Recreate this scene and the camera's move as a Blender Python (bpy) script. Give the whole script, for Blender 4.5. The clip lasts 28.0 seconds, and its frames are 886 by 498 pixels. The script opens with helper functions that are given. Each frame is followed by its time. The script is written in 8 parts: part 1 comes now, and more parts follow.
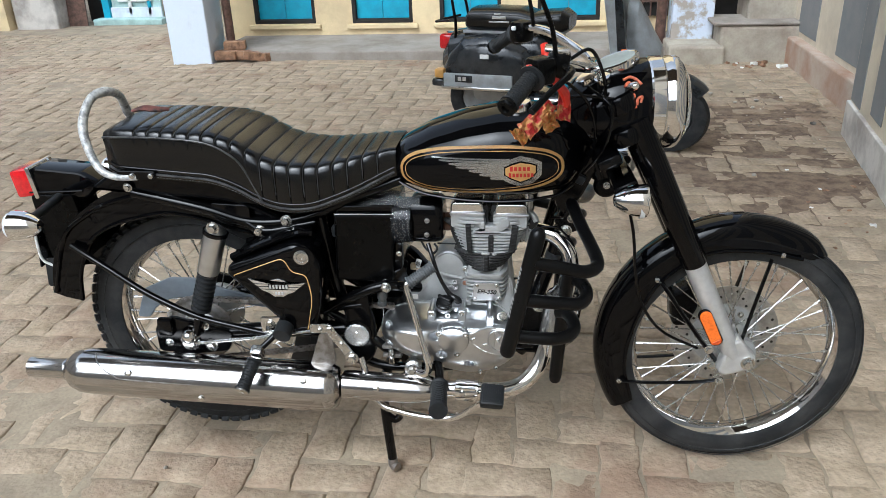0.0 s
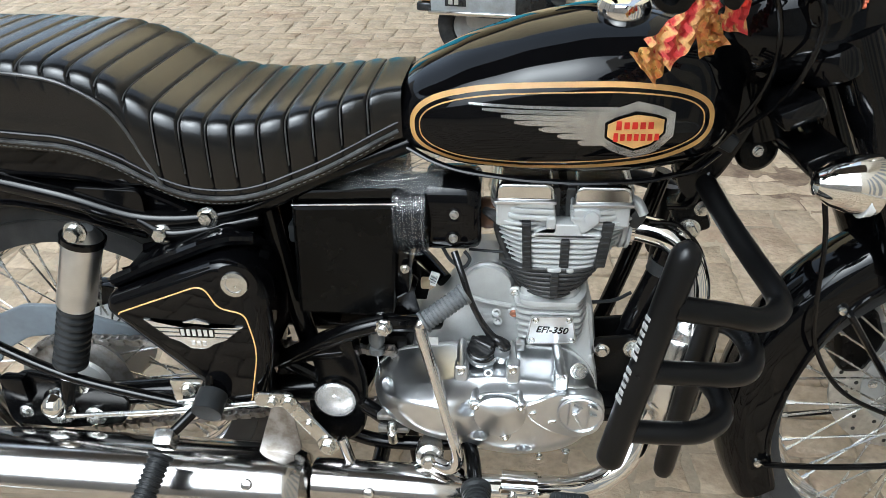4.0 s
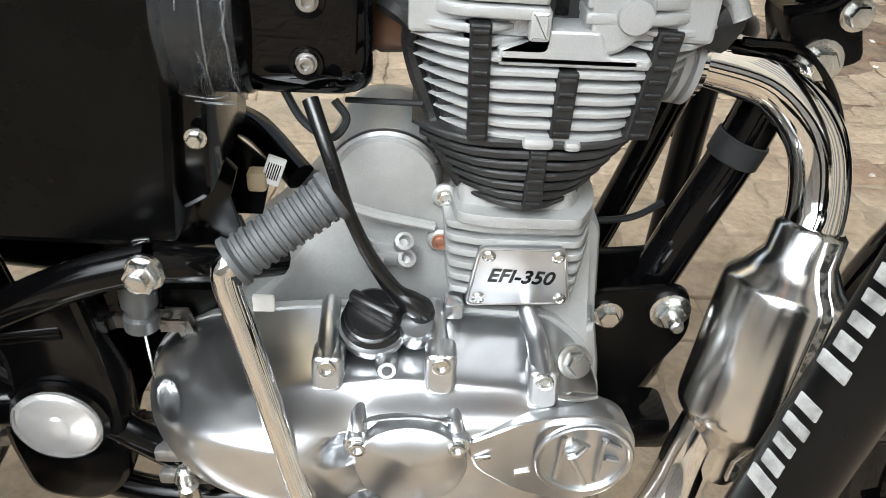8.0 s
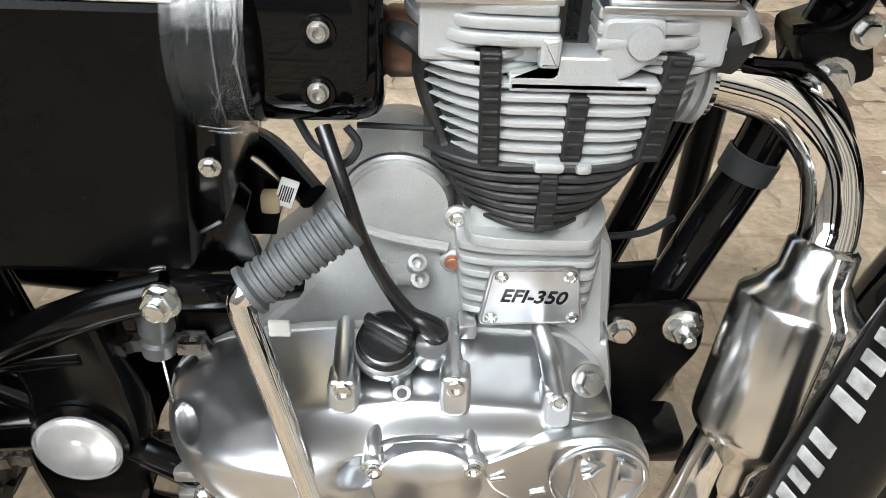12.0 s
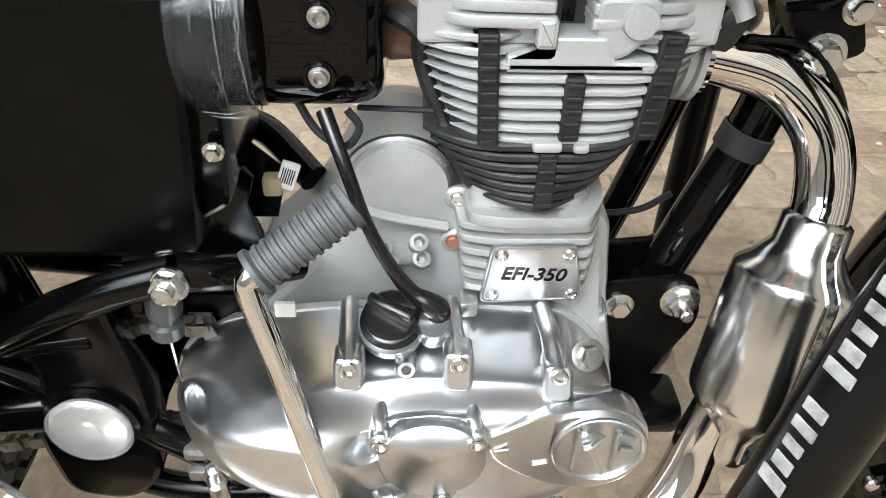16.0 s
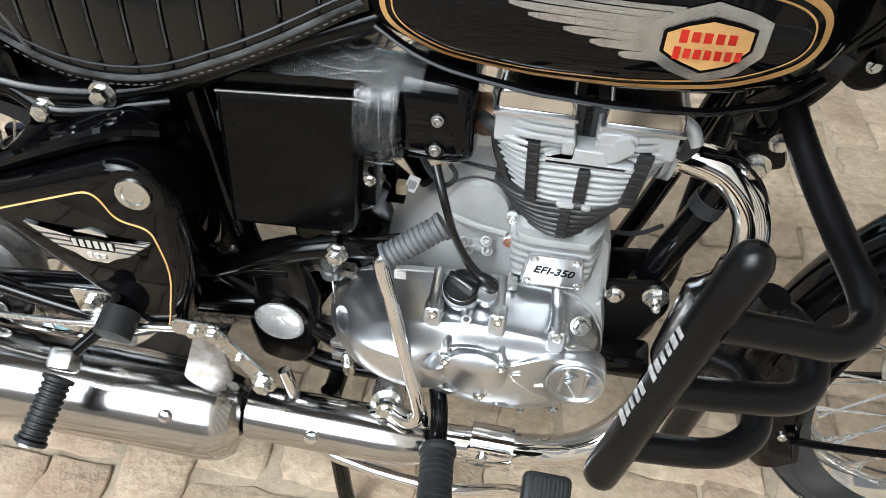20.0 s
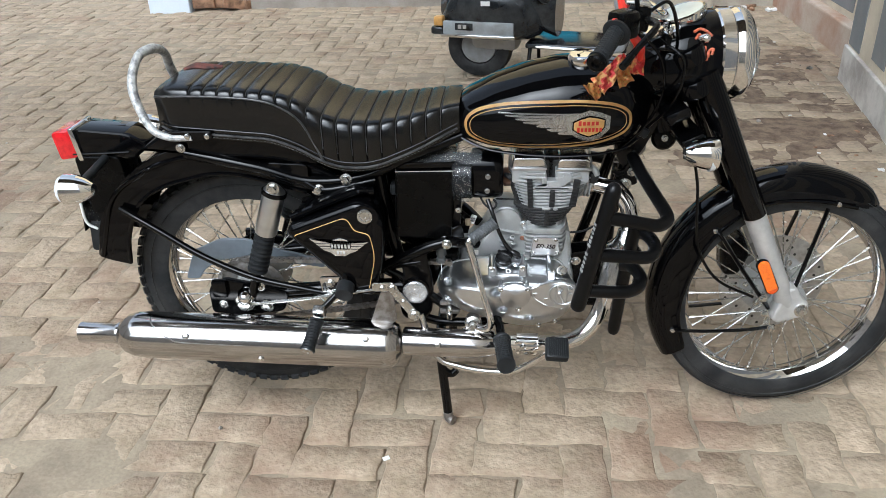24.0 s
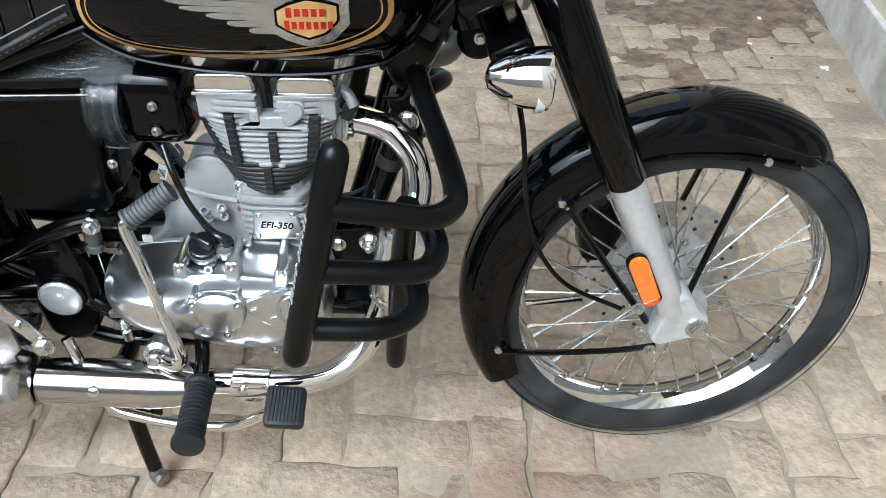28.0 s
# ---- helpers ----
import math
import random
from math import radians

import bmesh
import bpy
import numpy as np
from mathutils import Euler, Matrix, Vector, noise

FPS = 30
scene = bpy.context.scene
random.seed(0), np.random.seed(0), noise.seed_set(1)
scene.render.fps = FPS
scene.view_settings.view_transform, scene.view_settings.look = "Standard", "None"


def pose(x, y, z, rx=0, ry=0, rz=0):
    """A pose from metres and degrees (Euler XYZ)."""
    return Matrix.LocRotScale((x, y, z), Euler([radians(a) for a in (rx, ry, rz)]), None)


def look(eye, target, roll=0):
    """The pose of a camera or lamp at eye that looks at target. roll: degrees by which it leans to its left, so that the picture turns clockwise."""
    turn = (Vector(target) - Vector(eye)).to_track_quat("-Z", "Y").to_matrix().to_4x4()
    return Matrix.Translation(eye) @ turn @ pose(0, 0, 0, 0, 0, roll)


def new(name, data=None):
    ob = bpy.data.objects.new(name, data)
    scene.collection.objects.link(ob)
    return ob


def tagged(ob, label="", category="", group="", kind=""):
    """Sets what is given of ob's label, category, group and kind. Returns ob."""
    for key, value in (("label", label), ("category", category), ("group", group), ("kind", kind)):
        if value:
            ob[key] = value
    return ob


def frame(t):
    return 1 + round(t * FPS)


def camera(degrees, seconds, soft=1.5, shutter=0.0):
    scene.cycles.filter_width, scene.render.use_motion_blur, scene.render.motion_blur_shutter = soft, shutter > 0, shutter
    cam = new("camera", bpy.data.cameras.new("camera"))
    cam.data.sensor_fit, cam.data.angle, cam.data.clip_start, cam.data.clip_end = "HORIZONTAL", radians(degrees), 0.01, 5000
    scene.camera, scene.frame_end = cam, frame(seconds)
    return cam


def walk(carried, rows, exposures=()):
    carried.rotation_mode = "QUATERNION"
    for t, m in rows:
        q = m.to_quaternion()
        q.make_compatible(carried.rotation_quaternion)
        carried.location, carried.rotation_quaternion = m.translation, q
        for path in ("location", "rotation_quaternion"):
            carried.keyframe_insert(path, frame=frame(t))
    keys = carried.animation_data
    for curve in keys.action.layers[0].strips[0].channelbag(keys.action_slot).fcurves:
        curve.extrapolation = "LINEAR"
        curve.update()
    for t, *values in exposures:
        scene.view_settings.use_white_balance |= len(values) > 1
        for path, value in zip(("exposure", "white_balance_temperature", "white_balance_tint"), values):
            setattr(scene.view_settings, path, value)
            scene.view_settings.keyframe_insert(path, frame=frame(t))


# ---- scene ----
cam = camera(58.7, 28.0, soft=0.62)
PATH = [
    (0, (0.931, -1.809, 1.433), (0.658, -0.013, 0.596), -2.2),
    (0.5, (0.931, -1.811, 1.423), (0.659, -0.029, 0.557), -2.2),
    (1, (0.929, -1.809, 1.424), (0.657, -0.038, 0.538), -2.2),
    (1.5, (0.92, -1.808, 1.436), (0.64, -0.031, 0.562), -2.1),
    (2, (0.888, -1.789, 1.426), (0.609, -0.013, 0.55), -2.6),
    (2.5, (0.884, -1.681, 1.38), (0.604, 0.075, 0.464), -3.3),
    (4.5, (0.695, -0.832, 1.076), (0.532, 0.884, 0.062), -0.9),
    (5, (0.709, -0.652, 0.926), (0.546, 1.022, -0.155), 1.5),
    (5.5, (0.701, -0.546, 0.817), (0.677, 1.129, -0.277), 3.0),
    (6, (0.696, -0.512, 0.806), (0.76, 1.149, -0.306), 3.4),
    (6.5, (0.698, -0.516, 0.83), (0.777, 1.141, -0.287), 3.3),
    (7, (0.697, -0.516, 0.831), (0.777, 1.14, -0.289), 3.4),
    (7.5, (0.695, -0.521, 0.827), (0.779, 1.136, -0.29), 3.4),
    (8, (0.694, -0.526, 0.834), (0.777, 1.135, -0.278), 3.5),
    (8.5, (0.692, -0.523, 0.84), (0.767, 1.136, -0.275), 3.4),
    (9, (0.691, -0.517, 0.842), (0.766, 1.137, -0.28), 3.4),
    (9.5, (0.689, -0.519, 0.845), (0.758, 1.136, -0.275), 3.0),
    (10, (0.688, -0.519, 0.851), (0.747, 1.139, -0.266), 2.7),
    (10.5, (0.69, -0.522, 0.851), (0.746, 1.137, -0.265), 2.6),
    (11, (0.692, -0.523, 0.852), (0.747, 1.139, -0.259), 2.6),
    (11.5, (0.692, -0.521, 0.854), (0.747, 1.138, -0.262), 2.4),
    (12, (0.692, -0.519, 0.851), (0.748, 1.136, -0.27), 2.2),
    (12.5, (0.694, -0.522, 0.851), (0.747, 1.13, -0.275), 2.0),
    (14.5, (0.69, -0.515, 0.856), (0.754, 1.131, -0.277), 1.4),
    (15, (0.69, -0.521, 0.858), (0.754, 1.12, -0.284), 1.2),
    (15.5, (0.687, -0.524, 0.858), (0.755, 1.109, -0.295), 1.4),
    (16, (0.688, -0.526, 0.858), (0.755, 1.096, -0.311), 1.5),
    (16.5, (0.689, -0.539, 0.865), (0.753, 1.076, -0.312), 1.9),
    (17, (0.688, -0.582, 0.922), (0.743, 1.002, -0.299), 3.1),
    (17.5, (0.705, -0.638, 1.032), (0.672, 0.866, -0.286), 1.0),
    (18, (0.741, -0.7, 1.096), (0.694, 0.786, -0.242), 2.7),
    (18.5, (0.752, -0.74, 1.144), (0.613, 0.731, -0.204), 2.6),
    (19, (0.745, -0.754, 1.151), (0.542, 0.68, -0.229), 2.5),
    (19.5, (0.745, -0.749, 1.157), (0.53, 0.677, -0.228), 2.5),
    (20, (0.74, -0.732, 1.161), (0.527, 0.694, -0.226), 2.4),
    (20.5, (0.747, -0.721, 1.161), (0.514, 0.704, -0.223), 2.2),
    (21, (0.751, -0.742, 1.177), (0.441, 0.667, -0.208), -0.1),
    (21.5, (0.7, -0.858, 1.219), (0.377, 0.598, -0.114), -1.3),
    (23.5, (0.699, -1.717, 1.435), (0.471, 0.005, 0.445), -2.8),
    (24, (0.697, -1.824, 1.459), (0.515, -0.078, 0.501), -2.2),
    (24.5, (0.776, -1.883, 1.455), (0.599, -0.121, 0.525), -1.8),
    (25, (0.82, -1.909, 1.458), (0.644, -0.125, 0.571), -1.8),
    (25.5, (0.85, -1.913, 1.455), (0.666, -0.121, 0.587), -2.3),
    (26, (0.901, -1.913, 1.445), (0.701, -0.122, 0.579), -2.9),
    (26.5, (0.953, -1.812, 1.393), (0.726, -0.091, 0.399), -4.8),
    (27, (0.954, -1.527, 1.32), (0.788, 0.123, 0.202), -5.9),
    (27.5, (1.005, -1.227, 1.256), (1.028, 0.356, 0.033), -4.4),
    (28, (1.024, -0.995, 1.193), (1.011, 0.581, -0.038), 1.1),
]
walk(cam, [(t, look(eye, target, roll)) for t, eye, target, roll in PATH], [(0, 1.23, 5550, 5), (2.5, 1.3, 5550, 5), (5, 1.92, 5600, 1), (6.5, 1.88, 5900, 5), (16, 1.96, 5900, 5), (20, 1.86, 5650, 4), (21.4, 1.78, 5650, 4), (24, 1.33, 5550, 5), (26, 1.23, 5550, 5), (28, 1.7, 5300, 3)])

# World and light
world = bpy.data.worlds.new("overcast_sky")
scene.world = world
world.use_nodes = True
_wn = world.node_tree.nodes
_sky = _wn.new("ShaderNodeTexSky")
_sky.sky_type, _sky.sun_disc = "NISHITA", False
_sky.sun_elevation, _sky.sun_rotation = radians(50), radians(207)
_sky.air_density, _sky.dust_density, _sky.ozone_density = 1.0, 6.0, 1.0
_grey = _wn.new("ShaderNodeHueSaturation")
_grey.inputs["Saturation"].default_value = 0.35
world.node_tree.links.new(_sky.outputs[0], _grey.inputs["Color"])
world.node_tree.links.new(_grey.outputs[0], _wn["Background"].inputs[0])
_wn["Background"].inputs[1].default_value = 0.142
_sun = new("sun", bpy.data.lights.new("sun", "SUN"))
_sun.data.energy, _sun.data.angle, _sun.data.color = 0.16, radians(40), (1.0, 0.96, 0.9)
_sun.matrix_world = look((-1.4, -5.2, 6.8), (0.6, 0, 0))

# Materials
def mat(name, colour, rough=0.5, metal=0.0, vary=0.08, scale=12.0, bump=0.0, bump_scale=120.0, colour2=None, coat=0.0,
        rough_vary=0.08, mix_low=0.4, mix_high=0.65, per_object=0.0, detail=6.0, transmission=0.0, ior=1.5, spec=None, bump_dist=0.002):
    """A principled material with noise at two scales, in object space metres."""
    m = bpy.data.materials.new(name)
    m.use_nodes = True
    nt = m.node_tree
    n, l = nt.nodes, nt.links
    b = n["Principled BSDF"]
    b.inputs["Metallic"].default_value = metal
    b.inputs["IOR"].default_value = ior
    b.inputs["Coat Weight"].default_value = coat
    b.inputs["Coat Roughness"].default_value = 0.04
    b.inputs["Transmission Weight"].default_value = transmission
    if spec is not None:
        b.inputs["Specular IOR Level"].default_value = spec
    big = n.new("ShaderNodeTexNoise")
    big.inputs["Scale"].default_value, big.inputs["Detail"].default_value, big.inputs["Roughness"].default_value = scale, detail, 0.6
    fine = n.new("ShaderNodeTexNoise")
    fine.inputs["Scale"].default_value, fine.inputs["Detail"].default_value = bump_scale, 4.0
    geo = n.new("ShaderNodeNewGeometry")
    for t in (big, fine):
        l.new(geo.outputs["Position"], t.inputs["Vector"])
    ramp = n.new("ShaderNodeMapRange")
    ramp.inputs["From Min"].default_value, ramp.inputs["From Max"].default_value = mix_low, mix_high
    l.new(big.outputs["Fac"], ramp.inputs["Value"])
    mix = n.new("ShaderNodeMix")
    mix.data_type = "RGBA"
    c2 = colour2 or tuple(c * (1 - 3 * vary) for c in colour)
    mix.inputs["A"].default_value, mix.inputs["B"].default_value = (*colour, 1), (*c2, 1)
    l.new(ramp.outputs["Result"], mix.inputs["Factor"])
    out = mix.outputs["Result"]
    grain = n.new("ShaderNodeMapRange")
    grain.inputs["To Min"].default_value, grain.inputs["To Max"].default_value = 1 - vary, 1 + vary
    l.new(fine.outputs["Fac"], grain.inputs["Value"])
    val = grain.outputs["Result"]
    if per_object:
        oi = n.new("ShaderNodeObjectInfo")
        r = n.new("ShaderNodeMapRange")
        r.inputs["To Min"].default_value, r.inputs["To Max"].default_value = 1 - per_object, 1 + per_object
        l.new(oi.outputs["Random"], r.inputs["Value"])
        isl = n.new("ShaderNodeMapRange")
        isl.inputs["To Min"].default_value, isl.inputs["To Max"].default_value = 1 - per_object, 1 + per_object
        l.new(geo.outputs["Random Per Island"], isl.inputs["Value"])
        a = n.new("ShaderNodeMath")
        a.operation = "MULTIPLY"
        l.new(r.outputs["Result"], a.inputs[0])
        l.new(isl.outputs["Result"], a.inputs[1])
        a2 = n.new("ShaderNodeMath")
        a2.operation = "MULTIPLY"
        l.new(a.outputs[0], a2.inputs[0])
        l.new(val, a2.inputs[1])
        val = a2.outputs[0]
    mul = n.new("ShaderNodeVectorMath")
    mul.operation = "SCALE"
    l.new(out, mul.inputs[0])
    l.new(val, mul.inputs["Scale"])
    l.new(mul.outputs["Vector"], b.inputs["Base Color"])
    rr = n.new("ShaderNodeMapRange")
    rr.inputs["To Min"].default_value, rr.inputs["To Max"].default_value = max(0.0, rough - rough_vary), min(1.0, rough + rough_vary)
    l.new(big.outputs["Fac"], rr.inputs["Value"])
    l.new(rr.outputs["Result"], b.inputs["Roughness"])
    if bump:
        bp = n.new("ShaderNodeBump")
        bp.inputs["Strength"].default_value, bp.inputs["Distance"].default_value = bump, bump_dist
        l.new(fine.outputs["Fac"], bp.inputs["Height"])
        l.new(bp.outputs["Normal"], b.inputs["Normal"])
    return m


M_BLACK = mat("gloss_black_paint", (0.0015, 0.0015, 0.0018), 0.04, vary=0.1, rough_vary=0.03, spec=0.2)
M_SATIN = mat("satin_black_metal", (0.002, 0.002, 0.002), 0.27, vary=0.2, bump=0.05, bump_scale=900, spec=0.13)
M_MATTE = mat("matte_black_powder_coat", (0.003, 0.003, 0.0032), 0.3, vary=0.15, bump=0.06, bump_scale=1500, spec=0.2)
M_FRAME = mat("black_frame_enamel", (0.002, 0.002, 0.0022), 0.14, vary=0.2, rough_vary=0.06, spec=0.22)
M_CHROME = mat("chrome", (0.7, 0.695, 0.68), 0.05, 1.0, vary=0.03, rough_vary=0.03, colour2=(0.7, 0.68, 0.66))
M_PLASTIC = mat("shiny_black_plastic", (0.008, 0.008, 0.0085), 0.25, vary=0.15, spec=0.45)
M_GREYRUB = mat("worn_grey_rubber", (0.062, 0.066, 0.07), 0.5, vary=0.2, scale=40, bump=0.25, bump_scale=600, colour2=(0.1, 0.104, 0.108), spec=0.3)
M_POLISH = mat("polished_aluminium", (0.6, 0.61, 0.62), 0.31, 1.0, vary=0.06, scale=30, rough_vary=0.06, colour2=(0.5, 0.51, 0.525))
M_STAINLESS = mat("bright_stainless_steel", (0.66, 0.655, 0.64), 0.19, 1.0, vary=0.05, scale=30, rough_vary=0.05)
M_MUFFLER = mat("polished_steel_muffler", (0.47, 0.455, 0.44), 0.15, 1.0, vary=0.04, scale=20, rough_vary=0.03)
M_CAST = mat("silver_painted_casting", (0.36, 0.365, 0.36), 0.42, 0.4, vary=0.1, scale=25, bump=0.35, bump_scale=900, colour2=(0.315, 0.32, 0.31))
M_FIN = mat("cast_aluminium_fins", (0.36, 0.37, 0.37), 0.42, 0.35, vary=0.1, scale=30, bump=0.25, bump_scale=900, colour2=(0.37, 0.375, 0.37))
# Barrel paint; also the painted shade in the head's fin gaps and lug hole
M_BARREL_SHADE = mat("black_barrel_paint_and_shade", (0.022, 0.0225, 0.023), 0.4, vary=0.2, scale=40, bump=0.25, bump_scale=900)
M_ZINC = mat("zinc_plated_steel", (0.58, 0.58, 0.565), 0.26, 1.0, vary=0.12, scale=60, colour2=(0.5, 0.5, 0.48))
M_STEEL = mat("dull_steel", (0.35, 0.34, 0.33), 0.4, 0.9, vary=0.2, scale=60, colour2=(0.18, 0.16, 0.14))
M_RUBBER = mat("grey_black_rubber", (0.011, 0.012, 0.013), 0.48, vary=0.15, scale=30, bump=0.1, bump_scale=700, colour2=(0.017, 0.018, 0.019), spec=0.2)
M_DAMPER = mat("black_damper_rubber", (0.009, 0.0092, 0.0095), 0.42, vary=0.25, scale=60, bump=0.3, bump_scale=400, colour2=(0.018, 0.018, 0.018), spec=0.35)
M_TYRE = mat("tyre_rubber", (0.013, 0.0142, 0.0155), 0.5, vary=0.3, scale=14, bump=0.35, bump_scale=500, colour2=(0.036, 0.036, 0.036), spec=0.25)
M_SEAT = mat("black_vinyl", (0.0015, 0.0015, 0.0016), 0.25, vary=0.15, scale=5, bump=0.05, bump_scale=1400, rough_vary=0.04, spec=0.45)
M_SEAT.node_tree.nodes["Principled BSDF"].inputs["Coat Roughness"].default_value = 0.17
M_GOLD = mat("gold_pinstripe", (0.62, 0.37, 0.13), 0.35, 0.0, vary=0.05)
M_SILVERLINE = mat("silver_line", (0.62, 0.62, 0.6), 0.25, 0.6, vary=0.05)
M_ORANGE = mat("orange_reflector", (0.85, 0.16, 0.01), 0.18, vary=0.1, scale=200, coat=0.6)
M_DEEPORANGE = mat("deep_orange_reflector", (0.6, 0.07, 0.004), 0.18, vary=0.1, scale=200, coat=0.6)
M_RED = mat("red_lens", (0.55, 0.008, 0.012), 0.12, vary=0.1, scale=80, coat=0.7)
M_REDPAINT = mat("red_enamel", (0.62, 0.03, 0.015), 0.3, vary=0.05)
M_VERMIL = mat("vermilion_paste", (0.55, 0.12, 0.05), 0.6, vary=0.2, scale=200)
M_BADGE_GOLD = mat("badge_gold_enamel", (0.74, 0.45, 0.17), 0.25, vary=0.06, scale=60, coat=0.3)
M_FILM = mat("clear_plastic_film", (0.16, 0.165, 0.17), 0.08, vary=0.02, rough_vary=0.05, bump=0.5, bump_scale=38, spec=1.0)
M_FILM.node_tree.nodes["Principled BSDF"].inputs["Alpha"].default_value = 0.055
M_SHEET = mat("creased_clear_sheet", (0.34, 0.35, 0.35), 0.1, vary=0.1, rough_vary=0.05, bump=0.9, bump_scale=60, spec=1.0)
M_SHEET.node_tree.nodes["Principled BSDF"].inputs["Alpha"].default_value = 0.2
M_CAPFILM = mat("crinkled_cap_film", (0.55, 0.55, 0.55), 0.2, vary=0.2, scale=60, bump=1.0, bump_scale=160, colour2=(0.4, 0.4, 0.4), spec=0.9)
M_CAPFILM.node_tree.nodes["Principled BSDF"].inputs["Alpha"].default_value = 0.35
M_GLASS = mat("headlamp_glass", (0.95, 0.97, 0.97), 0.03, vary=0.01, transmission=1.0, ior=1.45, rough_vary=0.01)
M_RAG = mat("red_gold_cloth", (0.66, 0.055, 0.055), 0.6, vary=0.3, scale=55, bump=0.8, bump_scale=400, colour2=(0.8, 0.5, 0.2), mix_low=0.45, mix_high=0.55)
M_TINSEL = mat("gold_tinsel", (0.75, 0.5, 0.16), 0.3, 0.6, vary=0.35, scale=120, bump=0.9, bump_scale=350, colour2=(0.7, 0.25, 0.1))
M_BADGE = mat("silver_plated_badge", (0.74, 0.74, 0.73), 0.2, 0.9, vary=0.08, scale=40, colour2=(0.6, 0.6, 0.59))
M_CLEARLENS = mat("pale_clear_lens", (0.62, 0.64, 0.65), 0.12, vary=0.08, scale=80, coat=0.4)
# Pale colour for the film's folds and the glints painted along them
M_CREASE = mat("film_crease", (0.2, 0.21, 0.215), 0.15, vary=0.05, spec=0.9)
M_CREASE.node_tree.nodes["Principled BSDF"].inputs["Alpha"].default_value = 0.32
M_STITCH = mat("pale_thread", (0.06, 0.06, 0.058), 0.7, vary=0.1)
M_WHITE = mat("white_plastic", (0.75, 0.75, 0.73), 0.4, vary=0.05)
M_PRINT = mat("worn_white_print", (0.36, 0.36, 0.35), 0.5, vary=0.2, scale=90)
M_WRAP = mat("bubble_wrapped_rail", (0.52, 0.52, 0.50), 0.3, 0.1, vary=0.3, scale=60, bump=0.8, bump_scale=140, colour2=(0.16, 0.16, 0.16))
M_DISC = mat("brake_disc_steel", (0.45, 0.44, 0.42), 0.3, 0.9, vary=0.1, scale=50)
M_GREYALU = mat("matte_aluminium_leg", (0.58, 0.58, 0.57), 0.38, 0.6, vary=0.06, scale=25, bump=0.1, bump_scale=900)


# Mesh helpers
def V(*a):
    return Vector(a)


def part(name, bm, material, parent=None, label="", smooth=True, angle=35):
    """Links a bmesh as one mesh object under a thing or a part."""
    me = bpy.data.meshes.new(name)
    bmesh.ops.recalc_face_normals(bm, faces=bm.faces)
    if smooth:
        lim = radians(angle)
        for f in bm.faces:
            f.smooth = True
        for e in bm.edges:
            if len(e.link_faces) == 2:
                a = e.calc_face_angle(0)
                if a > lim or (a > 0.14 and max(len(f.verts) for f in e.link_faces) > 8):
                    e.smooth = False
    bm.to_mesh(me)
    bm.free()
    me.materials.append(material)
    ob = new(name, me)
    if parent:
        ob.parent = parent
    if label:
        ob["label"] = label
    return ob


def spline(pts, n=8, closed=False):
    """Catmull-Rom points through pts."""
    p = [Vector(q) for q in pts]
    out = []
    m = len(p)
    rng = range(m if closed else m - 1)
    for i in rng:
        a = p[(i - 1) % m] if closed or i else p[0] * 2 - p[1]
        b, c = p[i], p[(i + 1) % m]
        d = p[(i + 2) % m] if closed or i + 2 < m else p[-1] * 2 - p[-2]
        for k in range(n):
            t = k / n
            out.append(0.5 * ((2 * b) + (c - a) * t + (2 * a - 5 * b + 4 * c - d) * t * t + (3 * b - a - 3 * c + d) * t ** 3))
    if not closed:
        out.append(p[-1])
    return out


def rings(bm, loops, closed=False, cap=True):
    """Skins loops of equal length with quads."""
    vs = [[bm.verts.new(p) for p in loop] for loop in loops]
    k = len(vs[0])
    m = len(vs)
    for i in range(m if closed else m - 1):
        a, b = vs[i], vs[(i + 1) % m]
        for j in range(k):
            try:
                bm.faces.new((a[j], a[(j + 1) % k], b[(j + 1) % k], b[j]))
            except ValueError:
                pass
    if cap and not closed:
        bm.faces.new(list(reversed(vs[0])))
        bm.faces.new(vs[-1])
    return bm


def tube(pts, r, seg=12, n=6, closed=False, smooth=True, bm=None, cap=True, flat=1.0):
    """A tube along a smoothed line. r: a radius, or one for each given point."""
    bm = bm or bmesh.new()
    pts = [Vector(p) for p in pts]
    rad = list(r) if isinstance(r, (list, tuple)) else [r] * len(pts)
    if smooth and len(pts) > 2:
        line = spline(pts, n, closed)
        src = np.linspace(0, len(pts) if closed else len(pts) - 1, len(line) + (1 if closed else 0))[:len(line)]
        rr = [float(v) for v in np.interp(src, range(len(rad) + (1 if closed else 0)), rad + (rad[:1] if closed else []))]
    else:
        line, rr = pts, rad
    m = len(line)
    up = None
    loops = []
    for i, p in enumerate(line):
        q = line[(i + 1) % m] if closed or i + 1 < m else p
        o = line[i - 1] if closed or i else p
        d = (q - o).normalized()
        if up is None:
            up = Vector((0, 0, 1)) if abs(d.z) < 0.9 else Vector((1, 0, 0))
        side = d.cross(up).normalized()
        up = side.cross(d).normalized()
        loops.append([p + rr[i] * (math.cos(a) * side + flat * math.sin(a) * up) for a in (2 * math.pi * j / seg for j in range(seg))])
    return rings(bm, loops, closed, cap)


def frame_of(at, axis):
    """A matrix at a point with its z along the axis."""
    z = Vector(axis).normalized()
    x = (Vector((0, 0, 1)) if abs(z.z) < 0.9 else Vector((1, 0, 0))).cross(z).normalized()
    y = z.cross(x)
    return Matrix.Translation(at) @ Matrix((x, y, z)).transposed().to_4x4()


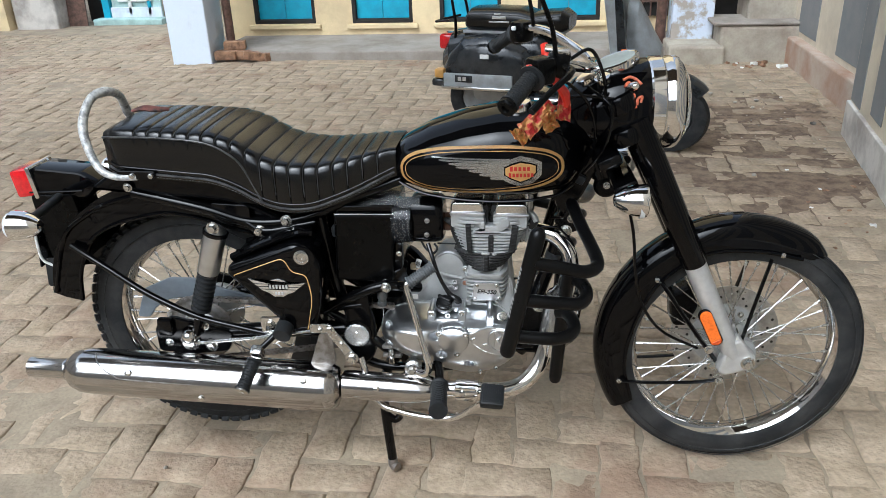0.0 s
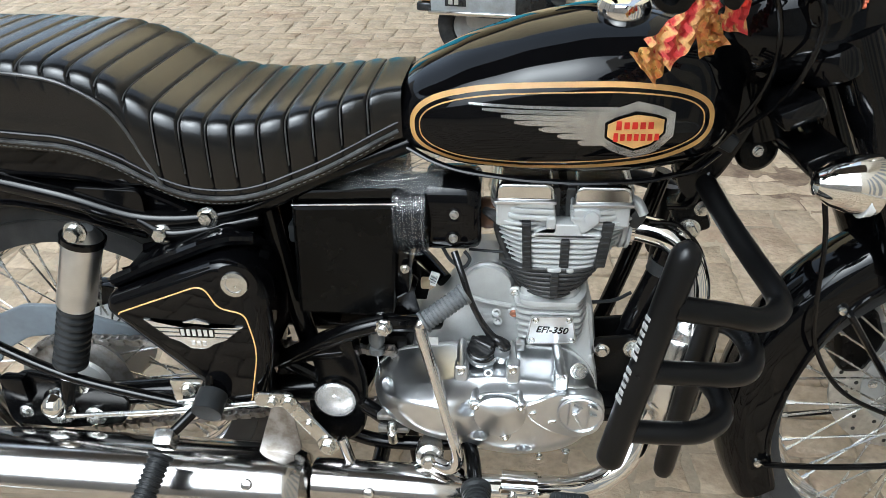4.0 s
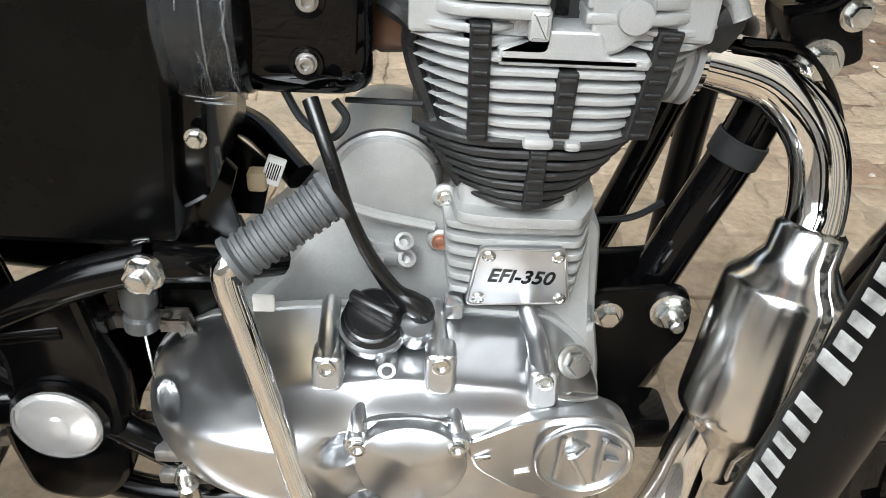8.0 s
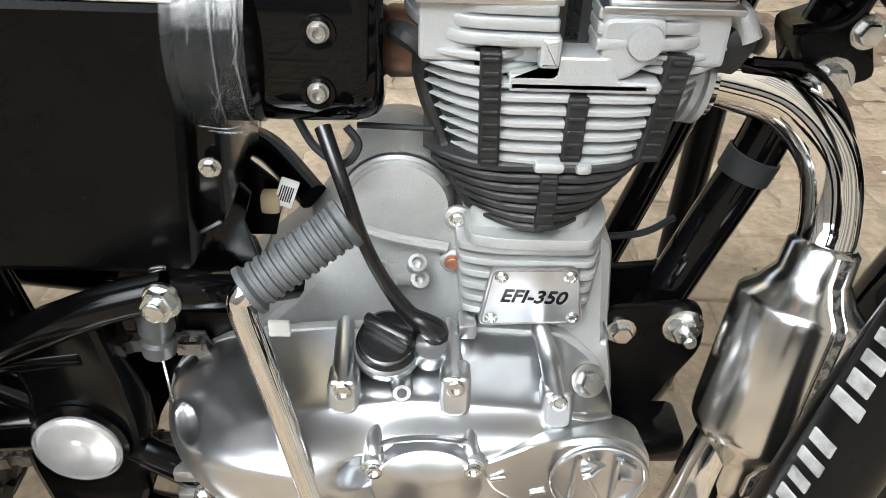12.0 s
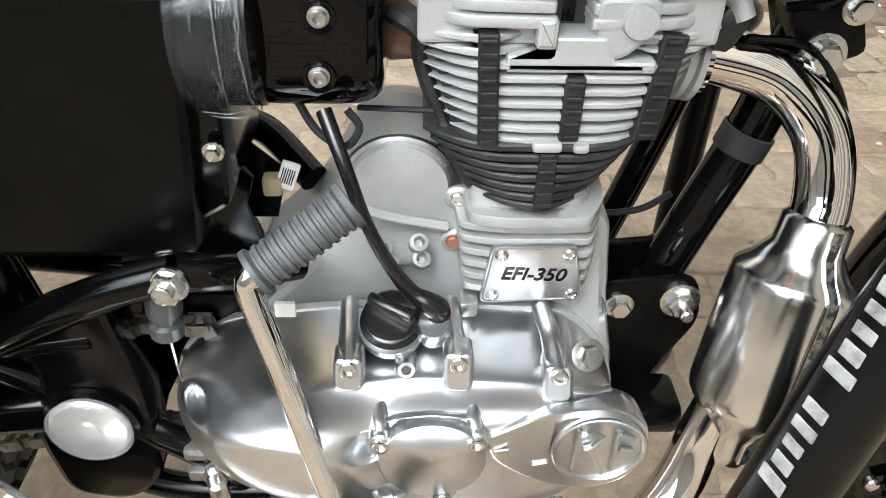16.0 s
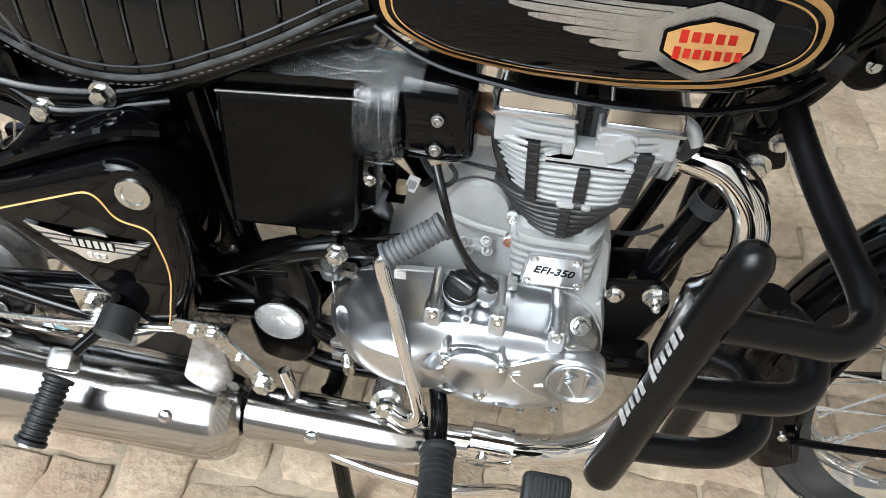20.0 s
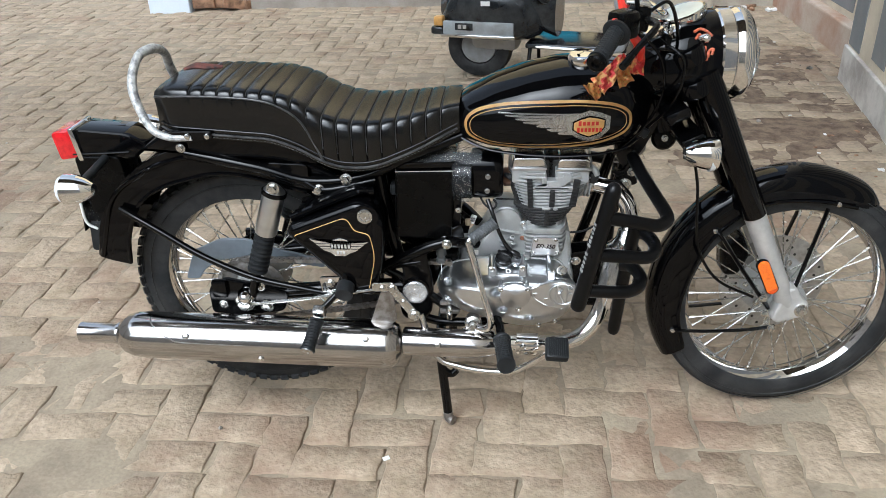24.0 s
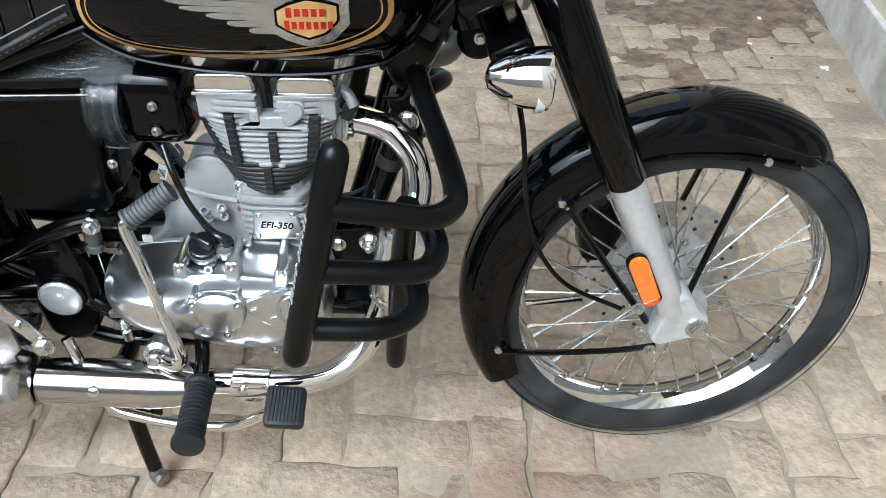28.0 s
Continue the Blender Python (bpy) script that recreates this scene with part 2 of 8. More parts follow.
def lathe(profile, at=(0, 0, 0), axis=(0, 0, 1), seg=24, bm=None, closed=False):
    """Turns (radius, height) pairs about an axis. closed: the profile is a loop."""
    bm = bm or bmesh.new()
    m = frame_of(at, axis)
    loops = []
    for r, h in profile:
        loops.append([m @ Vector((r * math.cos(a), r * math.sin(a), h)) for a in (2 * math.pi * j / seg for j in range(seg))])
    return rings(bm, loops, closed, cap=not closed)


def block(c, s, bevel=0.0, rot=None, bm=None, seg=2):
    """A box of centre c and size s with rounded edges."""
    bm = bm or bmesh.new()
    r = bmesh.ops.create_cube(bm, size=1.0)
    vs = r["verts"]
    bmesh.ops.scale(bm, vec=s, verts=vs)
    if bevel:
        es = {e for v in vs for e in v.link_edges}
        g = bmesh.ops.bevel(bm, geom=list(es), offset=bevel, segments=seg, affect="EDGES", profile=0.5)
        vs = list({v for f in g["faces"] for v in f.verts} | {v for v in vs if v.is_valid})
    m = Matrix.Translation(c) @ (rot.to_4x4() if rot else Matrix.Identity(4))
    bmesh.ops.transform(bm, matrix=m, verts=vs)
    return bm


def plate(outline, y0, y1, bevel=0.0, bm=None, axis="y", seg=2):
    """A flat shape given in x and z, from y0 to y1, with rounded rims."""
    bm = bm or bmesh.new()
    if axis == "y":
        put = lambda p, y: (p[0], y, p[1])
    elif axis == "x":
        put = lambda p, y: (y, p[0], p[1])
    else:
        put = lambda p, y: (p[0], p[1], y)
    a = [bm.verts.new(put(p, y0)) for p in outline]
    b = [bm.verts.new(put(p, y1)) for p in outline]
    f0, f1 = bm.faces.new(a), bm.faces.new(list(reversed(b)))
    k = len(a)
    for i in range(k):
        bm.faces.new((a[i], b[i], b[(i + 1) % k], a[(i + 1) % k]))
    bmesh.ops.recalc_face_normals(bm, faces=bm.faces)
    if bevel:
        es = list(f0.edges) + list(f1.edges)
        bmesh.ops.bevel(bm, geom=es, offset=bevel, segments=seg, affect="EDGES", profile=0.5)
    return bm


def rounded(pts, r, n=5):
    """A polygon with rounded corners. r: a radius, or one a corner."""
    out = []
    k = len(pts)
    for i in range(k):
        p, a, b = Vector(pts[i]), Vector(pts[i - 1]), Vector(pts[(i + 1) % k])
        ri = r[i] if isinstance(r, (list, tuple)) else r
        u, v = (a - p), (b - p)
        d = min(ri, 0.45 * u.length, 0.45 * v.length)
        s, e = p + u.normalized() * d, p + v.normalized() * d
        for j in range(n + 1):
            t = j / n
            q = (1 - t) ** 2 * s + 2 * t * (1 - t) * p + t * t * e
            out.append((q.x, q.y))
    return out


def bolt(at, axis, r=0.006, h=0.005, material=None, parent=None, kind="hex", name="bolt"):
    """A bolt head on its washer. kind: hex, allen or dome."""
    bm = bmesh.new()
    if kind == "hex":
        lathe([(r * 1.45, 0), (r * 1.45, h * 0.25), (r * 1.2, h * 0.3)], at, axis, 16, bm)
        lathe([(r, h * 0.25), (r, h * 0.95), (r * 0.88, h * 1.15), (r * 0.5, h * 1.18)], at, axis, 6, bm)
    elif kind == "allen":
        lathe([(r * 1.25, 0), (r * 1.25, h * 0.2), (r, h * 0.25), (r, h * 0.9), (r * 0.9, h), (r * 0.55, h), (r * 0.5, h * 0.5)], at, axis, 14, bm)
    else:
        lathe([(r, 0), (r, h * 0.5), (r * 0.85, h * 0.85), (r * 0.5, h), (0.001, h * 1.05)], at, axis, 14, bm)
    return part(name, bm, material or M_ZINC, parent, angle=25)


def empty(name, at=(0, 0, 0)):
    ob = new(name)
    ob.location = at
    ob.empty_display_size = 0.1
    return ob

# Setting
M_DUST = mat("dusty_mortar", (0.3, 0.248, 0.176), 0.95, vary=0.25, scale=5, bump=0.8, bump_scale=90, colour2=(0.2, 0.16, 0.115))
M_PLASTER = mat("grey_white_plaster", (0.6, 0.57, 0.52), 0.85, vary=0.1, scale=4, bump=0.4, bump_scale=90, colour2=(0.34, 0.31, 0.28))
M_CREAM = mat("cream_painted_wall", (0.74, 0.60, 0.36), 0.8, vary=0.06, scale=3, bump=0.25, bump_scale=80, colour2=(0.58, 0.46, 0.28))
M_GREYSTRIPE = mat("grey_painted_stripe", (0.19, 0.198, 0.205), 0.75, vary=0.08, scale=5, bump=0.3, bump_scale=90, colour2=(0.23, 0.23, 0.23))
M_BEIGE = mat("beige_painted_wall", (0.62, 0.545, 0.42), 0.8, vary=0.06, scale=4, bump=0.3, bump_scale=80, colour2=(0.5, 0.435, 0.335))
M_BLUE = mat("turquoise_painted_wood", (0.03, 0.36, 0.52), 0.5, vary=0.08, scale=8, bump=0.2, bump_scale=120, colour2=(0.025, 0.28, 0.42))
M_PALEBLUE = mat("pale_blue_whitewash", (0.60, 0.66, 0.74), 0.85, vary=0.06, scale=3, bump=0.35, bump_scale=90, colour2=(0.44, 0.46, 0.48), mix_low=0.5, mix_high=0.75)
M_CEMENT = mat("worn_cement", (0.30, 0.27, 0.24), 0.9, vary=0.15, scale=3, bump=0.5, bump_scale=80, colour2=(0.20, 0.17, 0.14))
M_RUST = mat("brown_painted_pipe", (0.13, 0.07, 0.05), 0.5, vary=0.2, scale=20)
M_OLDBRICK = mat("loose_red_brick", (0.30, 0.17, 0.10), 0.9, vary=0.2, scale=20, bump=0.6, bump_scale=150)
# Black window-frame paint; elsewhere shade of interiors and holes put into colour
M_DARK = mat("black_frame_paint_and_shade", (0.02, 0.018, 0.016), 0.9, vary=0.1)
M_PALEGREEN = mat("pale_green_grille", (0.40, 0.56, 0.54), 0.6, vary=0.1, scale=8)
M_SUNWALL = mat("pale_lane_wall", (0.80, 0.70, 0.52), 0.8, vary=0.05, scale=3)


def setting(name, bm, material, label, category, smooth=False):
    return tagged(part(name, bm, material, smooth=smooth), label, category, kind="structure")


def dust_height(x, y):
    """Dust fills the joints, here more, there less."""
    return -0.0058 + 0.0075 * noise.noise(V(x * 2.3, y * 2.3, 0.3)) + 0.0034 * noise.noise(V(x * 11, y * 11, 4.0))


g = bmesh.new()
gx = [-60, -30, -14] + [-9 + 0.4 * k for k in range(18)] + [-1.75 + 0.035 * k for k in range(122)] + [2.6 + 0.3 * k for k in range(8)] + [8, 20, 60]
gy = [-60, -30, -14, -7] + [-3.4 + 0.3 * k for k in range(7)] + [-1.28 + 0.035 * k for k in range(75)] + [1.4 + 0.25 * k for k in range(30)] + [12, 20, 60]
grid = [[g.verts.new((x, y, dust_height(x, y))) for y in gy] for x in gx]
for r, s_ in zip(grid, grid[1:]):
    for k in range(len(gy) - 1):
        g.faces.new((r[k], s_[k], s_[k + 1], r[k + 1]))
ground = setting("ground", g, M_DUST, "dusty earth between worn paving bricks", "ground", True)

# Brown earth trodden over the bricks towards the steps, thick here, worn through there
M_EARTH = mat("brown_trodden_earth", (0.2, 0.145, 0.098), 0.95, vary=0.4, scale=14, bump=0.9, bump_scale=110, bump_dist=0.004, colour2=(0.09, 0.06, 0.04))
g = bmesh.new()
ex_, ey_ = [1.15 + 0.03 * k for k in range(56)], [0.95 + 0.03 * k for k in range(110)]
grid = []
for x in ex_:
    row = []
    for y in ey_:
        q = max(0.0, 1 - ((x - 2.0 - 0.12 * (y - 2)) / 0.75) ** 2 - ((y - 2.7) / 1.75) ** 2) ** 0.5
        h = -0.0185 + q * 0.02 + 0.0125 * noise.noise(V(x * 2.1, y * 2.6, 5.0)) + 0.007 * noise.noise(V(x * 7, y * 9, 1.0)) + 0.004 * noise.noise(V(x * 22, y * 22, 1.0))
        row.append(g.verts.new((x, y, max(-0.028, min(h, 0.009)))))
    grid.append(row)
for r, s_ in zip(grid, grid[1:]):
    for k in range(len(ey_) - 1):
        g.faces.new((r[k], s_[k], s_[k + 1], r[k + 1]))
setting("earth_patch", g, M_EARTH, "brown earth trodden over the paving", "earth", True)

# Verandah with its plinth and back wall
STEP_Y, STEP_Z, BACK_Y = 6.0, 0.09, 6.98
verandah = setting("verandah_floor", block((0.1, (STEP_Y + BACK_Y) / 2 + 0.1, STEP_Z / 2 - 0.1), (5.4, BACK_Y - STEP_Y + 0.2, STEP_Z + 0.2), 0.015), M_CEMENT, "worn grey cement verandah step", "verandah")

def wall_with_openings(name, x0, x1, y0, y1, top, holes, material, label, base=-0.05):
    """A wall along x, with openings (x0, x1, z0, z1) that go through it."""
    bm = bmesh.new()
    xs = sorted({x0, x1, *[h[0] for h in holes], *[h[1] for h in holes]})
    for a, b in zip(xs, xs[1:]):
        zs = [(base, top)]
        for h in holes:
            if h[0] <= a + 1e-6 and h[1] >= b - 1e-6:
                zs = [(base, h[2]), (h[3], top)]
        for lo, hi in zs:
            if hi - lo > 0.001:
                block(((a + b) / 2, (y0 + y1) / 2, (lo + hi) / 2), (b - a, y1 - y0, hi - lo), bm=bm)
    bmesh.ops.remove_doubles(bm, verts=bm.verts, dist=0.0005)
    return setting(name, bm, material, label, "wall")


WINDOWS = [(-2.45, -1.74, 0.215, 2.1), (-1.32, -0.64, 0.21, 2.1), (-0.34, 0.33, 0.21, 2.1), (0.72, 1.38, 0.21, 2.1)]
# Raised to 9.5 m, unseen above the verandah, to block sky light
wall_north = wall_with_openings("wall_north", -2.75, 2.35, BACK_Y, BACK_Y + 0.25, 9.5, WINDOWS, M_CREAM, "cream-yellow painted verandah wall with stained foot")
for k, (a, b, lo, hi) in enumerate(WINDOWS):
    w = tagged(empty(f"window_{k + 1}", ((a + b) / 2, BACK_Y, lo)), "closed turquoise wooden window shutters in a black frame", "window", "verandah windows", "structure")
    fr = bmesh.new()
    for c, s in (((a - b) / 2 + 0.02, 0.04), ((b - a) / 2 - 0.02, 0.04)):
        block((c, 0.05, (hi - lo) / 2), (s, 0.09, hi - lo), 0.004, bm=fr)
    for z in (0.02, hi - lo - 0.02):
        block((0, 0.05, z), (b - a - 0.081, 0.085, 0.04), 0.004, bm=fr)
    part("window_frame", fr, M_DARK, w, "black painted frame", smooth=False)
    for sgn in (-1, 1):
        wd = (b - a - 0.09) / 2
        part("shutter", block((sgn * (wd / 2 + 0.002), 0.07, (hi - lo) / 2), (wd, 0.03, hi - lo - 0.09), 0.004), M_BLUE, w, smooth=False)
    part("window_sill", block((0, -0.015, -0.03), (b - a + 0.12, 0.05, 0.05), 0.008), M_CREAM, w, smooth=False)

# Striped wall beside the motorcycle: its foot runs from (2.36, 1.0) to (2.63, 3.06)
def along(s, off=0.0):
    d = Vector((0.132, 0.991, 0)).normalized()
    return Vector((2.232, 0.0, 0)) + d * s + Vector((d.y, -d.x, 0)) * off


SW = Matrix.Translation(along(0)) @ Matrix.Rotation(math.atan2(0.991, 0.132), 4, "Z")
bm = bmesh.new()
# Unseen upper part made tall to darken the ground beside it
block((-1.0, -0.17, 4.4), (8.2, 0.3, 9.0), bm=bm)
bmesh.ops.transform(bm, matrix=SW, verts=bm.verts)
wall_east = setting("wall_east", bm, M_BEIGE, "beige wall painted with grey upright stripes", "wall")
bm = bmesh.new()
block((-1.0, -0.01, 0.05), (8.19, 0.026, 0.3), 0.006, bm=bm)
bmesh.ops.transform(bm, matrix=SW, verts=bm.verts)
plinth = setting("wall_plinth", bm, M_PLASTER, "rough grey-white plaster plinth with brick stains", "plinth")
x = -3.05
rnd = random.Random(14)
while x < 3.0:
    lo = 0.215 + rnd.uniform(-0.012, 0.05)
    bm = block((x, -0.018, 1.6 + lo / 2), (0.25, 0.006, 3.2 - lo), 0.002)
    bmesh.ops.transform(bm, matrix=SW, verts=bm.verts)
    part("stripe", bm, M_GREYSTRIPE, wall_east, smooth=False)
    x += 0.5

# Whitewashed column with a brown pipe and a heap of bricks at its foot
column = tagged(part("column", block((-2.75, 6.09, 1.6), (0.42, 0.42, 3.3), 0.012), M_PALEBLUE, smooth=False), "pale blue whitewashed square column, chipped at its foot", "column", kind="structure")
pipe = tagged(part("downpipe", tube([(-2.42, 6.16, 0.05), (-2.44, 6.16, 3.2)], 0.045, 14), M_RUST), "brown painted downpipe beside the column", "pipe", kind="structure")


def tilted(bm, m):
    bmesh.ops.transform(bm, matrix=m, verts=bm.verts)
    return bm


# Far part of the striped wall, set back, with a brick-red foot
FW = Matrix.Translation((2.86, 2.95, 0)) @ Matrix.Rotation(math.atan2(2.85, 0.02), 4, "Z")
# Tall beyond view here too, to hold off the sky
wall_far = setting("wall_east_far", tilted(block((1.6, -0.17, 4.4), (3.4, 0.3, 9.0)), FW), M_BEIGE, "beige and grey striped wall set back beyond the scooter", "wall")
part("stripe", tilted(block((0.95, -0.018, 1.75), (0.5, 0.006, 3.0), 0.002), FW), M_GREYSTRIPE, wall_far, smooth=False)
part("stripe", tilted(block((1.95, -0.018, 1.75), (0.5, 0.006, 3.0), 0.002), FW), M_GREYSTRIPE, wall_far, smooth=False)
part("stripe", tilted(block((2.8, -0.018, 1.75), (0.35, 0.006, 3.0), 0.002), FW), M_GREYSTRIPE, wall_far, smooth=False)
setting("plinth_far", tilted(block((1.6, 0.02, 0.06), (3.4, 0.09, 0.3), 0.015), FW), mat("brick_stained_plinth", (0.46, 0.38, 0.31), 0.9, vary=0.15, scale=2.5, bump=0.5, bump_scale=90, colour2=(0.36, 0.22, 0.15)), "stained plaster plinth, brick showing through", "plinth")
# Steps up to the house at the far corner
M_STAIR = mat("old_lime_plaster", (0.42, 0.38, 0.31), 0.9, vary=0.15, scale=3.5, bump=0.7, bump_scale=60, colour2=(0.26, 0.22, 0.18))
stairs = setting("staircase", block((2.83, 6.12, 0.13), (0.86, 0.72, 0.4), 0.03), M_STAIR, "worn plastered corner steps", "stairs")
part("tread", block((2.8, 6.0, 0.345), (0.94, 0.5, 0.03), 0.012), M_CEMENT, stairs, smooth=False)
part("step", block((2.92, 6.2, 0.44), (0.52, 0.5, 0.22), 0.02), M_STAIR, stairs, smooth=False)
part("tread", block((2.9, 6.14, 0.56), (0.58, 0.42, 0.03), 0.012), M_CEMENT, stairs, smooth=False)
part("step", block((3.0, 6.45, 0.68), (0.45, 0.5, 0.24), 0.02), M_STAIR, stairs, smooth=False)
part("step", block((2.2, 5.95, 0.05), (0.5, 0.5, 0.22), 0.025), M_STAIR, stairs, smooth=False)
setting("pillar_east", block((2.2, 6.25, 1.7), (0.38, 0.34, 3.2), 0.015), mat("peeling_pale_blue_paint", (0.58, 0.64, 0.74), 0.85, vary=0.1, scale=7, bump=0.6, bump_scale=60, colour2=(0.36, 0.32, 0.28), mix_low=0.48, mix_high=0.56), "pillar with peeling pale blue whitewash", "pillar")
setting("post_brown", tube([(1.93, 6.28, 0.08), (1.95, 6.28, 3.2)], 0.05, 12), M_RUST, "brown painted iron post", "post", True)
# Solid black blocks behind the bars stand in for the unlit rooms
gr = setting("iron_grille", block((2.9, 7.1, 1.3), (1.3, 0.1, 2.4)), M_DARK, "iron grille before a black block for doorway shade", "grille")
for k in range(9):
    part("grille_bar", tube([(2.32 + 0.1 * k, 7.0, 0.5), (2.32 + 0.1 * k, 7.0, 2.3)], 0.009, 8), M_RUST, gr)
g2 = setting("window_grille", block((1.85, BACK_Y - 0.02, 0.9), (0.5, 0.03, 1.3)), M_DARK, "barred window backed by a black block for shade", "window")
for k in range(6):
    part("grille_bar", tube([(1.64 + 0.085 * k, BACK_Y - 0.06, 0.25), (1.64 + 0.085 * k, BACK_Y - 0.06, 1.5)], 0.009, 8), M_RUST, g2)
part("grille_rail", tube([(1.58, BACK_Y - 0.06, 0.4), (2.1, BACK_Y - 0.06, 0.4)], 0.01, 8), M_RUST, g2)
setting("wall_return", block((3.1, 7.6, 1.6), (1.6, 0.2, 3.4)), M_CREAM, "cream wall beyond the steps", "wall")
# Passage with doors at the other end of the yard
setting("wall_west_cream", block((-6.75, 8.3, 1.5), (0.8, 0.3, 3.2)), M_CREAM, "cream wall end with a stained foot", "wall")
setting("pillar_west", block((-6.0, 8.45, 1.5), (0.62, 0.4, 3.2), 0.02), M_PLASTER, "grey plastered pillar", "pillar")
board = tagged(part("leaning_board", tilted(block((0, 0, 0.45), (0.26, 0.03, 0.92), 0.004), pose(-5.55, 8.5, 0, -6, 0, 4)), M_RUST, smooth=False), "reddish-brown board leaning beside the pillar", "board")
# Black block in place of the shade inside the doorway
setting("doorway_dark", block((-5.35, 8.95, 1.3), (0.5, 0.1, 2.6)), M_DARK, "black block for the doorway's shade", "doorway")
bd = tagged(empty("door_1", (-4.9, 8.75, 0)), "half-open turquoise and pale green panelled door", "door", kind="structure")
for nm, c, s_, mt in (("door_post", (-0.33, 0.0, 1.1), (0.1, 0.1, 2.2), M_BLUE), ("door_leaf", (0.1, 0.02, 1.08), (0.72, 0.04, 2.1), M_PALEGREEN), ("lower_rail", (0.1, -0.02, 0.12), (0.74, 0.03, 0.16), M_PALEBLUE), ("middle_rail", (0.1, -0.02, 0.3), (0.5, 0.03, 0.05), M_WHITE), ("upright", (0.02, -0.02, 1.0), (0.05, 0.03, 1.8), M_WHITE), ("upright", (0.3, -0.02, 1.0), (0.05, 0.03, 1.8), M_BLUE)):
    part(nm, block(c, s_, 0.006), mt, bd, smooth=False)
setting("door_sill", block((-4.85, 8.62, 0.03), (1.0, 0.2, 0.08), 0.01), M_PALEGREEN, "pale green door sill", "sill")
setting("wall_passage", block((-4.3, 9.3, 1.5), (0.25, 1.0, 3.2), 0.01), M_PLASTER, "grey-white passage wall", "wall")
lane = setting("lane_wall", block((-3.9, 11.5, 1.5), (3.4, 0.3, 3.4)), M_SUNWALL, "pale sunlit wall across the lane", "wall")
part("ledge", block((-4.0, 11.25, 0.35), (0.8, 0.3, 0.12), 0.02), M_CEMENT, lane, smooth=False)
# Heap of bricks at the column's foot
for k, (x, y, z, r) in enumerate(((-2.42, 5.98, 0.055, 4), (-2.3, 6.02, 0.05, -8), (-2.12, 5.98, 0.045, 25), (-2.05, 6.06, 0.03, -35), (-2.36, 6.1, 0.135, 12))):
    o = part("loose_brick", tilted(block((0, 0, 0), (0.22, 0.105, 0.085), 0.008), pose(x, y, z + 0.012, 0, 12 * (k == 2), r)), M_OLDBRICK, smooth=False)
    tagged(o, "loose dusty red brick at the column's foot", "brick", "bricks at the column")
rnd = random.Random(8)
for k in range(16):
    x, y = rnd.uniform(2.45, 2.95), rnd.uniform(5.5, 5.72)
    r = rnd.uniform(0.008, 0.03)
    tagged(part("rubble", tilted(block((0, 0, 0), (2 * r, 1.4 * r, r), r * 0.2), pose(x, y, r * 0.5, 0, rnd.uniform(-20, 20), rnd.uniform(0, 180))), M_OLDBRICK if k % 3 else M_WHITE, smooth=False), "small piece of rubble below the steps", "rubble", "rubble by the steps")
for k in range(14):
    x, y = rnd.uniform(2.1, 2.42), rnd.uniform(1.2, 2.4)
    r = rnd.uniform(0.004, 0.012)
    tagged(part("litter", tilted(block((0, 0, 0), (2.4 * r, 1.4 * r, r * 0.7), r * 0.15), pose(x, y, r * 0.35, 0, 0, rnd.uniform(0, 180))), M_OLDBRICK if k % 3 else M_WHITE, smooth=False), "small scrap of litter on the bricks", "litter", "litter by the wall")
for x, y in ((0.37, -0.31), (0.36, 1.95), (1.9, -0.06), (2.75, 4.9)):
    tagged(part("paper_scrap", tilted(block((0, 0, 0.003), (0.018, 0.013, 0.004), 0.001), pose(x, y, 0.003, 0, 0, 30)), M_WHITE, smooth=False), "small white paper scrap on the paving", "litter", "paper scraps")

# Slab out of view, added to keep sky light off the verandah wall
setting("verandah_roof", block((-0.2, 6.55, 3.24), (6.2, 1.5, 0.12), 0.01), M_CEMENT, "unseen cement slab added over the verandah to shade its wall", "roof")

# The house front and the steps were set out large: brought in to their true size and distance
def brought_in(roots, scale, foot=(0.91, -1.8, 0.0)):
    m = Matrix.Translation(foot) @ Matrix.Diagonal((scale, scale, scale, 1)) @ Matrix.Translation(foot).inverted()
    for ob in roots:
        ob.matrix_basis = m @ ob.matrix_basis


FRONT = ("verandah", "wall_north", "window", "column", "downpipe", "staircase", "pillar", "post_brown", "iron_grille", "wall_return", "wall_west_cream", "leaning_board", "doorway", "door_", "wall_passage", "lane_wall", "loose_brick", "rubble")
brought_in([o for o in scene.objects if o.parent is None and o.name.startswith(FRONT)], 0.915)
# Unseen walls and canopy, added round the yard to block sky and shape reflections
M_CANOPY = mat("dark_canopy", (0.10, 0.085, 0.07), 0.85, vary=0.2, scale=3, bump=0.4, bump_scale=80, colour2=(0.06, 0.05, 0.042))
# Both walls stand out of view, added to cut off the low sky
setting("wall_south", block((-2.5, -8.0, 1.7), (13.0, 0.3, 3.6), 0.01), M_PLASTER, "unseen grey-white wall added to block low sky", "wall")
setting("wall_west", block((-9.0, 0.5, 3.6), (0.3, 19.0, 7.4), 0.01), M_PLASTER, "unseen plastered wall added to hold back sky light", "wall")
# Added overhead out of view: darkens chrome reflections and evens the ground's light
canopy = setting("porch_canopy", block((-1.1, -0.55, 4.8), (6.2, 2.3, 0.16), 0.01), M_CANOPY, "dark unseen canopy added to darken reflections", "canopy")
for y in (-1.6, 0.5):
    part("canopy_post", block((-4.1, y, 2.35), (0.14, 0.14, 4.74), 0.01), M_CANOPY, canopy, smooth=False)

# The motorcycle: rear axle over (0, 0), front to +x, its right side towards -y
bike = tagged(empty("motorcycle"), "black classic motorcycle with chrome exhaust, parked on its centre stand", "motorcycle")


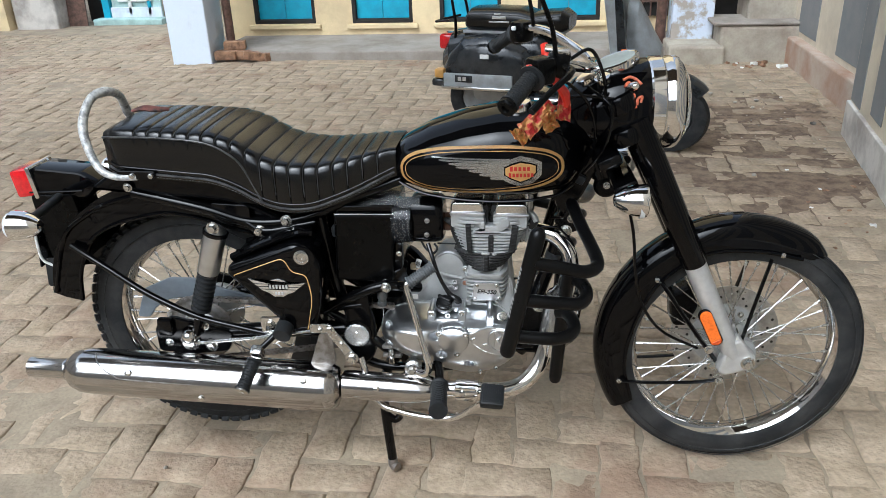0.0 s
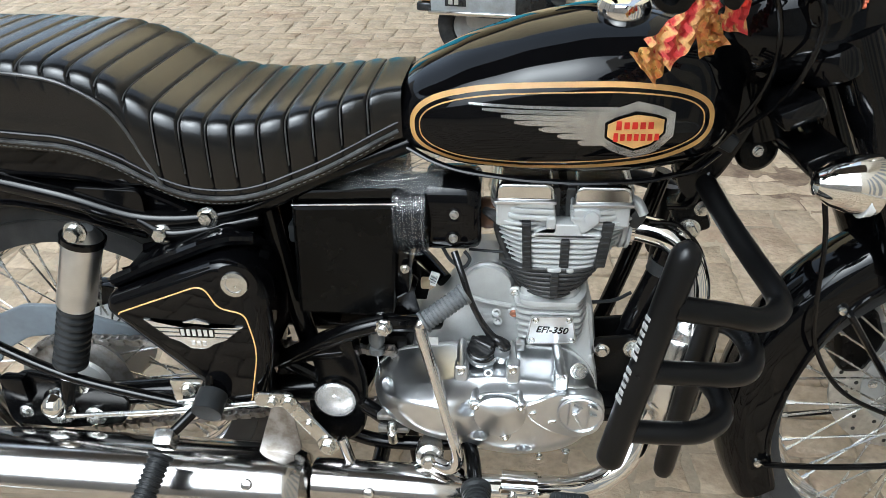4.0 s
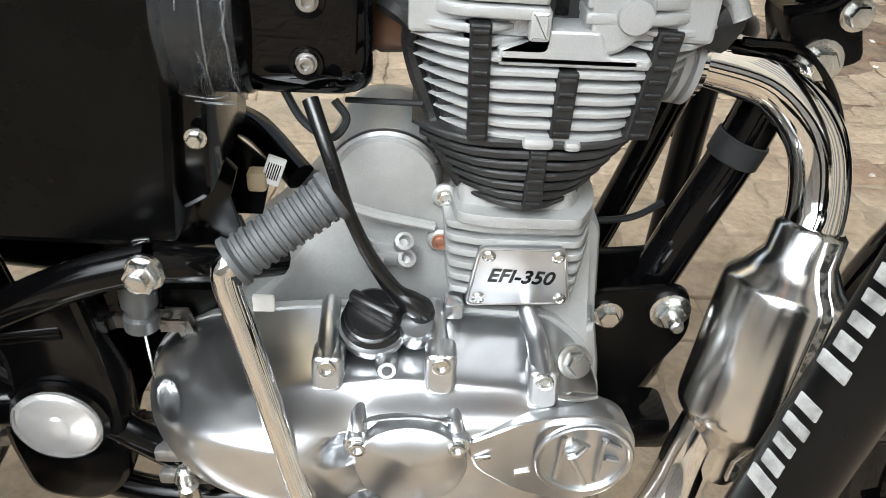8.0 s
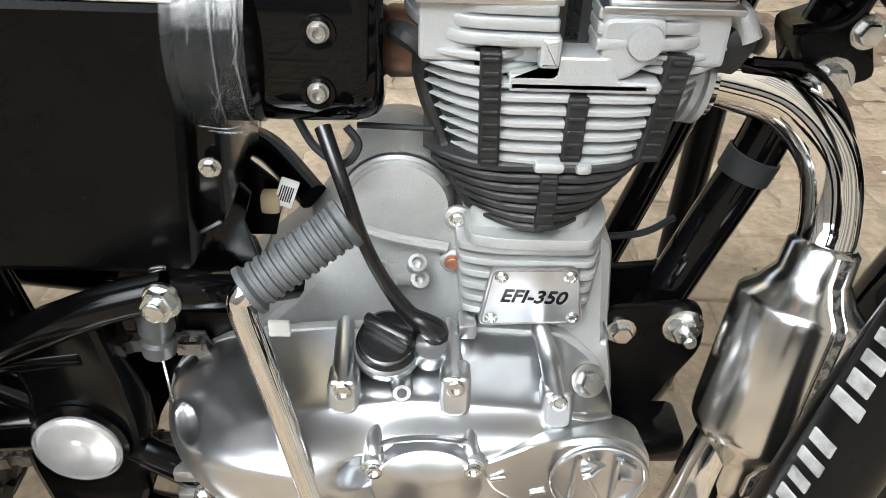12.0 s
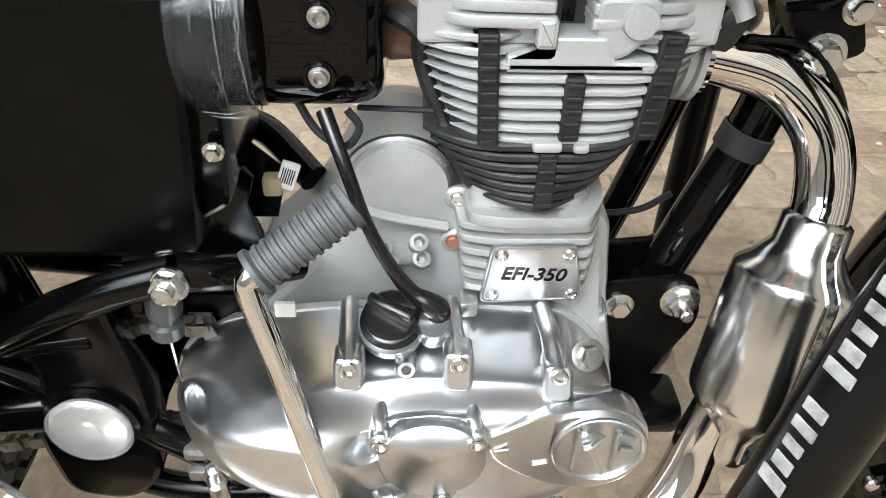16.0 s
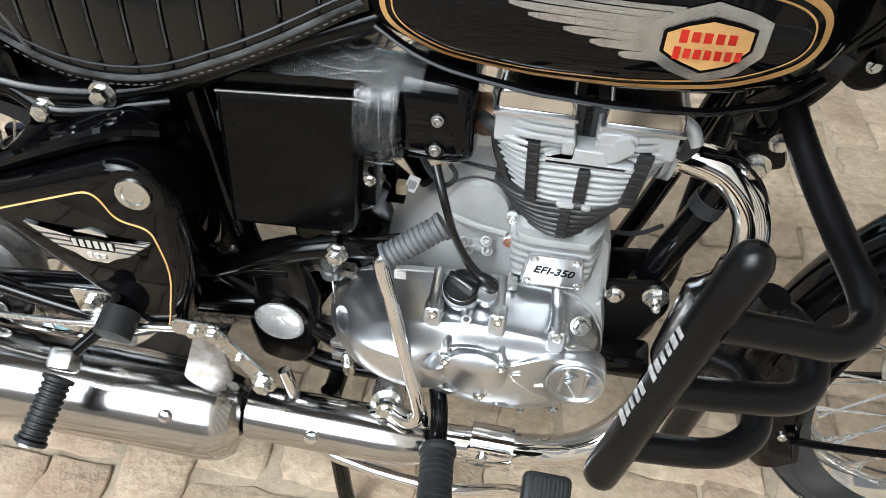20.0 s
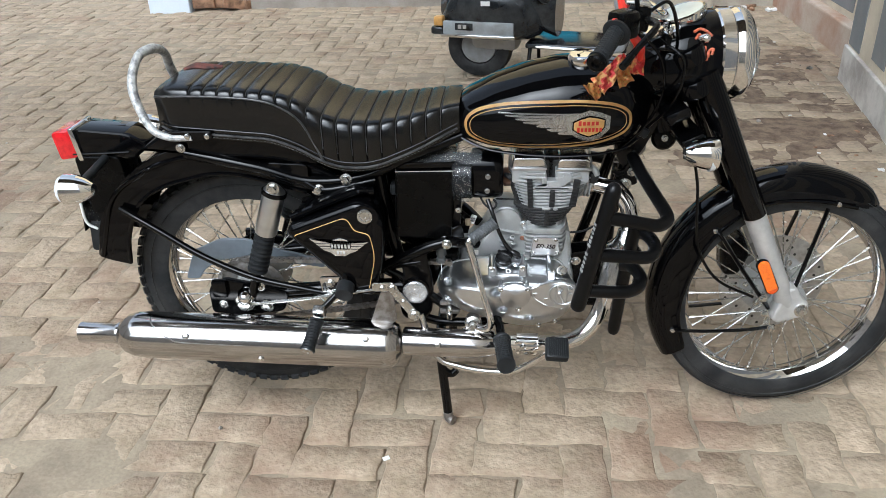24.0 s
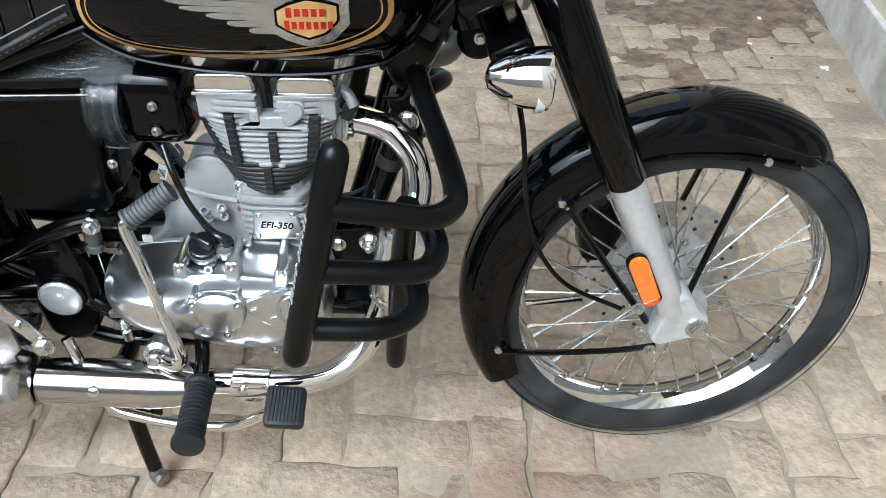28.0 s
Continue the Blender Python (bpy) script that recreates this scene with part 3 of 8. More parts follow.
def bp(name, bm, material, label="", parent=None, **k):
    return part(name, bm, material, parent or bike, label, **k)


RC, RR = V(0, 0.0, 0.368), 0.337
FC, FR = V(1.393, 0.0, 0.333), 0.325
STEER = Matrix.Translation((1.06, 0, 0.85)) @ Matrix.Rotation(radians(5.0), 4, V(-0.42, 0, 0.907)) @ Matrix.Translation((-1.06, 0, -0.85))


def steer(ob):
    """Turns a finished front-end part with the handlebar."""
    ob.data.transform(STEER)
    return ob


RIGHT = V(0, -1, 0)
TWO = (-1, 1)


# Wheels
def wheel(name, c, R, rs_, hub_profile, turn, lugs, label):
    """rs_ widens the rim to its true radius."""
    m = STEER if turn else Matrix.Identity(4)
    hub = bp(name, lathe(hub_profile, c, RIGHT, 40), M_CAST, label)
    hub.data.transform(m)
    w, rb = 0.043, 0.243 * rs_
    prof = []
    for k in range(21):
        a = math.pi * k / 20
        s = math.sin(a)
        prof.append((rb + 0.006 + (R - rb - 0.006) * s ** 0.6 - (0.0025 if k in (4, 16) else 0), -w * math.cos(a) * (1.0 if 3 < k < 17 else 0.88)))
    prof += [(rb - 0.006, 0.034), (rb - 0.006, -0.034)]
    tyre = part("tyre", lathe(prof, c, RIGHT, 80, closed=True), M_TYRE, hub, "black rubber tyre with dusty tread", angle=60)
    tyre.data.transform(m)
    for sd in TWO:
        for q in (0.3, 0.62):
            rr_ = rb + 0.012 + (R - rb) * q
            ring = lathe([(rr_, 0), (rr_ + 0.0012, 0.0014), (rr_ + 0.0024, 0)], c + V(0, sd * w * (0.985 if q < 0.5 else 0.9), 0), V(0, sd, 0), 72, closed=True)
            part("sidewall_ring", ring, M_TYRE, hub).data.transform(m)
    if lugs:
        t = bmesh.new()
        for k in range(64):
            for y, off, r0, ln in ((-0.033, 0.0, R - 0.012, 0.018), (-0.014, 0.5, R - 0.002, 0.016), (0.014, 0.0, R - 0.002, 0.016), (0.033, 0.5, R - 0.012, 0.018)):
                a = 2 * math.pi * (k + off) / 64
                rot = Matrix.Rotation(-a, 3, "Y")
                block(c + rot @ V(r0, y, 0), (0.009, 0.016, 0.02), 0, rot @ Matrix.Rotation(radians(-40 if y > 0 else 40) * (abs(y) > 0.02), 3, "Z"), t)
        part("tread", t, M_TYRE, hub, "worn tread blocks", smooth=False).data.transform(m)
    else:
        t = bmesh.new()
        for y in (-0.02, -0.007, 0.007, 0.02):
            lathe([(R - 0.004, y - 0.005), (R + 0.001 - abs(y) * 0.15, y - 0.004), (R + 0.001 - abs(y) * 0.15, y + 0.004), (R - 0.004, y + 0.005)], c, RIGHT, 80, t, closed=True)
        part("tread", t, M_TYRE, hub, "ribbed tread").data.transform(m)
    rim = part("rim", lathe([(r * rs_, h) for r, h in ((0.257, -0.037), (0.2595, -0.034), (0.258, -0.029), (0.247, -0.027), (0.236, -0.018), (0.228, 0), (0.236, 0.018), (0.247, 0.027), (0.258, 0.029), (0.2595, 0.034), (0.257, 0.037),
                            (0.243, 0.035), (0.231, 0.022), (0.2215, 0.0), (0.231, -0.022), (0.243, -0.035))], c, RIGHT, 80, closed=True), M_CHROME, hub, "chromed steel rim")
    rim.data.transform(m)
    # one spoke for each slant, shared by the rest
    me = {}
    for side in TWO:
        for lean in TWO:
            b = bmesh.new()
            p0 = V(0.048 * math.cos(0.42 * lean), side * 0.034, 0.048 * math.sin(0.42 * lean))
            p1 = V(0.226 * rs_, side * 0.006, 0)
            tube([p0, p0.lerp(p1, 0.5), p1], 0.0019, 6, bm=b, smooth=False)
            tube([p1 - (p1 - p0).normalized() * 0.016, p1 + (p1 - p0).normalized() * 0.003], 0.0036, 6, bm=b)
            me[side, lean] = b
    made = {}
    for k in range(40):
        key = (TWO[k % 2], TWO[(k // 2) % 2])
        if key not in made:
            o = part("spoke", me[key], M_ZINC, hub)
            made[key] = o.data
        else:
            o = new("spoke", made[key])
            o.parent = hub
        o.matrix_basis = m @ Matrix.Translation(c) @ Matrix.Rotation(2 * math.pi * (k + 0.3) / 40, 4, "Y")
    return hub


front_wheel = wheel("front_wheel", FC, FR - 0.003, 1.075, [(0.012, -0.075), (0.045, -0.07), (0.055, -0.045), (0.05, -0.038), (0.032, -0.03), (0.03, 0.0), (0.04, 0.03), (0.052, 0.036), (0.05, 0.05), (0.03, 0.062), (0.012, 0.07)], True, False, "spoked front wheel with an aluminium hub")
rear_wheel = wheel("rear_wheel", RC, RR, 1.05, [(0.012, -0.09), (0.06, -0.085), (0.075, -0.05), (0.07, -0.03), (0.06, 0.03), (0.075, 0.05), (0.05, 0.08), (0.012, 0.09)], False, True, "spoked rear wheel with a blocky tread")

# Front brake disc, far side, with its holes
b = lathe([(0.082, -0.0022), (0.14, -0.0022), (0.14, 0.0022), (0.082, 0.0022)], FC + V(0, 0.062, 0), RIGHT, 64, closed=True)
disc = steer(bp("brake_disc", b, M_DISC, "drilled steel brake disc"))
for k in range(36):
    a = 2 * math.pi * k / 36
    r = (0.096, 0.111, 0.127)[k % 3]
    # Flat black discs stand in for the shade in the drilled holes
    steer(part("vent_hole", lathe([(0.0038, 0.0), (0.0038, 0.0006)], FC + V(r * math.cos(a), 0.0596, r * math.sin(a)), RIGHT, 8), M_DARK, disc))
b = bmesh.new()
lathe([(0.04, 0), (0.088, 0.001), (0.088, 0.004), (0.04, 0.006)], FC + V(0, 0.062, 0), RIGHT, 40, b)
steer(part("disc_carrier", b, M_CAST, disc))
for k in range(6):
    a = 2 * math.pi * k / 6
    o = bolt(FC + V(0.07 * math.cos(a), 0.056, 0.07 * math.sin(a)), RIGHT, 0.006, 0.005, M_ZINC, disc)
    steer(o)
steer(bp("brake_caliper", plate(rounded([(1.24, 0.46), (1.29, 0.49), (1.315, 0.43), (1.29, 0.37), (1.25, 0.37)], 0.015), 0.035, 0.1, 0.008), M_SATIN, "black brake caliper"))


def fender(c, a0, a1, rout, rin, half, n=40, skin=0.003, tip=(0, 0)):
    """A mudguard shell about c between two angles; radii and half width are functions of 0..1."""
    loops = []
    for i in range(n + 1):
        t = i / n
        a = radians(a0 + (a1 - a0) * t)
        u, ro, ri, w = V(math.cos(a), 0, math.sin(a)), rout(t), rin(t), half(t)
        shape = [(ri, 1.0), ((ri + ro) / 2 - 0.004, 1.03), (ro - 0.024, 0.99), (ro - 0.012, 0.88), (ro - 0.004, 0.66), (ro, 0.34), (ro + 0.001, 0.0)]
        outer = [(r, -y * w) for r, y in shape] + [(r, y * w) for r, y in reversed(shape[:-1])]
        inner = [(r - (skin if k else 0), y * (1 - skin / w)) for k, (r, y) in enumerate(outer)]
        loop = [c + u * r + V(0, y, 0) for r, y in outer] + [c + u * r + V(0, y, 0) for r, y in reversed(inner)]
        loops.append(loop)
    return rings(bmesh.new(), loops)


def tab(*pairs):
    xs, ys = zip(*pairs)
    return lambda t: float(np.interp(t, xs, ys))


ff = steer(bp("front_mudguard", fender(FC, 52, 208, tab((0, 0.328), (0.06, 0.348), (0.25, 0.361), (0.5, 0.357), (1, 0.345)), tab((0, 0.312), (0.05, 0.296), (0.2, 0.282), (0.45, 0.295), (0.7, 0.27), (1, 0.282)), tab((0, 0.022), (0.035, 0.036), (0.1, 0.046), (0.3, 0.05), (1, 0.05))), M_BLACK, "gloss black valanced front mudguard"))
steer(part("edge_bead", tube([FC + V(r * math.cos(radians(a)), -0.051, r * math.sin(radians(a))) for a, r in ((64, 0.292), (85, 0.284), (110, 0.294), (135, 0.287), (160, 0.272), (185, 0.277), (206, 0.283))], 0.0045, 10), M_BLACK, ff))
for p in ((1.473, -0.05, 0.607), (1.183, -0.052, 0.545), (1.106, -0.051, 0.259)):
    steer(bolt(p, RIGHT, 0.007, 0.006, M_ZINC, ff, "dome"))
# Mudguard stays
for nm, pts, r in (("front_stay", [(1.445, 0.6), (1.42, 0.5), (1.392, 0.38)], 0.0075), ("rear_stay", [(1.19, 0.545), (1.26, 0.44), (1.335, 0.335)], 0.011), ("lower_stay", [(1.112, 0.263), (1.2, 0.262), (1.3, 0.268), (1.36, 0.28)], 0.0065)):
    for s in TWO:
        steer(bp(nm, tube([(x, s * (0.06 + 0.02 * k / len(pts)), z) for k, (x, z) in enumerate(pts)], r, 10, flat=0.5), M_FRAME))
for p in ((1.348, -0.082, 0.278), (1.325, -0.085, 0.325), (1.314, -0.085, 0.37), (1.382, -0.09, 0.378)):
    steer(bolt(p, RIGHT, 0.0075, 0.008, M_ZINC, bike))

# Forks
fork_d = (V(1.10, 0, 0.95) - V(1.375, 0, 0.35)).normalized()
for s in TWO:
    y = 0.084 * s
    p = lambda k: V(1.375, y, 0.35) - V(0, 0, 0) + fork_d * k
    leg = steer(bp("fork_leg", tube([p(0.0), p(0.02), p(0.15), p(0.27), p(0.285)], [0.02, 0.024, 0.0245, 0.026, 0.027], 20, smooth=False), M_GREYALU, "bare aluminium lower fork leg"))
    steer(part("axle_lug", plate(rounded([(1.335, 0.318), (1.36, 0.40), (1.385, 0.41), (1.405, 0.375), (1.425, 0.36), (1.425, 0.325), (1.39, 0.315), (1.35, 0.305)], 0.012), y - 0.02, y + 0.02, 0.007), M_GREYALU, leg))
    steer(bolt((1.405, y + s * 0.02, 0.343), V(0, s, 0), 0.012, 0.012, M_ZINC, leg, "hex", "axle_nut"))
    steer(bp("fork_shroud", tube([p(0.275), p(0.28), p(0.5), p(0.66)], [0.027, 0.0305, 0.0315, 0.033], 20, smooth=False), M_BLACK, "gloss black fork shroud"))
    if s < 0:
        o = V(1.305, -0.1085, 0.444)
        ax = fork_d
        sd = V(ax.z, 0, -ax.x)
        b = bmesh.new()
        out = []
        for k in range(24):
            a = 2 * math.pi * k / 24
            q = ax * (0.034 * math.copysign(1, math.sin(a)) + 0.0145 * math.sin(a)) + sd * 0.0145 * math.cos(a)
            out.append((o.x + q.x, o.z + q.z))
        plate(out, o.y, o.y - 0.008, 0.003, b)
        ref = steer(part("reflector", b, M_ORANGE, leg, "orange side reflector"))
        low = [(x, z) for x, z in out if (V(x, 0, z) - V(o.x, 0, o.z)).dot(ax) < 0.004]
        steer(part("reflector_half", plate([(o.x + (x - o.x) * 0.96, o.z + (z - o.z) * 0.97) for x, z in low], o.y - 0.006, o.y - 0.0088, 0.0006), M_DEEPORANGE, leg, "darker lower half of the reflector"))
        steer(part("reflector_rim", plate([(o.x + (x - o.x) * 1.12, o.z + (z - o.z) * 1.07) for x, z in out], o.y + 0.004, o.y - 0.003, 0.001), M_FRAME, leg))
# Yoke, nacelle and headlamp
loops = []
for x, cz, ry, rz in ((0.955, 0.95, 0.05, 0.05), (0.97, 0.952, 0.075, 0.07), (1.01, 0.958, 0.098, 0.088), (1.06, 0.966, 0.105, 0.098), (1.115, 0.969, 0.102, 0.1), (1.136, 0.968, 0.1, 0.1)):
    loops.append([(x, ry * math.cos(a) * (1.05 if math.sin(a) < 0 else 1), cz + rz * math.sin(a)) for a in (2 * math.pi * k / 36 for k in range(36))])
nacelle = steer(bp("headlamp_nacelle", rings(bmesh.new(), loops), M_BLACK, "gloss black headlamp nacelle"))
hl = steer(bp("headlamp", lathe([(0.1, 0.0), (0.1035, 0.004), (0.1035, 0.03), (0.1, 0.034), (0.1005, 0.038), (0.104, 0.044), (0.104, 0.062), (0.1, 0.07), (0.093, 0.074), (0.09, 0.06), (0.05, 0.02), (0.01, 0.0)], (1.132, 0, 0.968), (1, 0, 0), 48), M_CHROME, "round headlamp with a chrome rim"))
steer(part("lens", lathe([(0.094, 0.068), (0.09, 0.078), (0.07, 0.09), (0.04, 0.098), (0.001, 0.1)], (1.132, 0, 0.968), (1, 0, 0), 48), M_GLASS, hl, "domed glass lens")).visible_shadow = False
for z0, dx in ((0.99, 0.0), (0.92, 0.02)):
    steer(bp("fork_cover", lathe([(0.036, 0), (0.038, 0.006), (0.038, 0.03), (0.035, 0.036)], (1.07 + dx, -0.084, z0 - 0.02), fork_d, 20), M_BLACK))
steer(part("pilot_lamp", lathe([(0.01, 0), (0.011, 0.008), (0.009, 0.018), (0.004, 0.023), (0.001, 0.024)], (1.085, -0.085, 1.02), (0.6, -0.7, 0.3), 20), M_CHROME, nacelle, "small chrome pilot lamp"))
so = steer(bp("speedometer", lathe([(0.05, -0.03), (0.056, -0.006), (0.057, 0.004), (0.054, 0.007), (0.05, 0.005), (0.001, 0.005)], (1.06, 0, 1.06), (-0.33, -0.05, 0.94), 36), M_CHROME, "round speedometer in a chrome bezel"))
# The glass's pale reflection is painted as its base colour
steer(part("dial", lathe([(0.0495, 0.0), (0.0495, 0.0063), (0.001, 0.0063)], (1.06, 0, 1.06), (-0.33, -0.05, 0.94), 36), mat("dial_glass_reflection", (0.42, 0.47, 0.46), 0.08, vary=0.05, coat=0.8), so, "dial glass with a pale reflection put into its colour"))
steer(bp("small_gauge", lathe([(0.025, -0.02), (0.029, 0.002), (0.026, 0.004), (0.001, 0.0035)], (1.0, -0.03, 1.035), (-0.4, -0.1, 0.9), 28), M_CHROME))
steer(bp("ignition_lock", lathe([(0.017, 0), (0.018, 0.012), (0.013, 0.014), (0.001, 0.012)], (1.03, -0.062, 1.03), (-0.35, -0.3, 0.9), 20), M_CHROME))
for x, z in ((1.045, 0.86), (1.085, 0.8)):
    steer(bp("fork_yoke", block((x, 0, z), (0.055, 0.25, 0.028), 0.008, Matrix.Rotation(radians(-24), 3, "Y")), M_FRAME))
bp("steering_head", tube([(1.0, 0, 0.95), (1.055, 0, 0.8)], 0.036, 20), M_FRAME)
bp("frame_gusset", plate(rounded([(0.92, 0.80), (1.01, 0.93), (1.04, 0.84), (1.0, 0.75), (0.96, 0.70), (0.94, 0.72)], 0.015), -0.03, 0.03, 0.006), M_FRAME, "black frame gusset plate below the tank")
# vermilion strokes daubed on the nacelle
for pts in ([(1.07, 1.035), (1.085, 1.04), (1.1, 1.034), (1.108, 1.026)], [(1.072, 1.022), (1.08, 1.03), (1.09, 1.025)], [(1.078, 0.99), (1.083, 1.003), (1.092, 1.006), (1.09, 0.994)], [(1.098, 0.985), (1.1, 0.998), (1.109, 1.002), (1.106, 0.99)], [(1.085, 0.98), (1.098, 0.982)]):
    line = [V(x, -0.104 * math.sqrt(max(0.05, 1 - ((z - 0.968) / 0.1) ** 2)) - 0.0015, z) for x, z in pts]
    steer(part("vermilion_stroke", tube(line, 0.003, 6), M_VERMIL, nacelle, "daubed vermilion paint"))
# Cables from the nacelle
for pts in ([(0.93, -0.15, 1.07), (1.0, -0.12, 1.0), (1.02, -0.085, 0.9), (0.98, -0.05, 0.8), (0.93, -0.03, 0.74)], [(1.0, -0.1, 1.03), (1.05, -0.13, 0.99), (1.04, -0.12, 0.9), (1.0, -0.06, 0.82)],
            [(1.0, 0.0, 0.8), (0.975, -0.03, 0.74), (0.96, -0.03, 0.70), (0.93, -0.02, 0.69)], [(1.09, -0.11, 0.80), (1.115, -0.112, 0.7), (1.13, -0.1, 0.58), (1.15, -0.09, 0.5), (1.2, -0.095, 0.43), (1.29, -0.098, 0.385)],
            [(1.06, -0.09, 1.0), (0.98, -0.1, 1.01), (0.93, -0.09, 0.99), (0.9, -0.06, 0.96)]):
    bp("cable", tube(pts, 0.0036, 8), M_FRAME)
for p in ((0.99, -0.04, 0.80),):
    bp("wiring_connector", block(p, (0.03, 0.018, 0.022), 0.004, Matrix.Rotation(0.5, 3, "Y")), M_RUBBER)
horn = bp("horn", lathe([(0.02, -0.02), (0.03, -0.01), (0.032, 0.004), (0.026, 0.01), (0.012, 0.012)], (1.06, 0.058, 0.75), (0.1, -0.9, 0.1), 24), M_SATIN, "small black horn")
bolt((1.061, 0.047, 0.751), (0.1, -0.9, 0.1), 0.006, 0.006, M_ZINC, horn)


# Turn signals: chrome bullets in plastic film
def indicator(c, back, stem_to, wrapped):
    o = bp("turn_signal", lathe([(0.004, -0.046), (0.014, -0.043), (0.026, -0.026), (0.034, -0.004), (0.0365, 0.018), (0.0365, 0.026), (0.033, 0.028)], c, back, 28), M_CHROME, "chrome bullet turn signal in clear film" if wrapped else "chrome bullet turn signal")
    part("lens", lathe([(0.033, 0.026), (0.031, 0.036), (0.02, 0.042), (0.001, 0.044)], c, back, 24), M_CLEARLENS, o, "clear lens")
    part("stem", tube([c, stem_to], 0.011, 12), M_RUBBER, o)
    return o


steer(indicator(V(1.094, -0.168, 0.79), (1, 0, -0.05), V(1.11, -0.1, 0.80), True))
steer(indicator(V(1.098, 0.155, 0.787), (1, 0, -0.05), V(1.11, 0.1, 0.80), True))
indicator(V(-0.33, -0.215, 0.725), (-1, 0, 0.0), V(-0.33, -0.06, 0.74), True)
indicator(V(-0.318, 0.215, 0.722), (-1, 0, 0.0), V(-0.32, 0.06, 0.74), True)

# Handlebar
bp("handlebar", tube([(0.845, -0.365, 1.058), (0.892, -0.275, 1.098), (0.93, -0.2, 1.1), (1.0, -0.1, 1.07), (1.02, 0.0, 1.06), (0.985, 0.1, 1.07), (0.9, 0.2, 1.1), (0.83, 0.28, 1.085), (0.765, 0.36, 1.033)], 0.011, 14), M_CHROME, "chrome handlebar")


def ribbed(p0, p1, r, ribs, depth=0.12, flare=1.15, seg=20):
    """A rubber sleeve with raised rings between two points."""
    p0, p1 = Vector(p0), Vector(p1)
    L = (p1 - p0).length
    prof = [(r * 0.6, 0), (r * flare, 0.0), (r * flare, 0.05 * L)]
    for k in range(ribs):
        s = L * (0.08 + 0.84 * k / ribs)
        e = L * 0.84 / ribs
        prof += [(r * (1 - depth), s), (r * (1 - depth), s + 0.3 * e), (r, s + 0.42 * e), (r, s + 0.86 * e), (r * (1 - depth), s + 0.98 * e)]
    prof += [(r * flare, 0.94 * L), (r * flare * 0.97, L), (r * 0.6, L)]
    return lathe(prof, p0, p1 - p0, seg)


for e0, e1 in (((0.845, -0.365, 1.058), (0.889, -0.28, 1.096)), ((0.765, 0.36, 1.033), (0.826, 0.285, 1.082))):
    gr = bp("handlebar_grip", ribbed(e0, e1, 0.017, 14, 0.07), M_RUBBER, "black rubber handlebar grip")
    d = (V(*e0) - V(*e1)).normalized()
    part("bar_end", lathe([(0.017, 0), (0.0185, 0.003), (0.0185, 0.01), (0.015, 0.013), (0.008, 0.013), (0.006, 0.008), (0.001, 0.008)], e0, d, 24), M_SATIN, gr, "bar end weight")
for s, c in ((-1, V(0.9, -0.262, 1.1)), (1, V(0.842, 0.262, 1.088))):
    sw = bp("switchgear", block(c, (0.05, 0.05, 0.055), 0.012, Matrix.Rotation(s * 0.9, 3, "Z")), M_SATIN, "black handlebar switch housing")
    part("flange", lathe([(0.024, 0), (0.028, 0.003), (0.028, 0.008), (0.022, 0.01)], c + V(-0.012, s * 0.018, -0.008), (-0.5, s * 0.85, -0.4), 24), M_RUBBER, sw)
    part("switch", block(c + V(-0.02, -0.026, 0.012), (0.012, 0.01, 0.01), 0.003), M_REDPAINT if s < 0 else M_WHITE, sw)
    bp("brake_lever" if s < 0 else "clutch_lever", tube([c + V(0.05, s * -0.03, 0.0), c + V(0.06, s * 0.02, 0.0), c + V(0.02, s * 0.08, -0.025), c + V(-0.012, s * 0.12, -0.05)], [0.008, 0.007, 0.006, 0.0075], 10), M_SATIN, "black hand lever")
    bp("mirror_stem", tube([c + V(0.03, -s * 0.04, 0.02), c + V(0.02, -s * 0.035, 0.08), c + V(-0.01, s * 0.0, 0.16)], 0.005, 10), M_SATIN)
    mir = bp("mirror", lathe([(0.001, -0.02), (0.03, -0.018), (0.046, -0.008), (0.05, 0.004), (0.047, 0.006)], c + V(-0.012, s * 0.0, 0.2), (-1, 0, 0.05), 28), M_SATIN, "round black rear-view mirror")
    part("mirror_glass", lathe([(0.046, 0.0), (0.046, 0.0065), (0.001, 0.0065)], c + V(-0.012, 0, 0.2), (-1, 0, 0.05), 28), M_CHROME, mir)
mc = bp("master_cylinder", block((0.935, -0.2, 1.1), (0.045, 0.04, 0.05), 0.006, Matrix.Rotation(0.15, 3, "Y")), M_SATIN, "brake fluid reservoir")
part("reservoir_cap", block((0.932, -0.2, 1.129), (0.05, 0.046, 0.009), 0.003, Matrix.Rotation(0.15, 3, "Y")), M_ZINC, mc, "silver reservoir cap")
bp("brake_hose", tube([(0.955, -0.19, 1.105), (1.0, -0.16, 1.12), (1.03, -0.12, 1.06), (1.04, -0.09, 1.0)], 0.0038, 8), M_FRAME)


# Cloth strips tied to the handlebar
def cloth(pts, w, material, seed, parent=None):
    rnd = random.Random(seed)
    line = spline(pts, 6)
    b = bmesh.new()
    rows = []
    for i, p in enumerate(line):
        d = (line[min(i + 1, len(line) - 1)] - line[max(i - 1, 0)]).normalized()
        side = d.cross(V(0.25, -1, 0.2)).normalized()
        ww = w * (0.75 + 0.5 * i / len(line))
        rows.append([b.verts.new(p + side * ww * (k / 5 - 0.5) + V(0, 1, 0) * (0.007 * math.sin(k * 2.1 + i * 0.9) + rnd.uniform(-0.003, 0.003))) for k in range(6)])
    for a, c in zip(rows, rows[1:]):
        for k in range(5):
            b.faces.new((a[k], a[k + 1], c[k + 1], c[k]))
    r = bmesh.ops.solidify(b, geom=b.faces[:], thickness=0.0025)
    return b


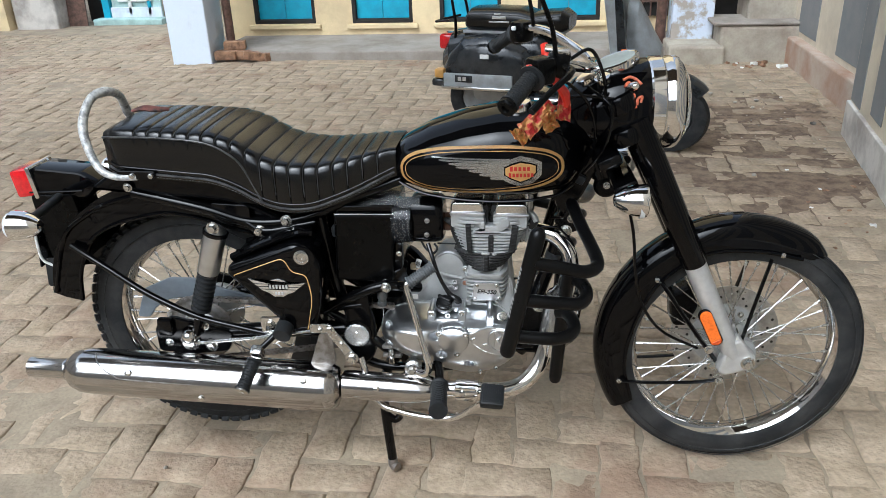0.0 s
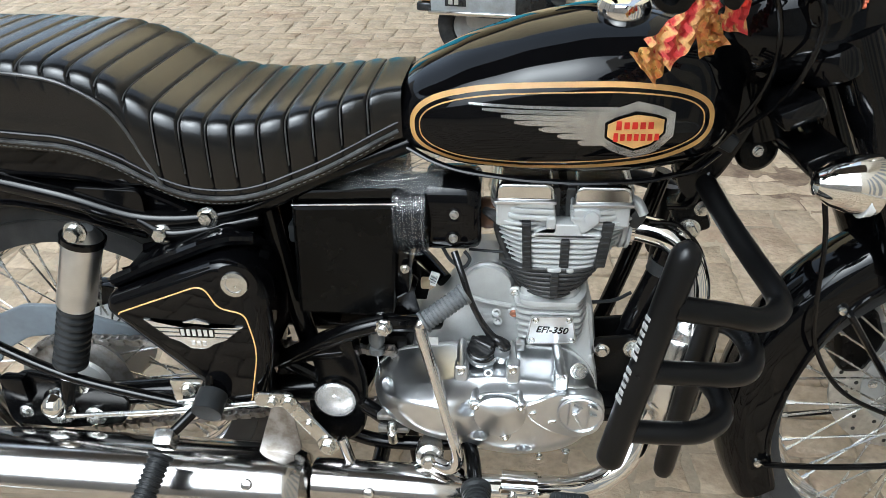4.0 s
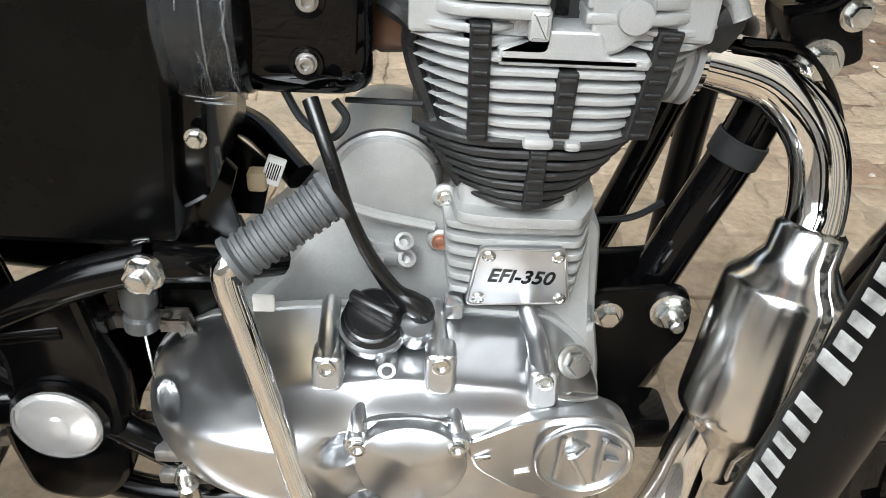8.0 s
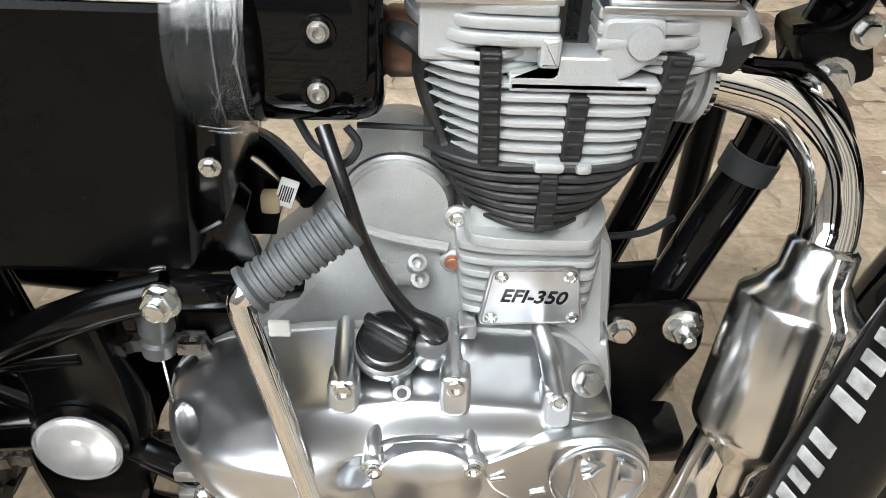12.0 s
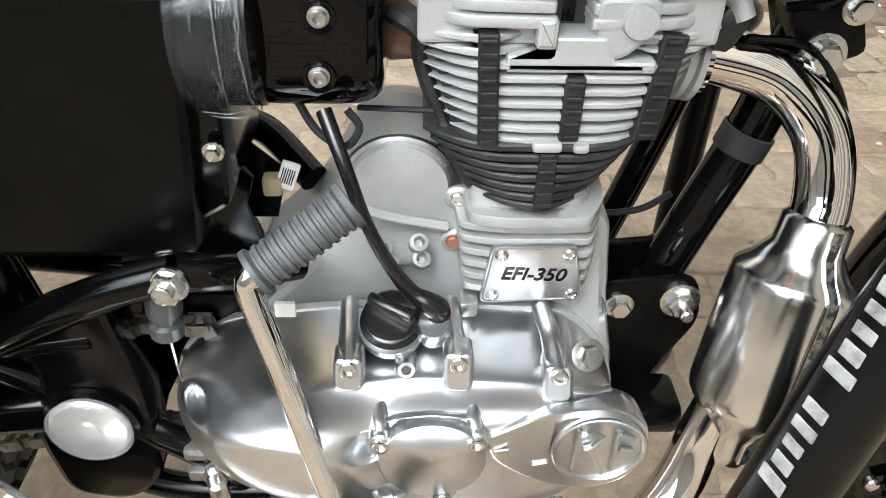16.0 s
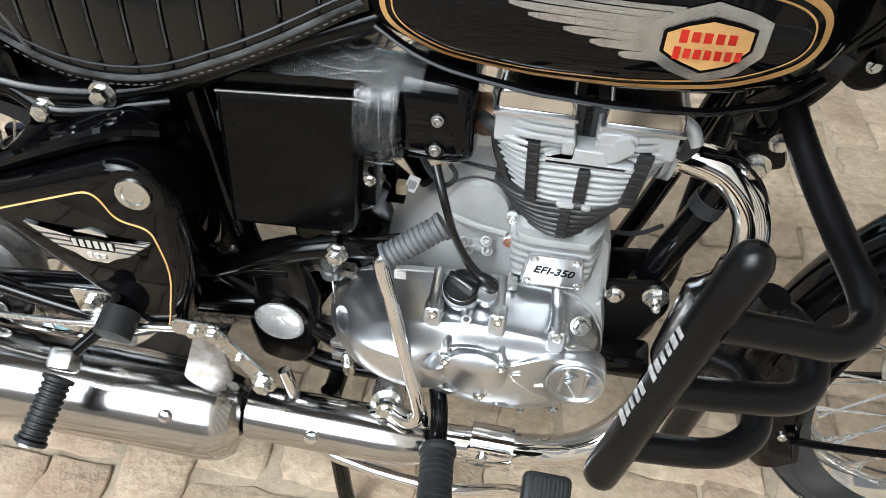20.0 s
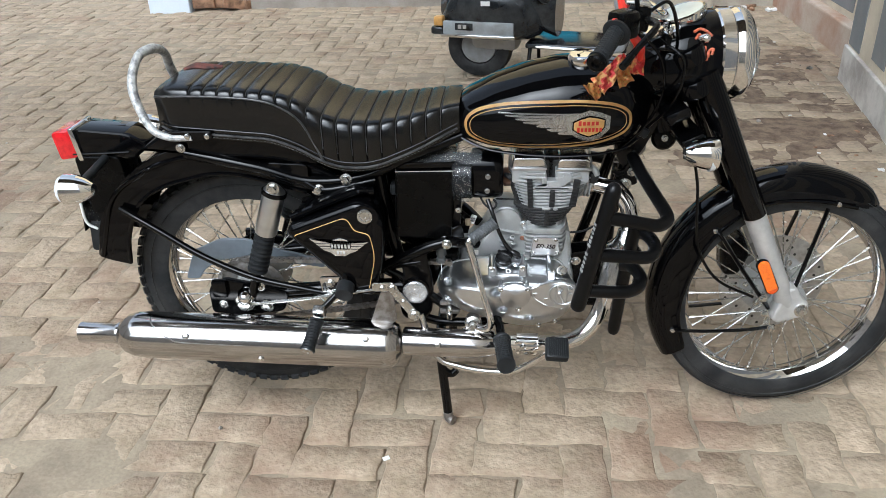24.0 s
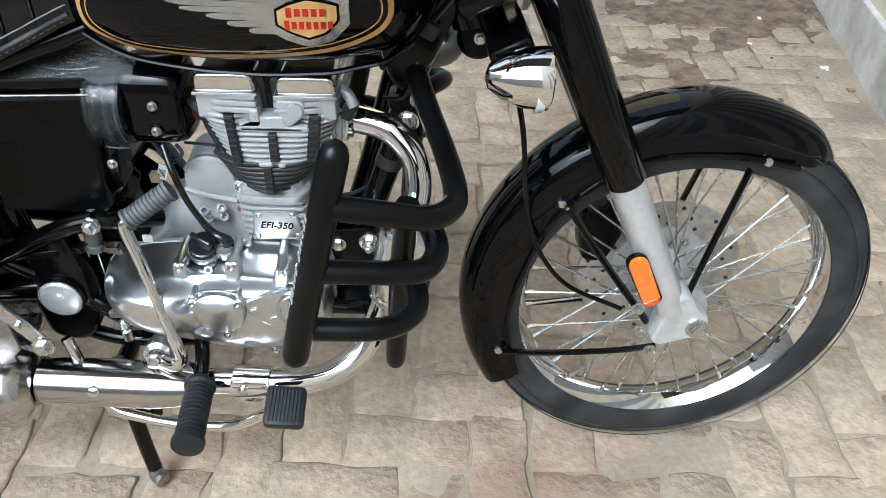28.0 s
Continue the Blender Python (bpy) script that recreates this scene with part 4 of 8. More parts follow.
votive = tagged(part("votive_cloth", cloth([(0.925, -0.165, 1.01), (0.91, -0.17, 0.996), (0.885, -0.178, 0.97), (0.866, -0.182, 0.952)], 0.036, M_RAG, 2), M_RAG), "red cloth with gold tinsel tied to the handlebar", "cloth")
part("cloth_tail", cloth([(0.948, -0.15, 1.03), (0.95, -0.155, 1.0), (0.946, -0.158, 0.972)], 0.03, M_RAG, 4), M_RAG, votive)
part("tinsel_end", cloth([(0.868, -0.184, 0.954), (0.858, -0.186, 0.944), (0.851, -0.187, 0.938)], 0.04, M_TINSEL, 3), M_TINSEL, votive, "gold tinsel border")
part("tinsel_end", cloth([(0.925, -0.174, 0.995), (0.92, -0.176, 0.972), (0.928, -0.176, 0.955)], 0.03, M_TINSEL, 6), M_TINSEL, votive, "gold tinsel border")
part("cloth_knot", tube([(0.905, -0.15, 1.13), (0.915, -0.17, 1.10), (0.93, -0.17, 1.06), (0.95, -0.16, 1.03), (0.955, -0.155, 1.0)], [0.008, 0.013, 0.009, 0.011, 0.006], 8), M_REDPAINT, votive, "red knotted cloth")

# Tank
TANK = [  # x, half width, bottom, top, widest height
    (0.545, 0.06, 0.815, 0.862, 0.84), (0.575, 0.092, 0.79, 0.892, 0.835), (0.64, 0.115, 0.772, 0.925, 0.835), (0.72, 0.128, 0.765, 0.952, 0.845),
    (0.80, 0.133, 0.763, 0.968, 0.853), (0.88, 0.13, 0.766, 0.97, 0.858), (0.95, 0.112, 0.778, 0.955, 0.86), (0.985, 0.08, 0.798, 0.93, 0.862), (0.998, 0.045, 0.825, 0.905, 0.865)]


def tank_at(x):
    """Half width, bottom, top and widest height, smoothed."""
    return [float(sum(np.interp(min(max(x + d, 0.545), 0.998), [t[0] for t in TANK], [t[k] for t in TANK]) for d in (-0.012, -0.006, 0, 0.006, 0.012)) / 5) for k in range(1, 5)]


def tank_side(x, z, lift=0.0):
    """The tank's right-hand skin at x and height z."""
    w, lo, hi, mid = tank_at(x)
    h = (hi - mid) if z > mid else (mid - lo)
    t = min(0.999, abs(z - mid) / h)
    e = 2.4 if z > mid else 3.0
    return V(x, -w * (1 - t ** e) ** (1 / e) - lift, z)


loops = []
for x in [0.545 + 0.453 * (0.5 - 0.5 * math.cos(math.pi * k / 44)) for k in range(45)]:
    w, lo, hi, mid = tank_at(x)
    loop = []
    for k in range(64):
        a = 2 * math.pi * k / 64
        ca, sa = math.cos(a), math.sin(a)
        e = 2.4 if sa > 0 else 3.0
        loop.append((x, w * math.copysign(abs(ca) ** (2 / e), ca), mid + (hi - mid if sa > 0 else mid - lo) * math.copysign(abs(sa) ** (2 / e), sa)))
    loops.append(loop)
tank = bp("fuel_tank", rings(bmesh.new(), loops), M_BLACK, "gloss black teardrop fuel tank with gold pinstripes", angle=60)
part("tank_seam", tube([V(x, -tank_at(x)[0] * 0.8 - 0.006, tank_at(x)[1] + 0.004) for x in np.linspace(0.57, 0.975, 14).tolist()], 0.005, 8, flat=0.6), M_BLACK, tank, "folded lower seam")
part("filler_cap", lathe([(0.033, -0.006), (0.034, 0.008), (0.03, 0.016), (0.022, 0.018), (0.001, 0.019)], (0.845, -0.03, 0.968), (0, -0.15, 1), 32), M_CHROME, tank, "chrome filler cap")


def ribbon(loop, w, lift, material, name, parent, side):
    """A closed painted line of width w on a skin given by side(x, z, lift)."""
    b = bmesh.new()
    rows = []
    k = len(loop)
    for i in range(k):
        p, q = Vector(loop[i - 1]), Vector(loop[(i + 1) % k])
        d = (q - p).normalized()
        c = Vector(loop[i])
        a, e = c - Vector((-d.y, d.x)) * w / 2, c + Vector((-d.y, d.x)) * w / 2
        rows.append([b.verts.new(side(a.x, a.y, lift)), b.verts.new(side(e.x, e.y, lift))])
    for i in range(k):
        r, s = rows[i], rows[(i + 1) % k]
        b.faces.new((r[0], r[1], s[1], s[0]))
    bmesh.ops.solidify(b, geom=b.faces[:], thickness=0.0006)
    return part(name, b, material, parent)


def oval(cx, cz, a, b_, tilt, n=72, e=2.5):
    out = []
    for k in range(n):
        t = 2 * math.pi * k / n
        u, v = a * math.copysign(abs(math.cos(t)) ** (2 / e), math.cos(t)), b_ * math.copysign(abs(math.sin(t)) ** (2 / e), math.sin(t))
        out.append((cx + u * math.cos(tilt) - v * math.sin(tilt), cz + u * math.sin(tilt) + v * math.cos(tilt)))
    return out


TZ = radians(3.0)
ribbon(oval(0.766, 0.846, 0.186, 0.0545, TZ), 0.0065, 0.0008, M_GOLD, "pinstripe", tank, tank_side)
ribbon(oval(0.766, 0.846, 0.176, 0.0455, TZ), 0.0018, 0.0008, M_GOLD, "thin_pinstripe", tank, tank_side)


def patch(x0, x1, top, bot, lift, material, name, parent, side, nx=24, nz=5, thick=0.002, label=""):
    """A thin raised shape on a skin, between two height curves of 0..1."""
    b = bmesh.new()
    rows = []
    for i in range(nx + 1):
        t = i / nx
        x, zt, zb = x0 + (x1 - x0) * t, top(t), bot(t)
        rows.append([b.verts.new(side(x, zb + (zt - zb) * j / nz, lift)) for j in range(nz + 1)])
    for r, s in zip(rows, rows[1:]):
        for j in range(nz):
            b.faces.new((r[j], r[j + 1], s[j + 1], s[j]))
    bmesh.ops.solidify(b, geom=b.faces[:], thickness=thick)
    return part(name, b, material, parent, label)


# Winged badge: feathers one below the other, then the six-sided shield
badge = None
for k, (xa, za, zb) in enumerate(((0.655, 0.872, 0.877), (0.672, 0.8655, 0.872), (0.695, 0.858, 0.866), (0.712, 0.851, 0.859), (0.742, 0.843, 0.852), (0.765, 0.835, 0.844), (0.79, 0.827, 0.836))):
    o = patch(xa, 0.835, tab((0, (za + zb) / 2 + 0.0008), (0.12, zb - 0.0018), (1, zb - 0.0005)), tab((0, (za + zb) / 2 - 0.002), (0.1, za), (1, za)), 0.0016, M_BADGE, "tank_badge" if badge is None else "feather", badge or tank, tank_side, thick=0.004, nx=16, nz=3,
              label="polished silver winged tank badge" if badge is None else "")
    badge = badge or o
hexa = lambda g: (tab((0, 0.848 + 0.012 * g), (0.2, 0.869 * 1 + (g - 1) * 0.02), (0.5, 0.877 + (g - 1) * 0.026), (0.8, 0.872 + (g - 1) * 0.02), (1, 0.853 + 0.012 * g)), tab((0, 0.848 - 0.012 * g), (0.2, 0.825 - (g - 1) * 0.02), (0.5, 0.815 - (g - 1) * 0.026), (0.8, 0.824 - (g - 1) * 0.02), (1, 0.853 - 0.012 * g)))
t_, b_ = hexa(1.25)
patch(0.812, 0.905, t_, b_, 0.0025, M_BADGE, "badge_surround", badge, tank_side, thick=0.005)
t_, b_ = hexa(0.8)
patch(0.8215, 0.8945, t_, b_, 0.0038, M_FRAME, "badge_rim", badge, tank_side, thick=0.004)
t_, b_ = hexa(0.66)
patch(0.8245, 0.8915, t_, b_, 0.0046, M_BADGE_GOLD, "badge_field", badge, tank_side, thick=0.003, label="orange-gold enamel field")
for z, xs in ((0.8545, [0.8345 + 0.0095 * k for k in range(5)]), (0.8395, [0.832 + 0.0082 * k for k in range(7)])):
    for k, x in enumerate(xs):
        h = 0.0115 if k == 0 else 0.009
        w_ = 0.0066 if len(xs) == 5 else 0.0056
        patch(x, x + w_, lambda t: z + h / 2, lambda t: z - h / 2, 0.0056, M_REDPAINT, "red_mark", badge, tank_side, 3, 2, thick=0.0015)

# Seat with pleats
SEAT = [  # x, half width, bottom, top
    (-0.15, 0.09, 0.835, 0.918), (-0.138, 0.108, 0.826, 0.931), (-0.11, 0.12, 0.822, 0.939), (0.0, 0.128, 0.816, 0.938), (0.13, 0.132, 0.807, 0.931), (0.19, 0.134, 0.786, 0.913), (0.235, 0.136, 0.76, 0.884),
    (0.275, 0.137, 0.742, 0.866), (0.33, 0.136, 0.736, 0.858), (0.38, 0.132, 0.742, 0.857), (0.46, 0.115, 0.77, 0.867), (0.53, 0.09, 0.8, 0.879), (0.565, 0.078, 0.818, 0.882)]


def seat_at(x):
    return [float(sum(np.interp(min(max(x + d, -0.15), 0.565), [s[0] for s in SEAT], [s[k] for s in SEAT]) for d in (-0.016, 0, 0.016)) / 3) for k in (1, 2, 3)]


PLEATS = [-0.055 + 0.034 * k for k in range(18)]
RING = ((1.0, 0.0), (1.03, 0.1), (1.035, 0.35), (1.03, 0.6), (1.015, 0.78), (0.985, 0.88), (0.93, 0.945), (0.8, 0.98), (0.5, 0.997), (0, 1.0))
loops = []
xs = sorted(set([-0.15 + 0.715 * k / 90 for k in range(91)] + [p + d for p in PLEATS for d in (-0.006, -0.003, -0.0012, 0, 0.0012, 0.003, 0.006) if p + d < 0.56]))
for x in xs:
    w, lo, hi = seat_at(x)
    near = min(abs(x - p) for p in PLEATS)
    g = max(0.0, 1 - near / 0.003)
    puff = 0.0022 * math.sin(math.pi / 2 * min(1, near / 0.017))
    loop = []
    for s in (1, -1):
        for k, (a, f) in enumerate(RING if s > 0 else list(reversed(RING[:-1]))):
            deep = (0.0042 * g - puff) * (1 if (f > 0.86 or (x > 0.22 and f > 0.12)) else 0)
            inn = 1 - deep / 0.13
            side_in = 0.012 if (0.12 < f < 0.75 and x < 0.2) else 0.0
            loop.append((x, s * (w * a * (inn if f < 0.99 else 1) - side_in * 0.3), lo + (hi - lo) * f - (deep if f > 0.9 else 0)))
    loops.append(loop)
# Paler than the vinyl: the edge highlight of seams is put into colour
M_SEAM = mat("seam_with_highlight", (0.055, 0.055, 0.055), 0.3, vary=0.3, scale=30, spec=0.35)
seat = bp("seat", rings(bmesh.new(), loops), M_SEAT, "black pleated vinyl dual seat", angle=50)
for s in TWO:
    part("piping", tube([(x, s * (seat_at(x)[0] * 1.03 + 0.001), seat_at(x)[1] + 0.012) for x in np.linspace(-0.14, 0.56, 26).tolist()], 0.0032, 8), M_SEAM, seat, "welted lower edge")
    part("piping", tube([(x, s * (seat_at(x)[0] * 1.035), seat_at(x)[1] + 0.024) for x in np.linspace(-0.14, 0.56, 26).tolist()], 0.0018, 6), M_SEAT, seat)
    part("piping", tube([(-0.145, s * 0.095, 0.908), (-0.13, s * 0.116, 0.916), (0.0, s * 0.1305, 0.919), (0.11, s * 0.1345, 0.911), (0.165, s * 0.137, 0.892), (0.205, s * 0.1385, 0.86), (0.235, s * 0.141, 0.8), (0.25, s * 0.141, 0.765)], 0.0026, 8), M_SEAM, seat, "raised seam along the pillion block")
for x in PLEATS:
    if x > 0.55:
        continue
    w, lo, hi = seat_at(x)
    over = [(a, f) for a, f in RING if f > (0.1 if x > 0.235 else 0.85)]
    line = [(x, s * (w * a + 0.0006), lo + (hi - lo) * f - 0.0026 * (f > 0.9)) for s, arc in ((1, over), (-1, list(reversed(over[:-1])))) for a, f in arc]
    # Pale tube along each pleat joint paints its bright edge highlight
    part("pleat_seam", tube(line, 0.0011, 6, n=2), M_SEAM, seat)
part("seat_base", tube([(x, 0, seat_at(x)[1] + 0.004) for x in np.linspace(-0.14, 0.55, 20).tolist()], [seat_at(x)[0] * 0.97 for x in np.linspace(-0.14, 0.55, 20).tolist()], 16, flat=0.06), M_FRAME, seat)

# Grab rail wrapped in bubble film, and its bracket
bp("grab_rail", tube([(-0.06, -0.136, 0.822), (-0.12, -0.137, 0.825), (-0.165, -0.125, 0.85), (-0.205, -0.085, 0.925), (-0.2, -0.04, 0.985), (-0.178, 0.0, 0.998), (-0.172, 0.05, 0.975), (-0.18, 0.09, 0.92), (-0.165, 0.125, 0.85), (-0.12, 0.137, 0.825)],
                     [0.007, 0.0085, 0.0095, 0.0115, 0.0105, 0.012, 0.0105, 0.012, 0.01, 0.008], 14), M_WRAP, "grey grab rail still in bubble wrap")
brk = bp("seat_bracket", plate(rounded([(-0.11, 0.818), (-0.11, 0.839), (-0.01, 0.839), (-0.01, 0.818)], 0.008), -0.131, -0.139, 0.002), M_FRAME, "black seat bracket")
for x in (-0.069, -0.021):
    bolt((x, -0.139, 0.828), RIGHT, 0.0075, 0.007, M_ZINC, brk, "dome")
bolt((-0.106, -0.108, 0.786), RIGHT, 0.008, 0.008, M_ZINC, bike)
# Rear mudguard, tail and number plate carrier
rf = bp("rear_mudguard", fender(RC, 40, 165, tab((0, 0.415), (0.4, 0.418), (0.7, 0.43), (1, 0.43)), tab((0, 0.352), (0.2, 0.347), (0.55, 0.346), (0.7, 0.358), (0.78, 0.36), (0.9, 0.343), (1, 0.325)), lambda t: 0.092), M_BLACK, "gloss black deep rear mudguard")
part("rolled_edge", tube([RC + V(r * math.cos(radians(a)), -0.095, r * math.sin(radians(a))) for a, r in ((50, 0.43), (62, 0.418), (75, 0.405), (98, 0.398), (113, 0.408), (125, 0.414), (140, 0.42), (164, 0.4))], 0.0065, 10), M_BLACK, rf)
part("rolled_edge", tube([RC + V(r * math.cos(radians(a)), -0.094, r * math.sin(radians(a))) for a, r in ((58, 0.352), (90, 0.345), (110, 0.349), (124, 0.36), (135, 0.361), (150, 0.344), (164, 0.326))], 0.006, 10), M_BLACK, rf)
arc_o = [(46, 0.432), (60, 0.428), (80, 0.428), (100, 0.43), (118, 0.432), (135, 0.43), (150, 0.424), (162, 0.41)]
arc_i = [(162, 0.328), (150, 0.343), (135, 0.36), (124, 0.359), (110, 0.348), (90, 0.3445), (68, 0.3455), (46, 0.352)]
skirt = [(RC.x + r * math.cos(radians(a)), RC.z + r * math.sin(radians(a))) for arc in (arc_o, arc_i) for a, r in [(float(q), float(np.interp(q, *zip(*sorted(arc))))) for q in np.linspace(arc[0][0], arc[-1][0], 40)]]
for s in TWO:
    part("mudguard_skirt", plate(skirt, s * 0.086, s * 0.0945, 0.002), M_BLACK, rf, "gloss black side of the mudguard")
part("under_seat_tray", plate(rounded([(-0.22, 0.775), (-0.15, 0.82), (0.12, 0.81), (0.2, 0.775), (0.23, 0.735), (0.15, 0.74), (-0.1, 0.765)], 0.02), -0.1, 0.1, 0.008), M_BLACK, rf)
part("mud_flap", plate(rounded([(-0.43, 0.475), (-0.34, 0.475), (-0.335, 0.56), (-0.42, 0.56)], 0.012), -0.06, -0.052, 0.002), M_RUBBER, rf)
tl = bp("tail_lamp", block((-0.432, 0.0, 0.768), (0.062, 0.095, 0.075), 0.008, Matrix.Rotation(radians(-8), 3, "Y")), M_RED, "red rectangular tail lamp")
part("lamp_trim", block((-0.405, 0.0, 0.771), (0.014, 0.104, 0.086), 0.004, Matrix.Rotation(radians(-8), 3, "Y")), M_CHROME, tl, "chrome lamp trim")
part("lamp_housing", plate(rounded([(-0.402, 0.735), (-0.40, 0.812), (-0.27, 0.80), (-0.22, 0.77), (-0.26, 0.73), (-0.35, 0.735)], 0.012), -0.045, 0.045, 0.006), M_BLACK, tl, "gloss black lamp arm")
part("arm_edge", tube([(-0.42, -0.047, 0.745), (-0.34, -0.048, 0.748), (-0.27, -0.048, 0.752)], 0.0025, 8), M_FRAME, tl)
part("carrier_plate", plate(rounded([(-0.42, 0.74), (-0.30, 0.74), (-0.29, 0.66), (-0.36, 0.55), (-0.4, 0.53), (-0.41, 0.6)], 0.015), -0.05, 0.05, 0.004), M_SATIN, tl, "black plate carrier")
npb = bp("number_plate", block((-0.425, 0.0, 0.61), (0.004, 0.13, 0.15), 0.0015, Matrix.Rotation(radians(6), 3, "Y")), M_FRAME, "plain plate with a white edge")
part("plate_edge", tube([(-0.42, -0.066, 0.68), (-0.424, -0.068, 0.6), (-0.42, -0.067, 0.56), (-0.4, -0.06, 0.54)], 0.0035, 8), M_WHITE, npb)
bp("film_scrap", cloth([(-0.31, -0.215, 0.70), (-0.315, -0.213, 0.67), (-0.305, -0.212, 0.63)], 0.025, M_FILM, 9), M_FILM, "torn clear film hanging from the turn signal")
bp("side_rail", tube([(-0.3, -0.105, 0.622), (-0.2, -0.125, 0.57), (-0.09, -0.145, 0.51), (0.04, -0.165, 0.462), (0.16, -0.175, 0.438), (0.26, -0.178, 0.42)], 0.0085, 12), M_FRAME, "curved black rail beside the rear wheel")

# Shock absorbers, swing arm, chain, rear brake
for s in TWO:
    p0, p1 = V(0.127, s * 0.147, 0.705), V(0.028, s * 0.16, 0.405)
    d = p1 - p0
    sh = bp("shock_absorber", lathe([(0.012, 0), (0.026, 0.012), (0.0275, 0.018), (0.0275, 0.125), (0.026, 0.13), (0.02, 0.131)], p0, d, 28), M_POLISH, "chrome-shrouded shock absorber")
    part("top_ring", lathe([(0.0275, 0.012), (0.031, 0.014), (0.031, 0.022), (0.0275, 0.024)], p0, d, 28, closed=True), M_FRAME, sh)
    prof = []
    for k in range(9):
        h = 0.13 + k * 0.0125
        prof += [(0.019, h), (0.0255, h + 0.004), (0.0255, h + 0.0085), (0.019, h + 0.012)]
    part("rubber_bellows", lathe([(0.01, 0.128)] + prof + [(0.01, 0.245)], p0, d, 24), M_RUBBER, sh, "ribbed rubber bellows")
    part("lower_eye", tube([p0 + d * 0.75, p1], 0.012, 14), M_FRAME, sh)
    bolt(p0 + V(0, s * 0.02, 0.004), V(0, s, 0), 0.011, 0.014, M_ZINC, sh)
    sa = bp("swing_arm", tube([(0.46, s * 0.09, 0.40), (0.2, s * 0.115, 0.40), (-0.04, s * 0.118, 0.375), (-0.075, s * 0.118, 0.372)], [0.022, 0.02, 0.019, 0.017], 14), M_FRAME, "black tubular swing arm")
    part("axle_plate", plate(rounded([(-0.095, 0.335), (-0.095, 0.41), (-0.05, 0.44), (0.05, 0.42), (0.12, 0.4), (0.1, 0.345), (0.0, 0.33)], 0.015), s * 0.125, s * 0.14, 0.003), M_FRAME, sa, "black axle plate")
    part("adjuster_bracket", block((-0.06, s * 0.145, 0.415), (0.04, 0.02, 0.05), 0.006), M_FRAME, sa)
    for x, z, r in ((0.0, 0.372, 0.018), (0.056, 0.362, 0.012), (-0.055, 0.405, 0.009), (-0.06, 0.365, 0.008), (0.045, 0.42, 0.009)):
        bolt((x, s * 0.141, z), V(0, s, 0), r, r * 0.9, M_ZINC, sa)
    part("acorn_nut", lathe([(0.023, 0), (0.024, 0.006), (0.021, 0.012), (0.016, 0.028), (0.009, 0.034), (0.001, 0.035)], (0.014, s * 0.155, 0.404), V(0, s, 0), 20), M_CHROME, sa, "chrome domed nut")
sprocket = bp("rear_sprocket", lathe([(0.03, 0), (0.086, 0.0), (0.092, 0.002), (0.086, 0.006), (0.03, 0.007)], RC + V(0, -0.068, 0), RIGHT, 38), M_STEEL, "dark steel rear sprocket")
b = bmesh.new()
path = [RC + V(0.094 * math.cos(a), -0.072, 0.094 * math.sin(a)) for a in np.linspace(radians(80), radians(280), 22).tolist()] + [V(0.52, -0.072, 0.36), V(0.545, -0.072, 0.41), V(0.53, -0.072, 0.46)]
path = [Vector(p) for p in path]
seglen = 0.0127
acc = []
m = len(path)
for i in range(m):
    p, q = path[i], path[(i + 1) % m]
    n_ = max(1, round((q - p).length / seglen))
    acc += [p.lerp(q, k / n_) for k in range(n_)]
for i, p in enumerate(acc):
    q = acc[(i + 1) % len(acc)]
    d = q - p
    rot = Matrix.Rotation(-math.atan2(d.z, d.x), 3, "Y")
    for y in ((-0.0075, 0.0075) if i % 2 else (-0.0045, 0.0045)):
        block(p.lerp(q, 0.5) + V(0, y, 0), (0.0175, 0.0015, 0.0105), 0, rot, b)
    tube([p + V(0, -0.009, 0), p + V(0, 0.009, 0)], 0.0035, 6, bm=b)
bp("drive_chain", b, M_STEEL, "oily roller chain", smooth=False)
out = rounded([(-0.188, 0.39), (-0.152, 0.478), (-0.07, 0.515), (0.0, 0.514), (0.06, 0.49), (0.2, 0.455), (0.2, 0.43), (0.0, 0.46), (-0.08, 0.45), (-0.13, 0.42), (-0.15, 0.39)], 0.012)
bp("chain_guard", plate(out, -0.052, -0.06, 0.003), mat("grey_blue_plastic", (0.12, 0.14, 0.16), 0.4, vary=0.1), "grey-blue plastic chain guard")

# Frame tubes
for s in TWO:
    for pts, r in (([(0.57, s * 0.06, 0.80), (0.45, s * 0.085, 0.76), (0.33, s * 0.1, 0.71), (0.2, s * 0.108, 0.70), (0.08, s * 0.11, 0.735), (-0.1, s * 0.1, 0.77)], 0.0135),
                   ([(0.19, s * 0.112, 0.70), (0.24, s * 0.115, 0.68), (0.36, s * 0.1, 0.70)], 0.011),
                   ([(0.53, s * 0.112, 0.54), (0.48, s * 0.115, 0.525), (0.41, s * 0.11, 0.488), (0.31, s * 0.1, 0.43)], 0.0135),
                   ([(0.53, s * 0.112, 0.54), (0.56, s * 0.1, 0.532), (0.6, s * 0.06, 0.51)], 0.0135),
                   ([(0.33, s * 0.1, 0.475), (0.42, s * 0.1, 0.42), (0.5, s * 0.1, 0.36), (0.54, s * 0.09, 0.31)], 0.012),
                   ([(0.36, s * 0.07, 0.72), (0.375, s * 0.07, 0.6), (0.40, s * 0.075, 0.48)], 0.016),
                   ([(0.30, s * 0.1, 0.455), (0.36, s * 0.105, 0.462), (0.46, s * 0.105, 0.478)], 0.009)):
        bp("frame_tube", tube(pts, r, 12), M_FRAME)
bp("top_tube", tube([(1.0, 0, 0.87), (0.7, 0, 0.80), (0.5, 0, 0.79)], 0.022, 16), M_FRAME)
